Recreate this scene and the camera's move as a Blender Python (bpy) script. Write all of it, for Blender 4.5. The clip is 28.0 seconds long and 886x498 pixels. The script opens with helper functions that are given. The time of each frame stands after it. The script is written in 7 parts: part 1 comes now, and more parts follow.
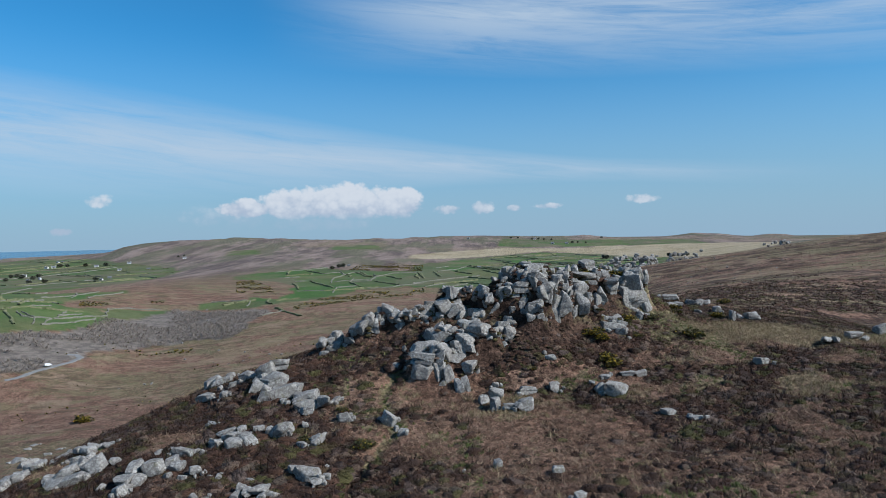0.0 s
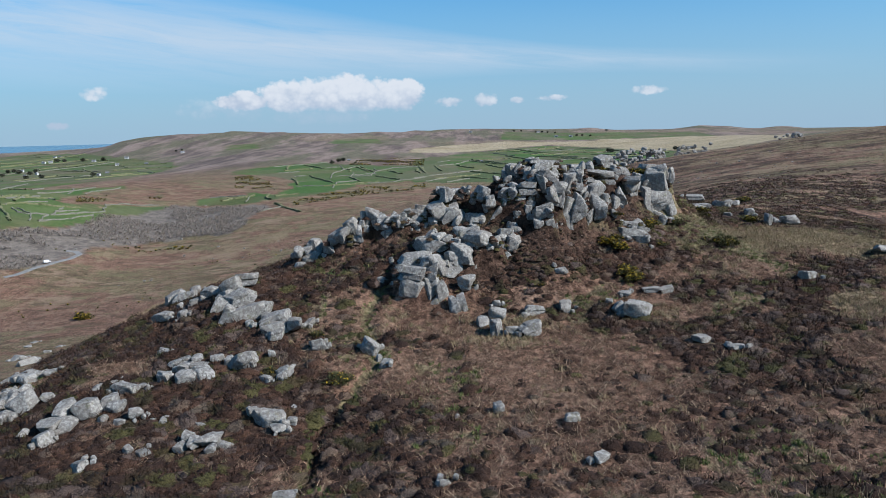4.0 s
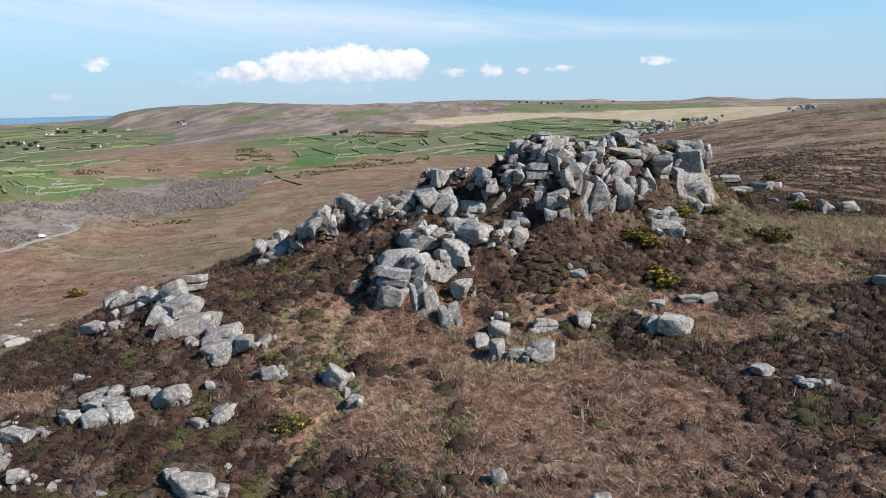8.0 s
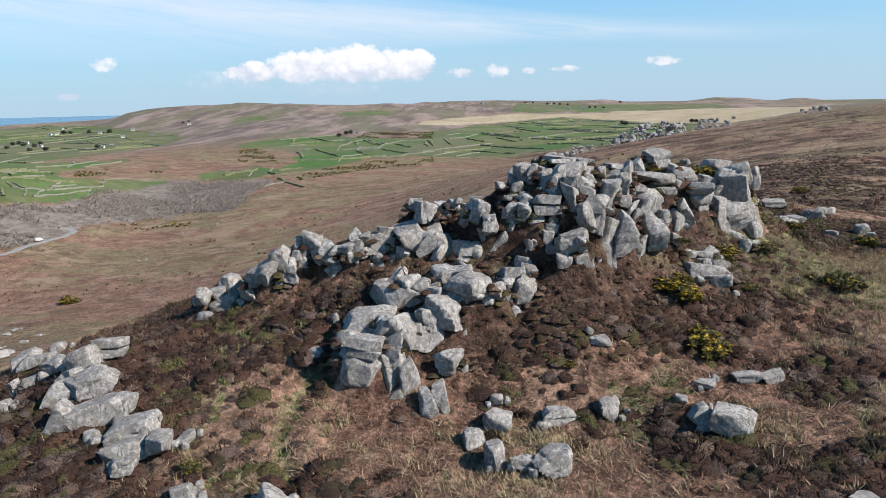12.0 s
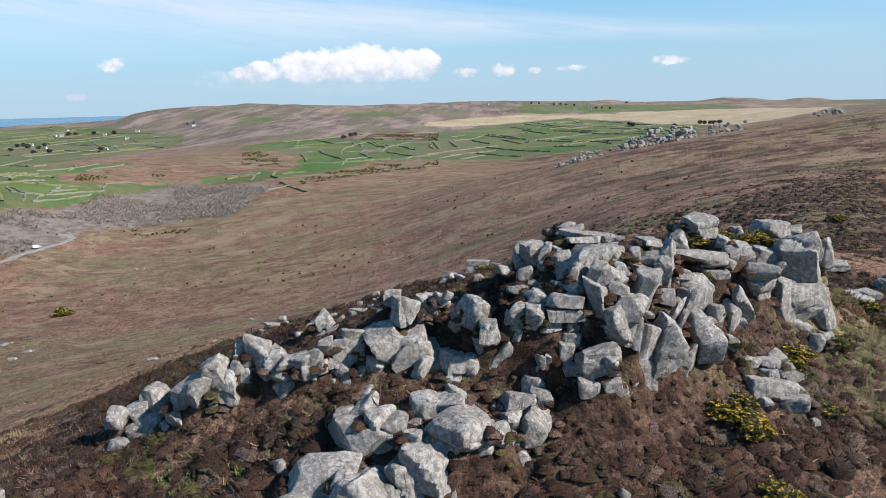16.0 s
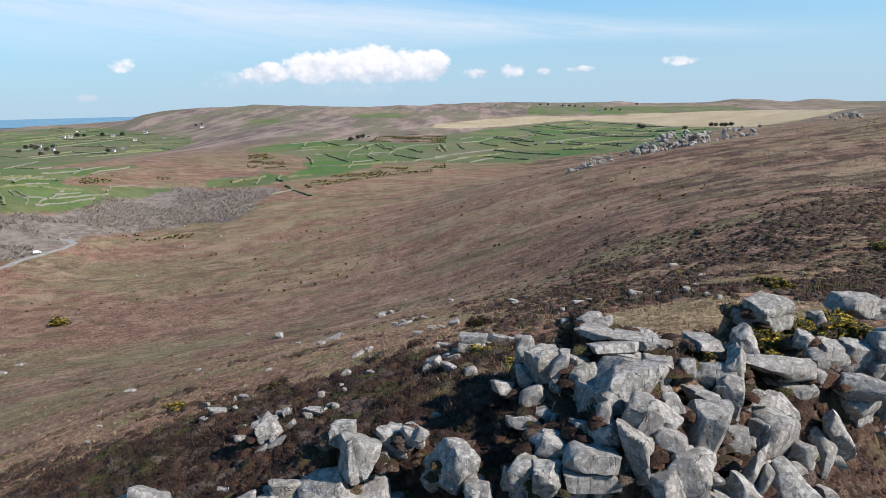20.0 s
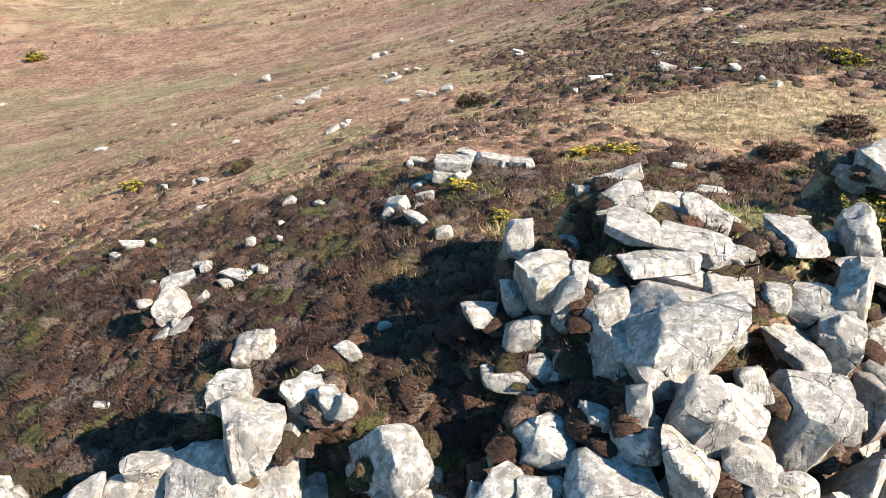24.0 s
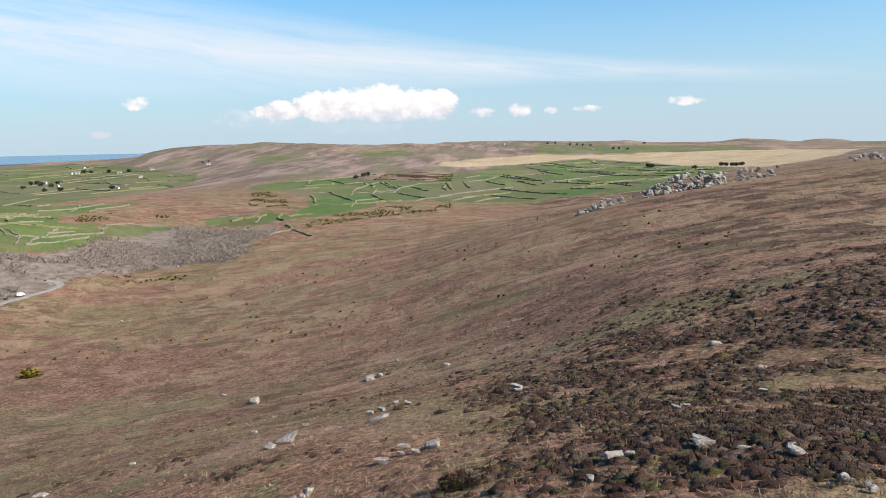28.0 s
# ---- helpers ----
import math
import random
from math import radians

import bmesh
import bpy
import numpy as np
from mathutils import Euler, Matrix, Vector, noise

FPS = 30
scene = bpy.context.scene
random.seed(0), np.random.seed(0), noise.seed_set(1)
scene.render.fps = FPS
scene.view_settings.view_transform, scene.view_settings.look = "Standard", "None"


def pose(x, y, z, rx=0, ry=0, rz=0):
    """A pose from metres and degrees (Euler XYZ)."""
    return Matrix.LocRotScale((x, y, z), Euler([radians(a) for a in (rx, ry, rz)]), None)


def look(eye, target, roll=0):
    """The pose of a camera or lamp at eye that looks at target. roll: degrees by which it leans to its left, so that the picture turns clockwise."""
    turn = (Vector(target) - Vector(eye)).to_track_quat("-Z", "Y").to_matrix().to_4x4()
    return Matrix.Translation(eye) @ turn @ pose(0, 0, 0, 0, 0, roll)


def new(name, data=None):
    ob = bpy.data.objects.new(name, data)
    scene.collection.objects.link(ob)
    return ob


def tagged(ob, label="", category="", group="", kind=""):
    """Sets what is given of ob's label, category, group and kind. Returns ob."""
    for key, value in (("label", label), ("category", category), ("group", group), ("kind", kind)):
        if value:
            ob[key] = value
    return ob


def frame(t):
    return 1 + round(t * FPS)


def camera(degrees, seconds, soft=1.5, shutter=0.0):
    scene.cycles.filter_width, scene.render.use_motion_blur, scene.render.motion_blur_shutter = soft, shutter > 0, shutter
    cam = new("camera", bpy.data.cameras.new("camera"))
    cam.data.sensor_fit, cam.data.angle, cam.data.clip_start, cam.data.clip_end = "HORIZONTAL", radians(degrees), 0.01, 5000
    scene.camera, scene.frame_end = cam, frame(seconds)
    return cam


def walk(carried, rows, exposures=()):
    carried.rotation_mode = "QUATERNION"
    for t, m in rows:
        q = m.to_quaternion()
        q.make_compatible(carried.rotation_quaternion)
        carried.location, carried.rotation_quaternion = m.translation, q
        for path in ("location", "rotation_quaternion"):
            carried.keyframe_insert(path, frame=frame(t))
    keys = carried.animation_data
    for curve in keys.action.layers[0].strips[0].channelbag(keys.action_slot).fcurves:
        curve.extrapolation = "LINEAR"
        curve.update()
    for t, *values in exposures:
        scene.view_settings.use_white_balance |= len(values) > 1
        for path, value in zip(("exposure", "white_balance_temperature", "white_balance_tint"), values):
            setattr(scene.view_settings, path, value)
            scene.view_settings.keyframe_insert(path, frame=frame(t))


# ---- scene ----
cam = camera(65.47, 28.0, soft=0.7)
PATH = [
    (0, (0.001, -0.000, 12.001), (0.009, 9.998, 11.829), -1.12),
    (0.5, (0.049, 0.846, 11.992), (0.056, 10.844, 11.822), -1.13),
    (1, (0.112, 1.705, 11.974), (0.115, 11.703, 11.798), -1.16),
    (1.5, (0.176, 2.584, 11.959), (0.176, 12.582, 11.785), -1.18),
    (2, (0.243, 3.486, 11.949), (0.238, 13.484, 11.773), -1.21),
    (2.5, (0.316, 4.407, 11.930), (0.306, 14.405, 11.744), -1.22),
    (3, (0.397, 5.345, 11.906), (0.376, 15.331, 11.387), -1.22),
    (3.5, (0.478, 6.292, 11.895), (0.443, 16.223, 10.718), -1.25),
    (4, (0.560, 7.251, 11.906), (0.506, 17.106, 10.212), -1.27),
    (4.5, (0.644, 8.222, 11.918), (0.583, 18.072, 10.195), -1.29),
    (6.5, (0.995, 12.068, 11.831), (0.892, 21.845, 9.734), -1.26),
    (7, (1.072, 13.028, 11.807), (0.960, 22.805, 9.711), -1.25),
    (7.5, (1.156, 13.991, 11.789), (1.037, 23.770, 9.701), -1.25),
    (8, (1.254, 14.957, 11.783), (1.125, 24.736, 9.696), -1.25),
    (8.5, (1.351, 15.913, 11.790), (1.211, 25.692, 9.704), -1.25),
    (9, (1.438, 16.867, 11.822), (1.287, 26.646, 9.736), -1.24),
    (9.5, (1.531, 17.815, 11.851), (1.371, 27.594, 9.764), -1.24),
    (10, (1.628, 18.773, 11.870), (1.460, 28.552, 9.788), -1.23),
    (10.5, (1.718, 19.724, 11.894), (1.538, 29.503, 9.813), -1.23),
    (11, (1.813, 20.656, 11.931), (1.626, 30.435, 9.848), -1.22),
    (11.5, (1.916, 21.591, 12.054), (1.721, 31.368, 9.965), -1.21),
    (12, (2.023, 22.561, 12.384), (1.811, 32.340, 10.300), -1.21),
    (12.5, (2.120, 23.544, 12.776), (1.898, 33.323, 10.698), -1.21),
    (14.5, (2.359, 27.428, 14.213), (2.099, 37.206, 12.137), -1.19),
    (15, (2.441, 28.343, 14.255), (2.171, 38.121, 12.179), -1.21),
    (15.5, (2.517, 29.238, 14.297), (2.232, 39.016, 12.218), -1.24),
    (16, (2.614, 30.125, 14.440), (2.319, 39.901, 12.354), -1.28),
    (16.5, (2.724, 31.012, 14.751), (2.418, 40.788, 12.668), -1.27),
    (17, (2.823, 31.903, 15.101), (2.504, 41.679, 13.020), -1.27),
    (17.5, (2.907, 32.806, 15.353), (2.578, 42.584, 13.280), -1.26),
    (18, (2.979, 33.711, 15.417), (2.638, 43.487, 13.342), -1.25),
    (18.5, (3.047, 34.629, 15.440), (2.692, 44.406, 13.369), -1.25),
    (19, (3.115, 35.557, 15.456), (2.752, 45.335, 13.389), -1.25),
    (19.5, (3.204, 36.478, 15.482), (2.831, 46.254, 13.411), -1.25),
    (20, (3.301, 37.416, 15.620), (2.885, 47.190, 13.548), -1.25),
    (20.5, (3.389, 38.365, 15.759), (2.962, 48.139, 13.690), -1.24),
    (21, (3.470, 39.289, 15.785), (3.033, 49.051, 13.663), -1.24),
    (21.5, (3.546, 40.205, 15.742), (3.095, 49.724, 12.712), -1.23),
    (22, (3.632, 41.140, 15.718), (3.167, 50.200, 11.511), -1.21),
    (22.5, (3.739, 42.087, 15.694), (3.266, 50.567, 10.415), -1.19),
    (24.5, (4.024, 45.912, 15.744), (3.551, 54.184, 10.145), -1.12),
    (25, (4.109, 46.928, 15.745), (3.624, 55.195, 10.140), -1.13),
    (25.5, (4.209, 47.935, 15.740), (3.715, 56.196, 10.128), -1.13),
    (26, (4.309, 48.942, 15.734), (3.805, 57.429, 10.469), -1.13),
    (26.5, (4.415, 49.921, 15.744), (3.899, 58.914, 11.401), -1.11),
    (27, (4.498, 50.852, 15.752), (3.978, 60.302, 12.523), -1.09),
    (27.5, (4.553, 51.765, 15.759), (4.036, 61.550, 13.758), -1.04),
    (28, (4.601, 52.665, 15.759), (4.087, 62.532, 14.216), -1.01),
]
EXPOSURES = [(0, 0.27, 5700, 8), (2.5, 0.27, 5700, 8), (3.5, 0.31, 5700, 8), (4, 0.44, 5800, 9), (4.5, 0.55, 5950, 10), (6.5, 0.84, 6300, 13), (21, 0.82, 6300, 13), (21.5, 1.12, 6600, 12),
             (22.5, 1.42, 6800, 12), (24.5, 2.12, 7200, 12), (25.5, 2.16, 7200, 12), (26, 2.20, 7100, 12), (26.5, 2.12, 7100, 11), (27, 1.80, 7000, 12), (27.5, 1.32, 7000, 14), (28, 0.92, 6950, 16)]
walk(cam, [(t, look(eye, target, roll)) for t, eye, target, roll in PATH], EXPOSURES)

# ---- sky and sun ----
SUN_FROM = Vector((0.87, -0.33, 0.72)).normalized()
world = bpy.data.worlds.new("sky")
scene.world = world
world.use_nodes = True


class Nodes:
    """Short hand for building node trees."""

    def __init__(self, tree):
        self.tree = tree

    def add(self, kind, **sets):
        n = self.tree.nodes.new(kind)
        for k, v in sets.items():
            if k == "operation":
                n.operation = v
            elif k == "blend_type":
                n.blend_type = v
            elif k == "data_type":
                n.data_type = v
            elif k == "clamp":
                n.clamp = v
        return n

    def put(self, socket, value):
        if isinstance(value, bpy.types.NodeSocket):
            self.tree.links.new(value, socket)
        elif value is not None:
            socket.default_value = value

    def math(self, op, a, b=None, c=None, clamp=False):
        n = self.tree.nodes.new("ShaderNodeMath")
        n.operation, n.use_clamp = op, clamp
        for s, v in zip(n.inputs, (a, b, c)):
            self.put(s, v)
        return n.outputs[0]

    def vec(self, op, a, b=None):
        n = self.tree.nodes.new("ShaderNodeVectorMath")
        n.operation = op
        self.put(n.inputs[0], a)
        self.put(n.inputs[1], b)
        return n.outputs[0]

    def noise(self, vector, scale, detail=4.0, rough=0.55, out=0, warp=0.0):
        n = self.tree.nodes.new("ShaderNodeTexNoise")
        self.put(n.inputs["Vector"], vector)
        n.inputs["Scale"].default_value = scale
        n.inputs["Detail"].default_value = detail
        n.inputs["Roughness"].default_value = rough
        n.inputs["Distortion"].default_value = warp
        return n.outputs[out]

    def cells(self, vector, scale, feature="F1", out="Distance"):
        n = self.tree.nodes.new("ShaderNodeTexVoronoi")
        n.feature = feature
        self.put(n.inputs["Vector"], vector)
        n.inputs["Scale"].default_value = scale
        return n.outputs[out]

    def span(self, value, lo, hi, to_lo=0.0, to_hi=1.0, smooth=True):
        n = self.tree.nodes.new("ShaderNodeMapRange")
        n.interpolation_type = "SMOOTHSTEP" if smooth else "LINEAR"
        self.put(n.inputs["Value"], value)
        for k, v in (("From Min", lo), ("From Max", hi), ("To Min", to_lo), ("To Max", to_hi)):
            n.inputs[k].default_value = v
        return n.outputs["Result"]

    def mix(self, fac, a, b, blend="MIX"):
        n = self.tree.nodes.new("ShaderNodeMix")
        n.data_type, n.blend_type = "RGBA", blend
        self.put(n.inputs[0], fac)
        for s, v in ((n.inputs[6], a), (n.inputs[7], b)):
            self.put(s, (*v, 1.0) if isinstance(v, tuple) and len(v) == 3 else v)
        return n.outputs[2]

    def attribute(self, name):
        n = self.tree.nodes.new("ShaderNodeAttribute")
        n.attribute_name = name
        return n.outputs["Fac"]

    def place(self):
        return self.tree.nodes.new("ShaderNodeNewGeometry").outputs["Position"]


def sky_nodes():
    w = Nodes(world.node_tree)
    sky = w.add("ShaderNodeTexSky")
    sky.sky_type, sky.sun_disc = "NISHITA", False
    sky.sun_elevation = math.asin(SUN_FROM.z)
    sky.sun_rotation = math.atan2(SUN_FROM.x, SUN_FROM.y)
    sky.altitude, sky.air_density, sky.dust_density, sky.ozone_density = 200, 1.0, 0.35, 2.2
    way = w.add("ShaderNodeTexCoord").outputs["Generated"]
    parts = w.add("ShaderNodeSeparateXYZ")
    w.put(parts.inputs[0], way)
    az = w.math("MULTIPLY", w.math("ARCTAN2", parts.outputs[0], parts.outputs[1]), 57.2958)
    el = w.math("MULTIPLY", w.math("ARCSINE", parts.outputs[2]), 57.2958)

    def flat(sx, sy, oz=0.0):
        c = w.add("ShaderNodeCombineXYZ")
        w.put(c.inputs[0], w.math("MULTIPLY", az, sx))
        w.put(c.inputs[1], w.math("MULTIPLY", el, sy))
        c.inputs[2].default_value = oz
        return c.outputs[0]

    puffs = flat(1.0, 1.2)
    swell = w.noise(puffs, 0.55, 7.0, 0.58)
    billow = w.cells(puffs, 1.1)
    push = w.math("ADD", w.math("MULTIPLY", w.math("SUBTRACT", swell, 0.5), 2.2), w.math("MULTIPLY", w.math("SUBTRACT", 0.42, billow), 0.7))
    push = w.math("ADD", push, w.math("MULTIPLY", w.math("SUBTRACT", 0.42, w.cells(puffs, 2.7)), 0.42))

    # a cumulus bank low over the hills and a row of small ones: centre, half width and half height in degrees
    def heap(items, power):
        best = None
        for a, e, ww, hh in items:
            dx = w.math("DIVIDE", w.math("SUBTRACT", az, a), ww)
            dy = w.math("DIVIDE", w.math("SUBTRACT", el, e), hh)
            q = w.math("SUBTRACT", 1.0, w.math("ADD", w.math("MULTIPLY", dx, dx), w.math("MULTIPLY", dy, dy)))
            best = q if best is None else w.math("MAXIMUM", best, q)
        return w.math("ADD", best, w.math("MULTIPLY", push, power))

    bank = heap([(-8.2, 3.0, 5.6, 1.75), (-3.8, 2.9, 2.9, 1.55), (-12.4, 2.9, 3.0, 1.45), (-15.8, 2.6, 2.6, 0.9), (-7.4, 3.5, 1.6, 1.25)], 0.62)
    floor_cut = w.span(w.math("ADD", el, w.math("MULTIPLY", w.math("SUBTRACT", swell, 0.5), 0.7)), 1.3, 2.2)
    bank = w.math("MULTIPLY", w.span(bank, 0.05, 0.5), floor_cut)
    small = heap([(0.6, 2.3, 1.7, 0.45), (3.3, 2.4, 1.2, 0.7), (6.0, 2.3, 0.75, 0.35), (8.8, 2.4, 1.3, 0.3), (16.2, 2.8, 1.5, 0.4), (-26.4, 3.2, 1.2, 0.6), (-28.9, 0.9, 0.9, 0.35)], 1.0)
    small = w.math("MULTIPLY", w.span(small, 0.05, 0.95), 0.85)
    veil = heap([(-16.5, 2.0, 5.5, 1.0), (-10.0, 1.3, 5.5, 0.8)], 0.9)
    veil = w.math("MULTIPLY", w.span(veil, 0.0, 1.3), 0.35)
    thick = w.math("MAXIMUM", w.math("MAXIMUM", bank, small), veil)
    # high thin streaks
    lean = w.add("ShaderNodeCombineXYZ")
    w.put(lean.inputs[0], w.math("MULTIPLY", w.math("ADD", az, w.math("MULTIPLY", el, 1.2)), 0.035))
    w.put(lean.inputs[1], w.math("MULTIPLY", w.math("ADD", el, w.math("MULTIPLY", az, 0.10)), 0.34))
    streak = w.noise(lean.outputs[0], 1.0, 6.0, 0.6, warp=0.6)
    fibres = w.noise(lean.outputs[0], 3.6, 8.0, 0.68, warp=0.9)
    streak = w.math("ADD", w.math("MULTIPLY", streak, 0.62), w.math("MULTIPLY", fibres, 0.38))
    low_band = w.math("SUBTRACT", 1.0, w.math("DIVIDE", w.math("ABSOLUTE", w.math("SUBTRACT", w.math("ADD", el, w.math("MULTIPLY", az, 0.06)), 6.0)), w.span(az, -32.0, 16.0, 4.6, 1.0)), clamp=True)
    right_side = w.span(az, -16.0, 4.0)
    high_band = w.math("MULTIPLY", w.math("SUBTRACT", 1.0, w.math("MULTIPLY", w.math("ABSOLUTE", w.math("SUBTRACT", w.math("ADD", el, w.math("MULTIPLY", az, 0.05)), 18.0)), 0.20), clamp=True), right_side)
    cover = w.math("MAXIMUM", w.math("MULTIPLY", low_band, w.span(az, 34.0, 2.0)), high_band)
    wisps = w.math("MULTIPLY", w.math("MULTIPLY", cover, w.span(streak, 0.24, 0.60)), 0.88)
    tone = w.span(w.math("ADD", el, w.math("MULTIPLY", push, 1.6)), 1.2, 3.6)
    white = w.mix(tone, (4.9, 5.5, 6.3), (7.7, 7.7, 7.7))
    clear = w.mix(1.0, sky.outputs[0], (0.40, 1.08, 1.34), "MULTIPLY")
    clear = w.mix(w.span(el, 17.0, -1.0, 0.0, 0.92), clear, (3.75, 4.85, 5.85))
    out = w.mix(wisps, clear, (5.9, 6.6, 7.2))
    out = w.mix(thick, out, white)
    back = world.node_tree.nodes["Background"]
    back.inputs["Strength"].default_value = 0.074
    w.put(back.inputs["Color"], out)


sky_nodes()
sun = new("sun", bpy.data.lights.new("sun", "SUN"))
sun.data.energy, sun.data.angle, sun.data.color = 5.0, radians(0.53), (1.0, 0.93, 0.84)
sun.matrix_world = look(SUN_FROM * 100, (0, 0, 0))


# ---- numbers that vary smoothly over the land ----
def lattice(ix, iy, seed):
    h = (ix.astype(np.int64) * 374761393 + iy.astype(np.int64) * 668265263 + seed * 1442695041) & 0xFFFFFFFF
    h = ((h ^ (h >> 13)) * 1274126177) & 0xFFFFFFFF
    return ((h ^ (h >> 16)) & 0xFFFF) / 65535.0


def smooth_noise(x, y, seed=0):
    x, y = np.asarray(x, float), np.asarray(y, float)
    ix, iy = np.floor(x), np.floor(y)
    fx, fy = x - ix, y - iy
    fx, fy = fx * fx * (3 - 2 * fx), fy * fy * (3 - 2 * fy)
    a, b = lattice(ix, iy, seed), lattice(ix + 1, iy, seed)
    c, d = lattice(ix, iy + 1, seed), lattice(ix + 1, iy + 1, seed)
    return (a + (b - a) * fx) * (1 - fy) + (c + (d - c) * fx) * fy


def fbm(x, y, size, seed=0, octaves=4):
    total, amp, norm = 0.0, 1.0, 0.0
    for k in range(octaves):
        s = 2.0**k / size
        total, norm = total + amp * smooth_noise(np.asarray(x) * s + 17.3 * k, np.asarray(y) * s - 9.1 * k, seed + k), norm + amp
        amp *= 0.5
    return total / norm


def ramp(v, lo, hi):
    u = np.clip((np.asarray(v, float) - lo) / (hi - lo), 0, 1)
    return u * u * (3 - 2 * u)


# ---- the lie of the land: height along rays from a point behind the start ----
HUB = (0.0, -25.0)
RANGES = np.array([15, 40, 56, 68, 78, 88, 100, 120, 150, 200, 260, 340, 440, 560, 760, 1050, 1400, 1900, 2450, 3200, 5000], float)
BEARINGS, HEIGHTS = [], []


def slope(bearing, *heights):
    BEARINGS.append(bearing)
    HEIGHTS.append(heights)


slope(-180, 1, -2, -3, -4, -5, -6, -7, -9, -11, -14, -17, -20, -25, -30, -35, -40, -45, -50, -55, -60, -70)
slope(-90, 1, -6, -9, -12, -15, -17, -20, -24, -30, -38, -44, -46, -46, -46, -46, -46, -50, -55, -60, -60, -70)
slope(-50, 1.2, -5.4, -8.5, -11.3, -14.0, -16.8, -20.3, -25.9, -33.4, -43.6, -51.4, -53.8, -47.5, -39.3, -40.0, -40.0, -39.0, -38.0, -40, -60, -70)
slope(-32, 1.5, -3.0, -3.9, -5.6, -8.1, -10.9, -14.5, -20.1, -27.9, -39.7, -49.7, -54.7, -40.2, -24.9, -30.0, -36.0, -34.0, -31.0, -26.5, -60, -70)
slope(-26.3, 1.55, -2.4, -2.6, -3.7, -5.8, -8.6, -12.1, -17.4, -25.3, -37.9, -48.2, -52.8, -44.4, -32.6, -28.8, -34.0, -27.5, -15.0, -18, -60, -70)
slope(-23.8, 1.6, -2.1, -1.9, -2.7, -4.6, -7.4, -10.8, -16.0, -23.9, -36.8, -47.3, -51.7, -46.8, -37.0, -28.0, -33.0, -22.5, 6.0, -8, -60, -70)
slope(-22, 1.6, -1.9, -1.5, -2.1, -3.9, -6.6, -10.0, -15.1, -23.0, -36.2, -46.8, -51.0, -48.0, -39.6, -27.7, -32.3, -20.1, 11.0, -5, -60, -70)
slope(-13, 1.7, -1.1, -0.4, 0.6, 1.0, -1.3, -5.1, -10.0, -18.0, -32.2, -41.7, -43.6, -39.7, -34.2, -27.8, -19.2, -7.9, 16.7, 5, -60, -70)
slope(-5, 1.9, -0.3, -0.3, 1.8, 4.0, 3.2, -1.5, -5.6, -13.9, -27.5, -33.4, -33.7, -34.0, -32.9, -27.3, -18.7, -7.3, 10.8, 0, -60, -70)
slope(3, 2.1, 0.5, 0.7, 1.6, 7.1, 6.1, 3.3, -2.4, -9.8, -18.7, -21.5, -19.4, -25.9, -31.2, -27.9, -23.3, -11.9, 11.8, 0, -60, -70)
slope(11, 2.4, 1.0, 1.0, 1.8, 4.2, 5.9, 5.3, 0.4, -4.0, -7.2, -10.8, -7.1, -15.0, -21.5, -24.6, -24.6, -16.1, 6.7, 0, -60, -70)
slope(20, 2.8, 1.4, 1.5, 2.3, 3.4, 4.2, 3.5, 1.6, 1.5, -0.4, -1.4, 1.5, -2.2, -7.8, -14.0, -14.9, -10.0, 6.8, -5, -60, -70)
slope(30, 3.2, 1.6, 2.0, 2.7, 3.2, 3.0, 1.5, -0.9, 0.6, 2.3, 4.8, 8.7, 9.0, 5.8, 1.7, 2.0, -1.8, 3.0, -10, -60, -70)
slope(45, 3.7, 1.8, 2.2, 2.7, 2.9, 2.8, 2.4, 1.7, 2.1, 4.8, 8.9, 13.8, 17.4, 18.0, 17.0, 15.0, 13.0, 11.0, 0, -60, -70)
slope(90, 4, 3, 3, 4, 5, 6, 7, 8, 10, 14, 18, 22, 26, 28, 30, 30, 30, 28, 10, -40, -70)
slope(180, 1, -2, -3, -4, -5, -6, -7, -9, -11, -14, -17, -20, -25, -30, -35, -40, -45, -50, -55, -60, -70)
# rises of the ground under the outcrops: place, radius, height
MOUNDS = [(-8, 51.8, 1.7, 0.20), (-5.6, 51.8, 1.5, 0.75), (-3.5, 51.8, 1.6, 0.35), (-1, 51.9, 1.9, -0.14), (1.5, 51.5, 1.8, 0.56), (3.4, 51.5, 1.8, -0.32),
          (5, 53.5, 1.8, 0.44), (6.6, 54.4, 1.8, 1.53), (6.8, 51.0, 1.6, 0.60), (8.8, 52.3, 1.9, 0.13), (9.2, 56.6, 2.2, 1.28), (11.8, 56.2, 2, 1.81),
          (15.6, 58.6, 1.8, 1.90), (0, 47.8, 1.7, 0.21), (2.7, 48.2, 1.5, -0.46), (-1.2, 46, 1.3, 0.05), (-12.2, 47.6, 1.8, 0.98), (3.4, 58.5, 2.2, -0.07),
          (11.2, 52.4, 1.6, 0.44), (14.5, 54.5, 1.5, 0.55), (6, 60, 2.2, 0.71)]
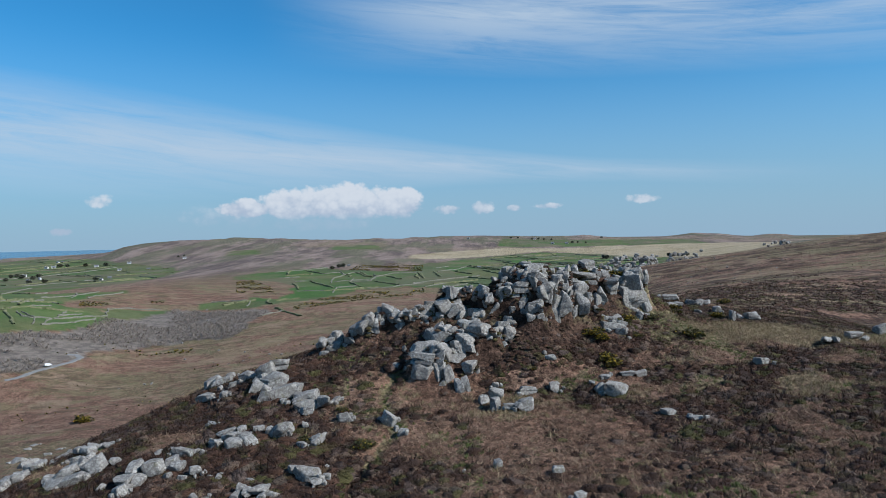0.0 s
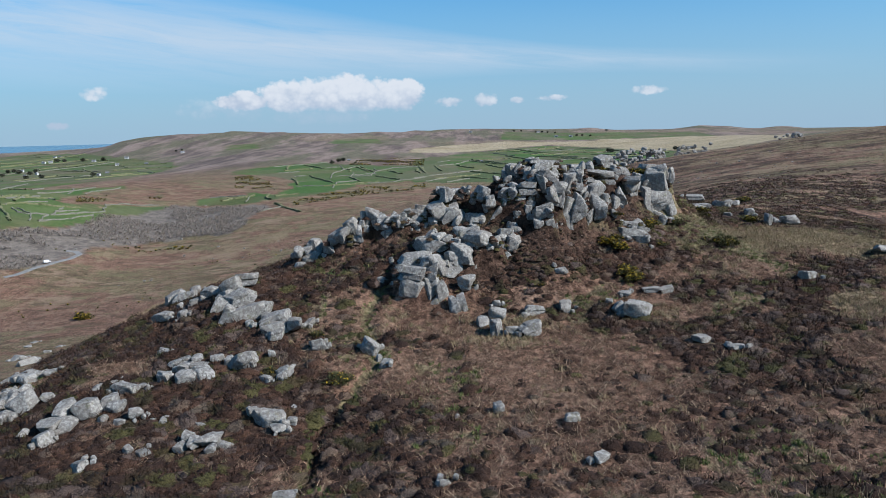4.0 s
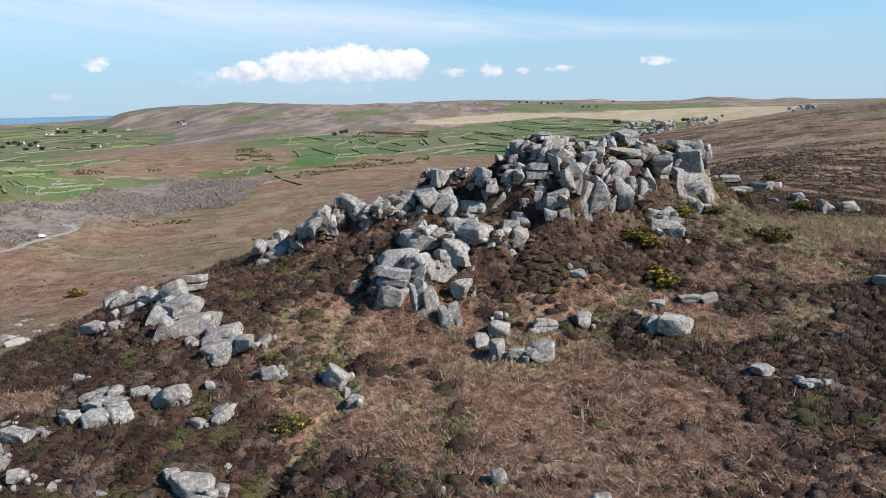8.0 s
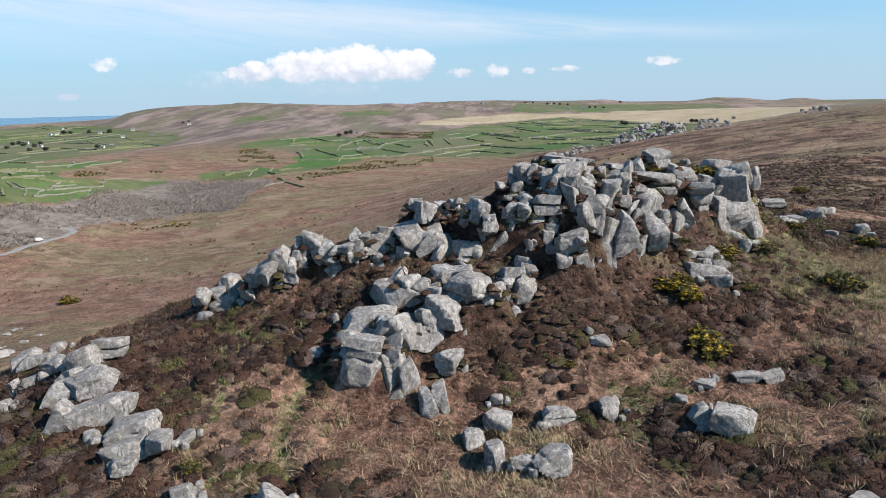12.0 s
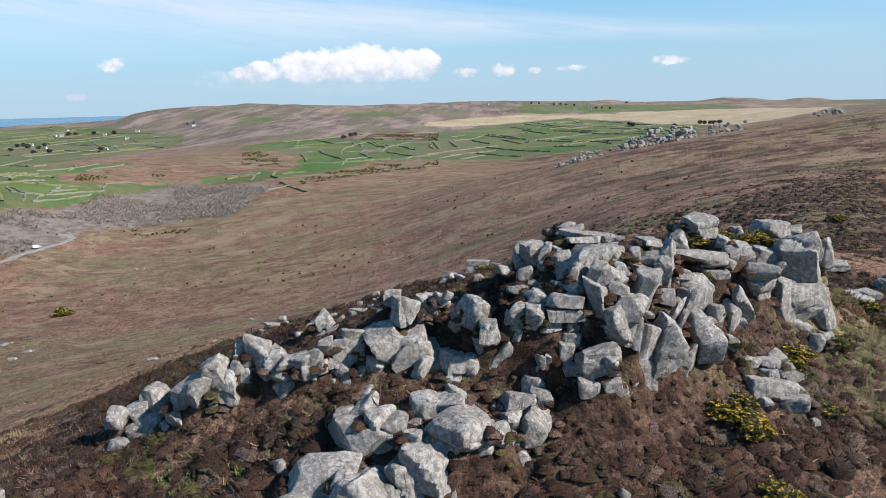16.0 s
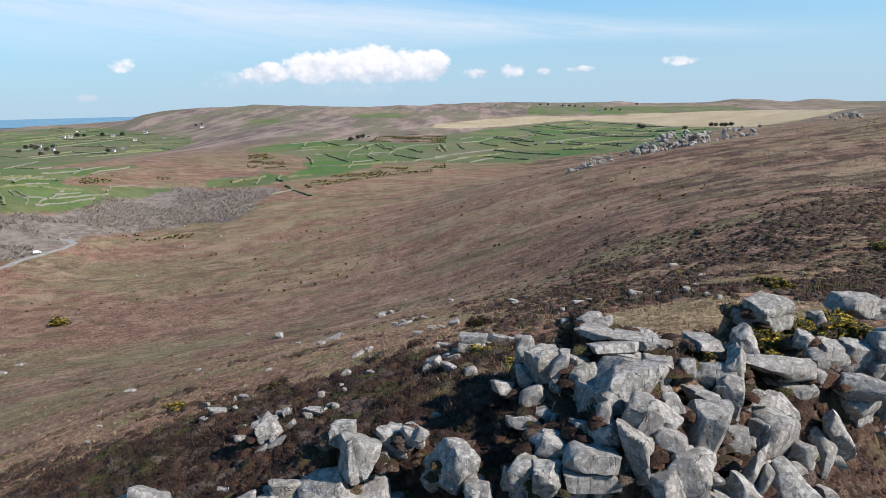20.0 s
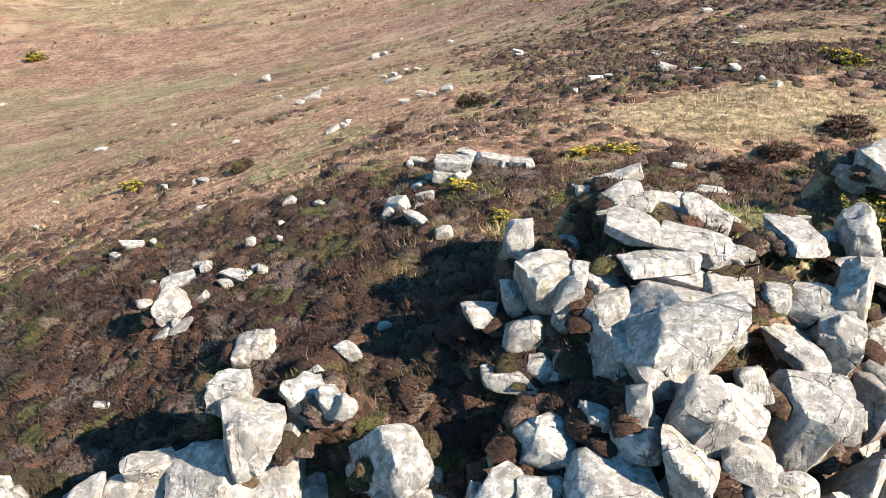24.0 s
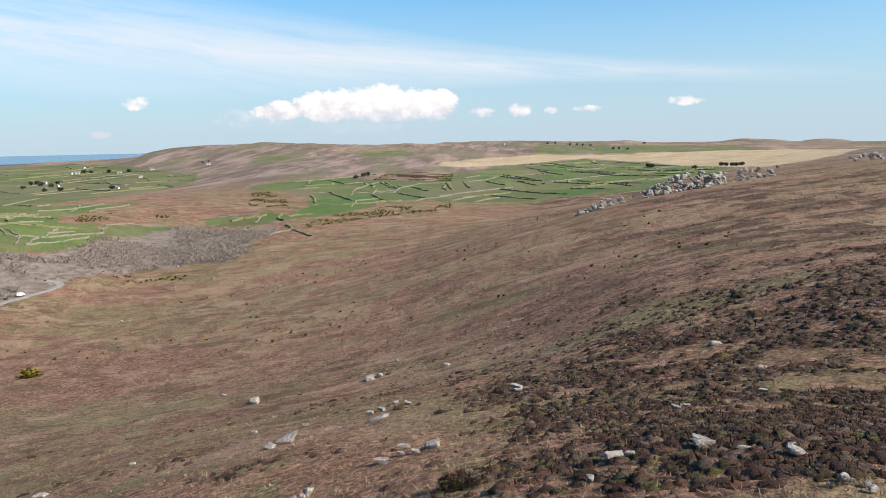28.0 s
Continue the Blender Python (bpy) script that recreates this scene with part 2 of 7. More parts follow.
# ground worn away between the rocks
HOLLOWS = [(-8, 51.8, 1.7, -0.09), (-5.6, 51.8, 1.5, -0.18), (-3.5, 51.8, 1.6, -0.28), (-1, 51.9, 1.9, 0.14), (1.5, 51.5, 1.8, -0.22), (3.4, 51.5, 1.8, 0.25),
           (5, 53.5, 1.8, -0.29), (6.6, 54.4, 1.8, -0.09), (6.8, 51, 1.6, 0.25), (9.2, 56.6, 2.2, -0.20), (0, 47.8, 1.7, 0.25), (2.7, 48.2, 1.5, -0.41),
           (-1.2, 46, 1.5, -0.40), (11.2, 52.4, 1.6, 0.06), (14.5, 54.5, 1.5, -0.45), (-7, 50, 1.5, -0.11), (-4.5, 50, 1.5, -0.24), (0, 50.2, 1.5, -0.35),
           (2, 50, 1.5, -0.19), (4.3, 49.6, 1.5, -0.30), (9, 50, 1.5, -0.70), (-3, 53, 1.6, -0.09), (11.5, 54.3, 1.5, 0.07)]


def hermite(xs, ys, x):
    """Monotone cubic through (xs, ys) at x; ys may hold one column per place."""
    h = np.diff(xs)[:, None]
    d = np.diff(ys, axis=0) / h
    m = np.zeros_like(ys)
    same = d[:-1] * d[1:] > 0
    m[1:-1] = np.where(same, 2 * d[:-1] * d[1:] / np.where(same, d[:-1] + d[1:], 1), 0)
    m[0], m[-1] = d[0], d[-1]
    i = np.clip(np.searchsorted(xs, x) - 1, 0, len(xs) - 2)
    t = ((x - xs[i]) / (xs[i + 1] - xs[i]))[:, None]
    hh = (xs[i + 1] - xs[i])[:, None]
    t2, t3 = t * t, t * t * t
    return (2 * t3 - 3 * t2 + 1) * ys[i] + (t3 - 2 * t2 + t) * hh * m[i] + (3 * t2 - 2 * t3) * ys[i + 1] + (t3 - t2) * hh * m[i + 1]


# a dense table over bearing and range, smooth both ways
_B = np.arange(-180, 180.01, 0.5)
_R = np.log(np.geomspace(12, 5000, 700))
_rows = hermite(np.log(RANGES), np.array(HEIGHTS, float).T, np.clip(_R, math.log(15), math.log(5000)))
TABLE = hermite(np.array(BEARINGS, float), _rows.T, _B)


def gully(x, y):
    """The narrow trodden cleft up the slope below the tor, 0 to 1."""
    line = np.interp(y, (29, 32, 33.5, 36, 37, 38.4, 39.5, 41, 43, 45, 47.5), (-4.6, -4.7, -4.9, -4.1, -3.7, -3.0, -2.9, -3.1, -3.9, -3.9, -2.6))
    return np.exp(-(((x - line) / 0.36) ** 2)) * ramp(y, 28, 31) * ramp(-y, -49, -45.5)


def land(x, y):
    """Height of the bare ground."""
    x, y = np.atleast_1d(np.asarray(x, float)), np.atleast_1d(np.asarray(y, float))
    r = np.hypot(x - HUB[0], y - HUB[1])
    b = np.degrees(np.arctan2(x - HUB[0], y - HUB[1]))
    u = np.clip((b + 180) / 0.5, 0, len(_B) - 1.001)
    v = np.clip((np.log(np.maximum(r, 12)) - _R[0]) / (_R[1] - _R[0]), 0, len(_R) - 1.001)
    i, j = u.astype(int), v.astype(int)
    fu, fv = u - i, v - j
    z = (TABLE[i, j] * (1 - fv) + TABLE[i, j + 1] * fv) * (1 - fu) + (TABLE[i + 1, j] * (1 - fv) + TABLE[i + 1, j + 1] * fv) * fu
    for mx, my, s, h in MOUNDS + HOLLOWS:
        z = z + h * np.exp(-((x - mx) ** 2 + (y - my) ** 2) / (2 * s * s))
    z = z - (0.25 + 0.35 * ramp(-y, -39, -35)) * gully(x, y)
    far = ramp(r, 90, 400)
    z = z + (1 - ramp(r, 300, 900)) * (fbm(x, y, 2.6, 3, 3) - 0.5) * 0.45
    z = z + far * (1 - ramp(r, 1700, 1900)) * (fbm(x, y, 60, 9, 4) - 0.5) * 1.4 + ramp(r, 900, 1500) * (1 - ramp(r, 1850, 2000)) * (fbm(x, y, 300, 21, 4) - 0.5) * 6
    # hills along the skyline
    crest = np.interp(b, (-24, -21, -17.5, -14, -9, -3, 3, 8, 11.5, 14.5, 17, 19.6, 21.5, 24, 30), (0, 2, 4, 1, -2, 0, 2.5, 1, 4, -7, -7, 2, 1, -7, -5))
    rough = (fbm(b, 0 * b, 1.1, 55, 4) - 0.5) * 7
    z = z + (crest + rough * (1 - 0.6 * ramp(b, -4, 2))) * ramp(r, 1600, 1860) * (1 - ramp(r, 1950, 2300))
    z = z + 62 * np.exp(-(((b - 25.5) / 3.2) ** 2)) * ramp(r, 3000, 3700)
    if len(BED):
        z = bedded(x, y, z)
    return z


BED = []


def bedded(x, y, z):
    """Peat and broken rock heaped up between the boulders of the tor."""
    near = (x > -11) & (x < 18.5) & (y > 44) & (y < 61)
    if near.any():
        px, py, total, mass, near_by = x[near], y[near], 0.0, 0.0, 0.0
        for sx, sy, sz, spread in BED:
            k = np.exp(-((px - sx) ** 2 + (py - sy) ** 2) / (2 * spread * spread))
            lift = k * math.exp(0.9 * (sz - 6))
            total, mass, near_by = total + lift * sz, mass + lift, near_by + k
        level = total / np.maximum(mass, 1e-6)
        share = np.clip(near_by * 0.9, 0, 1)
        z = z.copy()
        z[near] = np.maximum(z[near], z[near] + (level - z[near]) * share)
    return z


def land1(x, y):
    return float(land(x, y)[0])


def blob(x, y, cx, cy, rx, ry):
    return np.exp(-(((x - cx) / rx) ** 2 + ((y - cy) / ry) ** 2))


def plant_cover(x, y):
    """How much heather, dry grass and green grass grows at a place, 0 to 1 each; the rest is bracken."""
    x, y = np.asarray(x, float), np.asarray(y, float)
    u, v = x * 0.97 - y * 0.22, x * 0.22 + y * 0.97
    r = np.hypot(x, y)
    patch = fbm(u / 2.2, v, 7.0, 31, 4)
    small = fbm(x, y, 2.4, 71, 3)
    streaks = 0.5 * fbm(u / 2.6, v, 22.0, 41, 5) + 0.5 * fbm(u / 1.3, v, 4.0, 43, 4)
    near = 1 - ramp(r, 100, 130)
    heather = near * 0.8 * ramp(patch, 0.54, 0.65) * (1 - 0.65 * ramp(y, 62, 66)) + (1 - near) * ramp(streaks + 0.03 * ramp(x, 0, 60) - 0.05 * ramp(-x, -10, 40), 0.50, 0.62) * (0.42 + 0.28 * ramp(x, 20, 70))
    tor = np.clip(1.4 * blob(x, y, -3, 51.5, 7, 3.0) + 1.4 * blob(x, y, 9, 53.5, 6, 5) + 0.45 * blob(x, y, 1.5, 47.5, 4, 2.2), 0, 1)
    back = np.clip(1.5 * blob(x, y, -1, 57.5, 9, 5.0) + 1.2 * blob(x, y, -6, 59.5, 6, 3.5), 0, 1)
    right = ramp(x - (44 - y) * 0.6, 5, 10) * ramp(y, 32, 36) * ramp(-y, -51, -48) + 0.2 * ramp(x, 14, 24) * ramp(-y, -47, -40)
    beyond = ramp(x + 0.15 * (y - 80), 4, 14) * ramp(y, 72.5, 76) * ramp(-y, -170, -95)
    heather = np.clip(heather + 1.3 * tor * ramp(small, 0.20, 0.36) + 2.2 * back * ramp(small, 0.02, 0.18) + 0.95 * right * ramp(0.5 * small + 0.5 * patch, 0.36, 0.48) + 1.0 * beyond * ramp(0.5 * small + 0.5 * fbm(u / 2, v, 5.0, 77, 4), 0.38, 0.50) + 1.4 * blob(x, y, 18, 80.5, 10, 6) * ramp(small, 0.24, 0.36), 0, 1)
    # the lower slope: dark heather below, on the west side and towards the east, bracken between
    low = ramp(-y, -36, -30) * (0.9 - 0.45 * ramp(x, -4, 6)) * (0.55 + 0.45 * ramp(patch, 0.40, 0.55)) + ramp(-x, 3, 8) * ramp(-y, -52, -48) * ramp(0.5 * patch + 0.5 * small, 0.36, 0.50)
    fern = np.clip(1.3 * blob(x, y, 4.5, 37.5, 5, 4.2) + 1.1 * blob(x, y, -5.5, 43.5, 2.6, 4.5), 0, 1)
    heather = np.clip(heather + near * low * ramp(small, 0.22, 0.46), 0, 1) * (1 - 0.8 * fern)
    lawn = np.clip(1.5 * blob(x, y, 14, 69.5, 5.5, 3.0), 0, 1)
    right_flat = ramp(x, 14, 19) * np.exp(-(((y - 53.5) / 2.8) ** 2))
    dry = ramp(0.6 * fbm(u / 2.5, v, 14.0, 51, 5) + 0.4 * fbm(u, v, 2.5, 53, 3), 0.47, 0.60) * 0.62
    dry = dry * (1 - 0.75 * ramp(y, 58, 62) * ramp(-y, -120, -90))
    dry = np.clip(dry + lawn + 0.8 * right_flat + 0.6 * blob(x, y, -8, 43, 5, 3) * ramp(small, 0.4, 0.6), 0, 1)
    heather = heather * (1 - np.clip(1.2 * lawn + 0.75 * right_flat, 0, 1))
    path = gully(x, y)
    crest = np.clip(1.5 * blob(x, y, 7.5, 56.5, 4.0, 3.2), 0, 1) * ramp(small, 0.42, 0.55)
    heather = heather * (1 - 0.9 * crest) * (1 - 0.6 * blob(x, y, -2.5, 49.6, 5.0, 1.3))
    green = 0.95 * crest + 0.8 * blob(x, y, 12.5, 61.5, 4, 2.4) + 0.7 * blob(x, y, 17, 56, 2.5, 2) + 0.75 * blob(x, y, -2.5, 49.6, 5.0, 1.3) * ramp(small, 0.34, 0.5) + 0.4 * blob(x, y, 8, 47.5, 6, 2.6) * ramp(small, 0.40, 0.54) + near * ramp(fbm(x, y, 4, 61, 3), 0.60, 0.72) * 0.6 + 0.9 * path
    green = green + (1 - near) * 0.55 * ramp(0.6 * fbm(u / 3, v, 34, 66, 5) + 0.4 * fbm(u, v, 6, 68, 3), 0.45, 0.56)
    heather = heather * (1 - 0.8 * path)
    return heather, dry, np.clip(green, 0, 1)


# ---- materials ----
def material(name, build, rough=0.9, spec=0.25):
    m = bpy.data.materials.new(name)
    m.use_nodes = True
    w = Nodes(m.node_tree)
    shader = m.node_tree.nodes["Principled BSDF"]
    shader.inputs["Roughness"].default_value = rough
    shader.inputs["Specular IOR Level"].default_value = spec
    colour, bump, strength, distance = build(w)
    w.put(shader.inputs["Base Color"], (*colour, 1.0) if isinstance(colour, tuple) else colour)
    if bump is not None:
        b = w.add("ShaderNodeBump")
        b.inputs["Strength"].default_value, b.inputs["Distance"].default_value = strength, distance
        w.put(b.inputs["Height"], bump)
        w.put(shader.inputs["Normal"], b.outputs[0])
    return m


def ground_look(w):
    p = w.place()
    fine, mid, big = w.noise(p, 9.0, 5, 0.65), w.noise(p, 1.3, 5, 0.65), w.noise(p, 0.16, 5, 0.65)
    coarse = w.math("ADD", w.math("MULTIPLY", w.noise(p, 1.1, 9, 0.80), 0.8), w.math("MULTIPLY", big, 0.2))
    bracken = w.mix(w.span(coarse, 0.40, 0.60), (0.070, 0.038, 0.026), (0.262, 0.155, 0.104))
    bracken = w.mix(w.span(big, 0.50, 0.66, 0.0, 0.6), bracken, (0.230, 0.148, 0.100))
    heather = w.mix(w.span(coarse, 0.40, 0.62), (0.018, 0.011, 0.008), (0.092, 0.056, 0.040))
    heather = w.mix(w.span(w.noise(p, 0.5, 5, 0.6), 0.52, 0.62, 0.0, 0.5), heather, (0.098, 0.084, 0.041))
    dry = w.mix(w.span(coarse, 0.36, 0.64), (0.133, 0.094, 0.053), (0.281, 0.215, 0.129))
    green = w.mix(w.span(coarse, 0.40, 0.60), (0.066, 0.060, 0.028), (0.200, 0.170, 0.092))
    # patches break up into clumps at their edges
    ragged = w.math("MULTIPLY", w.math("SUBTRACT", w.noise(p, 0.9, 9, 0.82), 0.5), 3.0)
    edge = lambda name: w.span(w.math("ADD", w.attribute(name), ragged), 0.36, 0.60)
    c = w.mix(w.math("MULTIPLY", edge("dry"), 0.9), bracken, dry)
    c = w.mix(w.math("MULTIPLY", edge("green"), 0.85), c, green)
    c = w.mix(w.math("MULTIPLY", edge("heather"), 0.9), c, heather)
    # single clumps seen from afar
    clump = w.span(w.math("ADD", w.cells(p, 0.85), w.math("MULTIPLY", fine, 0.25)), 0.36, 0.20)
    clump = w.math("MULTIPLY", clump, w.span(w.noise(p, 0.12, 4, 0.65), 0.42, 0.60))
    c = w.mix(w.math("MULTIPLY", clump, 0.75), c, (0.055, 0.036, 0.022))
    tuft = w.span(w.cells(w.vec("ADD", p, (7.3, 2.1, 0.0)), 0.6), 0.30, 0.12)
    c = w.mix(w.math("MULTIPLY", tuft, w.span(w.noise(p, 0.09, 4, 0.65), 0.47, 0.60, 0.0, 0.7)), c, (0.257, 0.211, 0.129))
    # thin bands of heather, rushes and bent grass along the open slope
    at = w.add("ShaderNodeSeparateXYZ")
    w.put(at.inputs[0], p)
    along = w.math("SUBTRACT", w.math("MULTIPLY", at.outputs[0], 0.97), w.math("MULTIPLY", at.outputs[1], 0.22))
    down = w.math("ADD", w.math("MULTIPLY", at.outputs[0], 0.22), w.math("MULTIPLY", at.outputs[1], 0.97))

    def bands(sx, sy, shift):
        k = w.add("ShaderNodeCombineXYZ")
        w.put(k.inputs[0], w.math("MULTIPLY", along, sx))
        w.put(k.inputs[1], w.math("MULTIPLY", down, sy))
        k.inputs[2].default_value = shift
        return w.noise(k.outputs[0], 1.0, 8, 0.70, warp=0.4)

    moor = w.attribute("moor")
    c = w.mix(w.math("MULTIPLY", moor, w.span(bands(0.016, 0.045, 3.0), 0.53, 0.60, 0.0, 0.60)), c, (0.150, 0.132, 0.068))
    c = w.mix(w.math("MULTIPLY", moor, w.span(bands(0.03, 0.085, 9.0), 0.54, 0.62, 0.0, 0.60)), c, (0.270, 0.186, 0.128))
    c = w.mix(w.math("MULTIPLY", moor, w.span(bands(0.04, 0.11, 17.0), 0.55, 0.61, 0.0, 0.62)), c, (0.070, 0.048, 0.031))
    # valley pasture, marsh grass and scrub ground
    turf = w.mix(w.span(w.noise(p, 0.03, 5), 0.35, 0.65), (0.051, 0.090, 0.022), (0.094, 0.129, 0.043))
    turf = w.mix(w.span(w.noise(p, 0.35, 3), 0.4, 0.8), turf, (0.112, 0.132, 0.056))
    # each field grazed or left rough
    plot = w.add("ShaderNodeMapping")
    w.put(plot.inputs["Vector"], w.vec("ADD", p, w.vec("MULTIPLY", w.noise(p, 0.02, 3, 0.5, out=1), (22.0, 22.0, 0.0))))
    plot.inputs["Rotation"].default_value, plot.inputs["Scale"].default_value = (0, 0, 0.5), (0.022, 0.013, 0.0)
    field = w.add("ShaderNodeSeparateColor")
    w.put(field.inputs[0], w.cells(plot.outputs[0], 1.0, out="Color"))
    turf = w.mix(w.span(field.outputs[0], 0.55, 0.60, 0.0, 0.75), turf, (0.080, 0.096, 0.046))
    turf = w.mix(w.span(field.outputs[1], 0.76, 0.80, 0.0, 0.8), turf, (0.112, 0.114, 0.064))
    turf = w.mix(w.span(field.outputs[2], 0.70, 0.74, 0.0, 0.6), turf, (0.050, 0.108, 0.026))
    c = w.mix(w.attribute("pasture"), c, turf)
    pale = w.mix(w.span(w.noise(p, 0.02, 5), 0.3, 0.7), (0.265, 0.211, 0.125), (0.343, 0.281, 0.187))
    c = w.mix(w.attribute("pale"), c, pale)
    scrub = w.mix(w.span(w.noise(p, 0.25, 5), 0.35, 0.65), (0.117, 0.097, 0.081), (0.195, 0.164, 0.136))
    c = w.mix(w.attribute("scrub"), c, scrub)
    drawn = w.add("ShaderNodeMapping")
    w.put(drawn.inputs["Vector"], p)
    drawn.inputs["Scale"].default_value = (1.0, 0.22, 1.0)
    upland = w.mix(w.span(w.noise(drawn.outputs[0], 0.03, 8, 0.70), 0.40, 0.60), (0.098, 0.078, 0.070), (0.250, 0.192, 0.160))
    upland = w.mix(w.span(w.noise(drawn.outputs[0], 0.012, 6, 0.65), 0.46, 0.56, 0.0, 0.8), upland, (0.100, 0.104, 0.062))
    c = w.mix(w.attribute("upland"), c, upland)
    stone_flecks = w.span(w.cells(p, 0.22), 0.05, 0.02)
    c = w.mix(w.math("MULTIPLY", stone_flecks, w.attribute("stony")), c, (0.42, 0.40, 0.37))
    # light and dark tufts over everything
    tufts = w.span(w.noise(p, 2.3, 6, 0.78), 0.36, 0.66, 0.5, 1.6)
    shade = w.add("ShaderNodeCombineXYZ")
    for k in range(3):
        w.put(shade.inputs[k], tufts)
    c = w.mix(w.span(w.attribute("pasture"), 0.2, 0.8, 1.0, 0.3), c, w.vec("MULTIPLY", c, shade.outputs[0]))
    hump = w.math("ADD", fine, w.math("MULTIPLY", mid, 2.0))
    return c, w.math("ADD", hump, w.math("MULTIPLY", w.noise(p, 0.35, 4), 3.0)), 0.9, 0.16


def granite_look(w):
    p = w.place()
    each = w.add("ShaderNodeObjectInfo").outputs["Random"]
    grain, blotch, broad = w.noise(p, 60, 3, 0.7), w.noise(p, 6.5, 7, 0.7), w.noise(p, 1.1, 5, 0.6)
    c = w.mix(w.span(blotch, 0.34, 0.66), (0.135, 0.126, 0.114), (0.278, 0.258, 0.232))
    c = w.mix(w.span(broad, 0.44, 0.60, 0.0, 0.6), c, (0.230, 0.212, 0.189))
    c = w.mix(w.span(grain, 0.40, 0.72, 0.0, 0.45), c, (0.100, 0.092, 0.086))
    # pale crusts of lichen, then dark specks, then small white rosettes
    lichen = w.span(w.math("ADD", w.noise(p, 7.0, 7, 0.68), w.math("MULTIPLY", broad, 0.40)), 0.70, 0.76)
    c = w.mix(w.math("MULTIPLY", lichen, 0.7), c, (0.400, 0.386, 0.354))
    spots = w.span(w.noise(p, 20.0, 6, 0.7), 0.53, 0.62)
    c = w.mix(w.math("MULTIPLY", spots, w.span(broad, 0.40, 0.60, 0.1, 0.5)), c, (0.088, 0.084, 0.078))
    flecks = w.span(w.math("ADD", w.cells(p, 5.0), w.math("MULTIPLY", blotch, 0.45)), 0.36, 0.29)
    c = w.mix(w.math("MULTIPLY", flecks, w.span(broad, 0.5, 0.62, 0.15, 0.85)), c, (0.500, 0.495, 0.470))
    olive = w.span(w.noise(p, 1.9, 7, 0.72), 0.55, 0.66)
    c = w.mix(w.math("MULTIPLY", olive, 0.5), c, (0.150, 0.140, 0.070))
    streak = w.add("ShaderNodeMapping")
    w.put(streak.inputs["Vector"], p)
    streak.inputs["Scale"].default_value = (3.0, 3.0, 0.6)
    dark = w.span(w.noise(streak.outputs[0], 1.7, 6, 0.65), 0.55, 0.66)
    c = w.mix(w.math("MULTIPLY", dark, 0.42), c, (0.075, 0.070, 0.068))
    c = w.mix(w.math("MULTIPLY", each, 0.22), c, (0.228, 0.194, 0.158))
    # hairline joints
    bent = w.vec("ADD", p, w.vec("MULTIPLY", w.noise(p, 1.4, 4, 0.6, out=1), (0.55, 0.55, 0.55)))
    joint = w.span(w.cells(bent, 1.15, "DISTANCE_TO_EDGE"), 0.012, 0.002)
    joint = w.math("MULTIPLY", joint, w.span(w.noise(p, 0.9, 3), 0.48, 0.58))
    c = w.mix(w.math("MULTIPLY", joint, 0.45), c, (0.040, 0.036, 0.032))
    relief = w.math("ADD", w.math("ADD", w.math("MULTIPLY", grain, 0.25), w.math("MULTIPLY", blotch, 0.9)), w.math("MULTIPLY", dark, -0.35))
    relief = w.math("ADD", relief, w.math("MULTIPLY", broad, 0.7))
    return c, w.math("ADD", relief, w.math("MULTIPLY", joint, -1.2)), 1.0, 0.06


def island_tint(w, dark, light, odd, odd_share=0.15):
    r = w.add("ShaderNodeNewGeometry").outputs["Random Per Island"]
    c = w.mix(r, dark, light)
    return w.mix(w.span(r, 1 - odd_share, 1 - odd_share + 0.02), c, odd), None, 0, 0


def heather_tint(w):
    """Twigs from dark to warm brown; single cushions turn olive, grey or nearly black."""
    c = island_tint(w, (0.030, 0.016, 0.011), (0.132, 0.070, 0.044), (0.160, 0.110, 0.078))[0]
    p = w.place()
    bent = w.vec("ADD", p, w.vec("MULTIPLY", w.noise(p, 3.0, 3, 0.6, out=1), (0.3, 0.3, 0.0)))
    pick = w.add("ShaderNodeSeparateColor")
    w.put(pick.inputs[0], w.cells(bent, 1.5, out="Color"))
    c = w.mix(w.math("MULTIPLY", w.span(pick.outputs[0], 0.70, 0.74), w.span(w.noise(p, 0.3, 3), 0.36, 0.56, 0.25, 1.0)), c, w.mix(pick.outputs[1], (0.060, 0.058, 0.020), (0.118, 0.104, 0.038)))
    c = w.mix(w.math("MULTIPLY", w.span(pick.outputs[1], 0.84, 0.88), 0.7), c, (0.155, 0.115, 0.096))
    c = w.mix(w.math("MULTIPLY", w.span(pick.outputs[2], 0.66, 0.70), 0.6), c, (0.032, 0.020, 0.016))
    twig_shading = w.noise(p, 22.0, 5, 0.75)
    # hollows between twigs go near black: gap shade put into the colour
    c = w.mix(w.span(twig_shading, 0.58, 0.40, 0.0, 0.75), c, (0.014, 0.009, 0.007))
    return w.mix(w.span(twig_shading, 0.58, 0.70, 0.0, 0.45), c, (0.200, 0.130, 0.095)), twig_shading, 1.0, 0.08


GROUND = material("moorland_ground", ground_look, 0.95, 0.1)
GRANITE = material("weathered_granite", granite_look, 0.85, 0.25)
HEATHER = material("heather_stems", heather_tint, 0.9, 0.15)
BRACKEN = material("dead_bracken", lambda w: island_tint(w, (0.070, 0.041, 0.027), (0.205, 0.126, 0.083), (0.320, 0.232, 0.155), 0.20), 0.85, 0.15)
DRYGRASS = material("dry_grass", lambda w: island_tint(w, (0.197, 0.143, 0.078), (0.377, 0.295, 0.180), (0.164, 0.164, 0.066)), 0.8, 0.2)
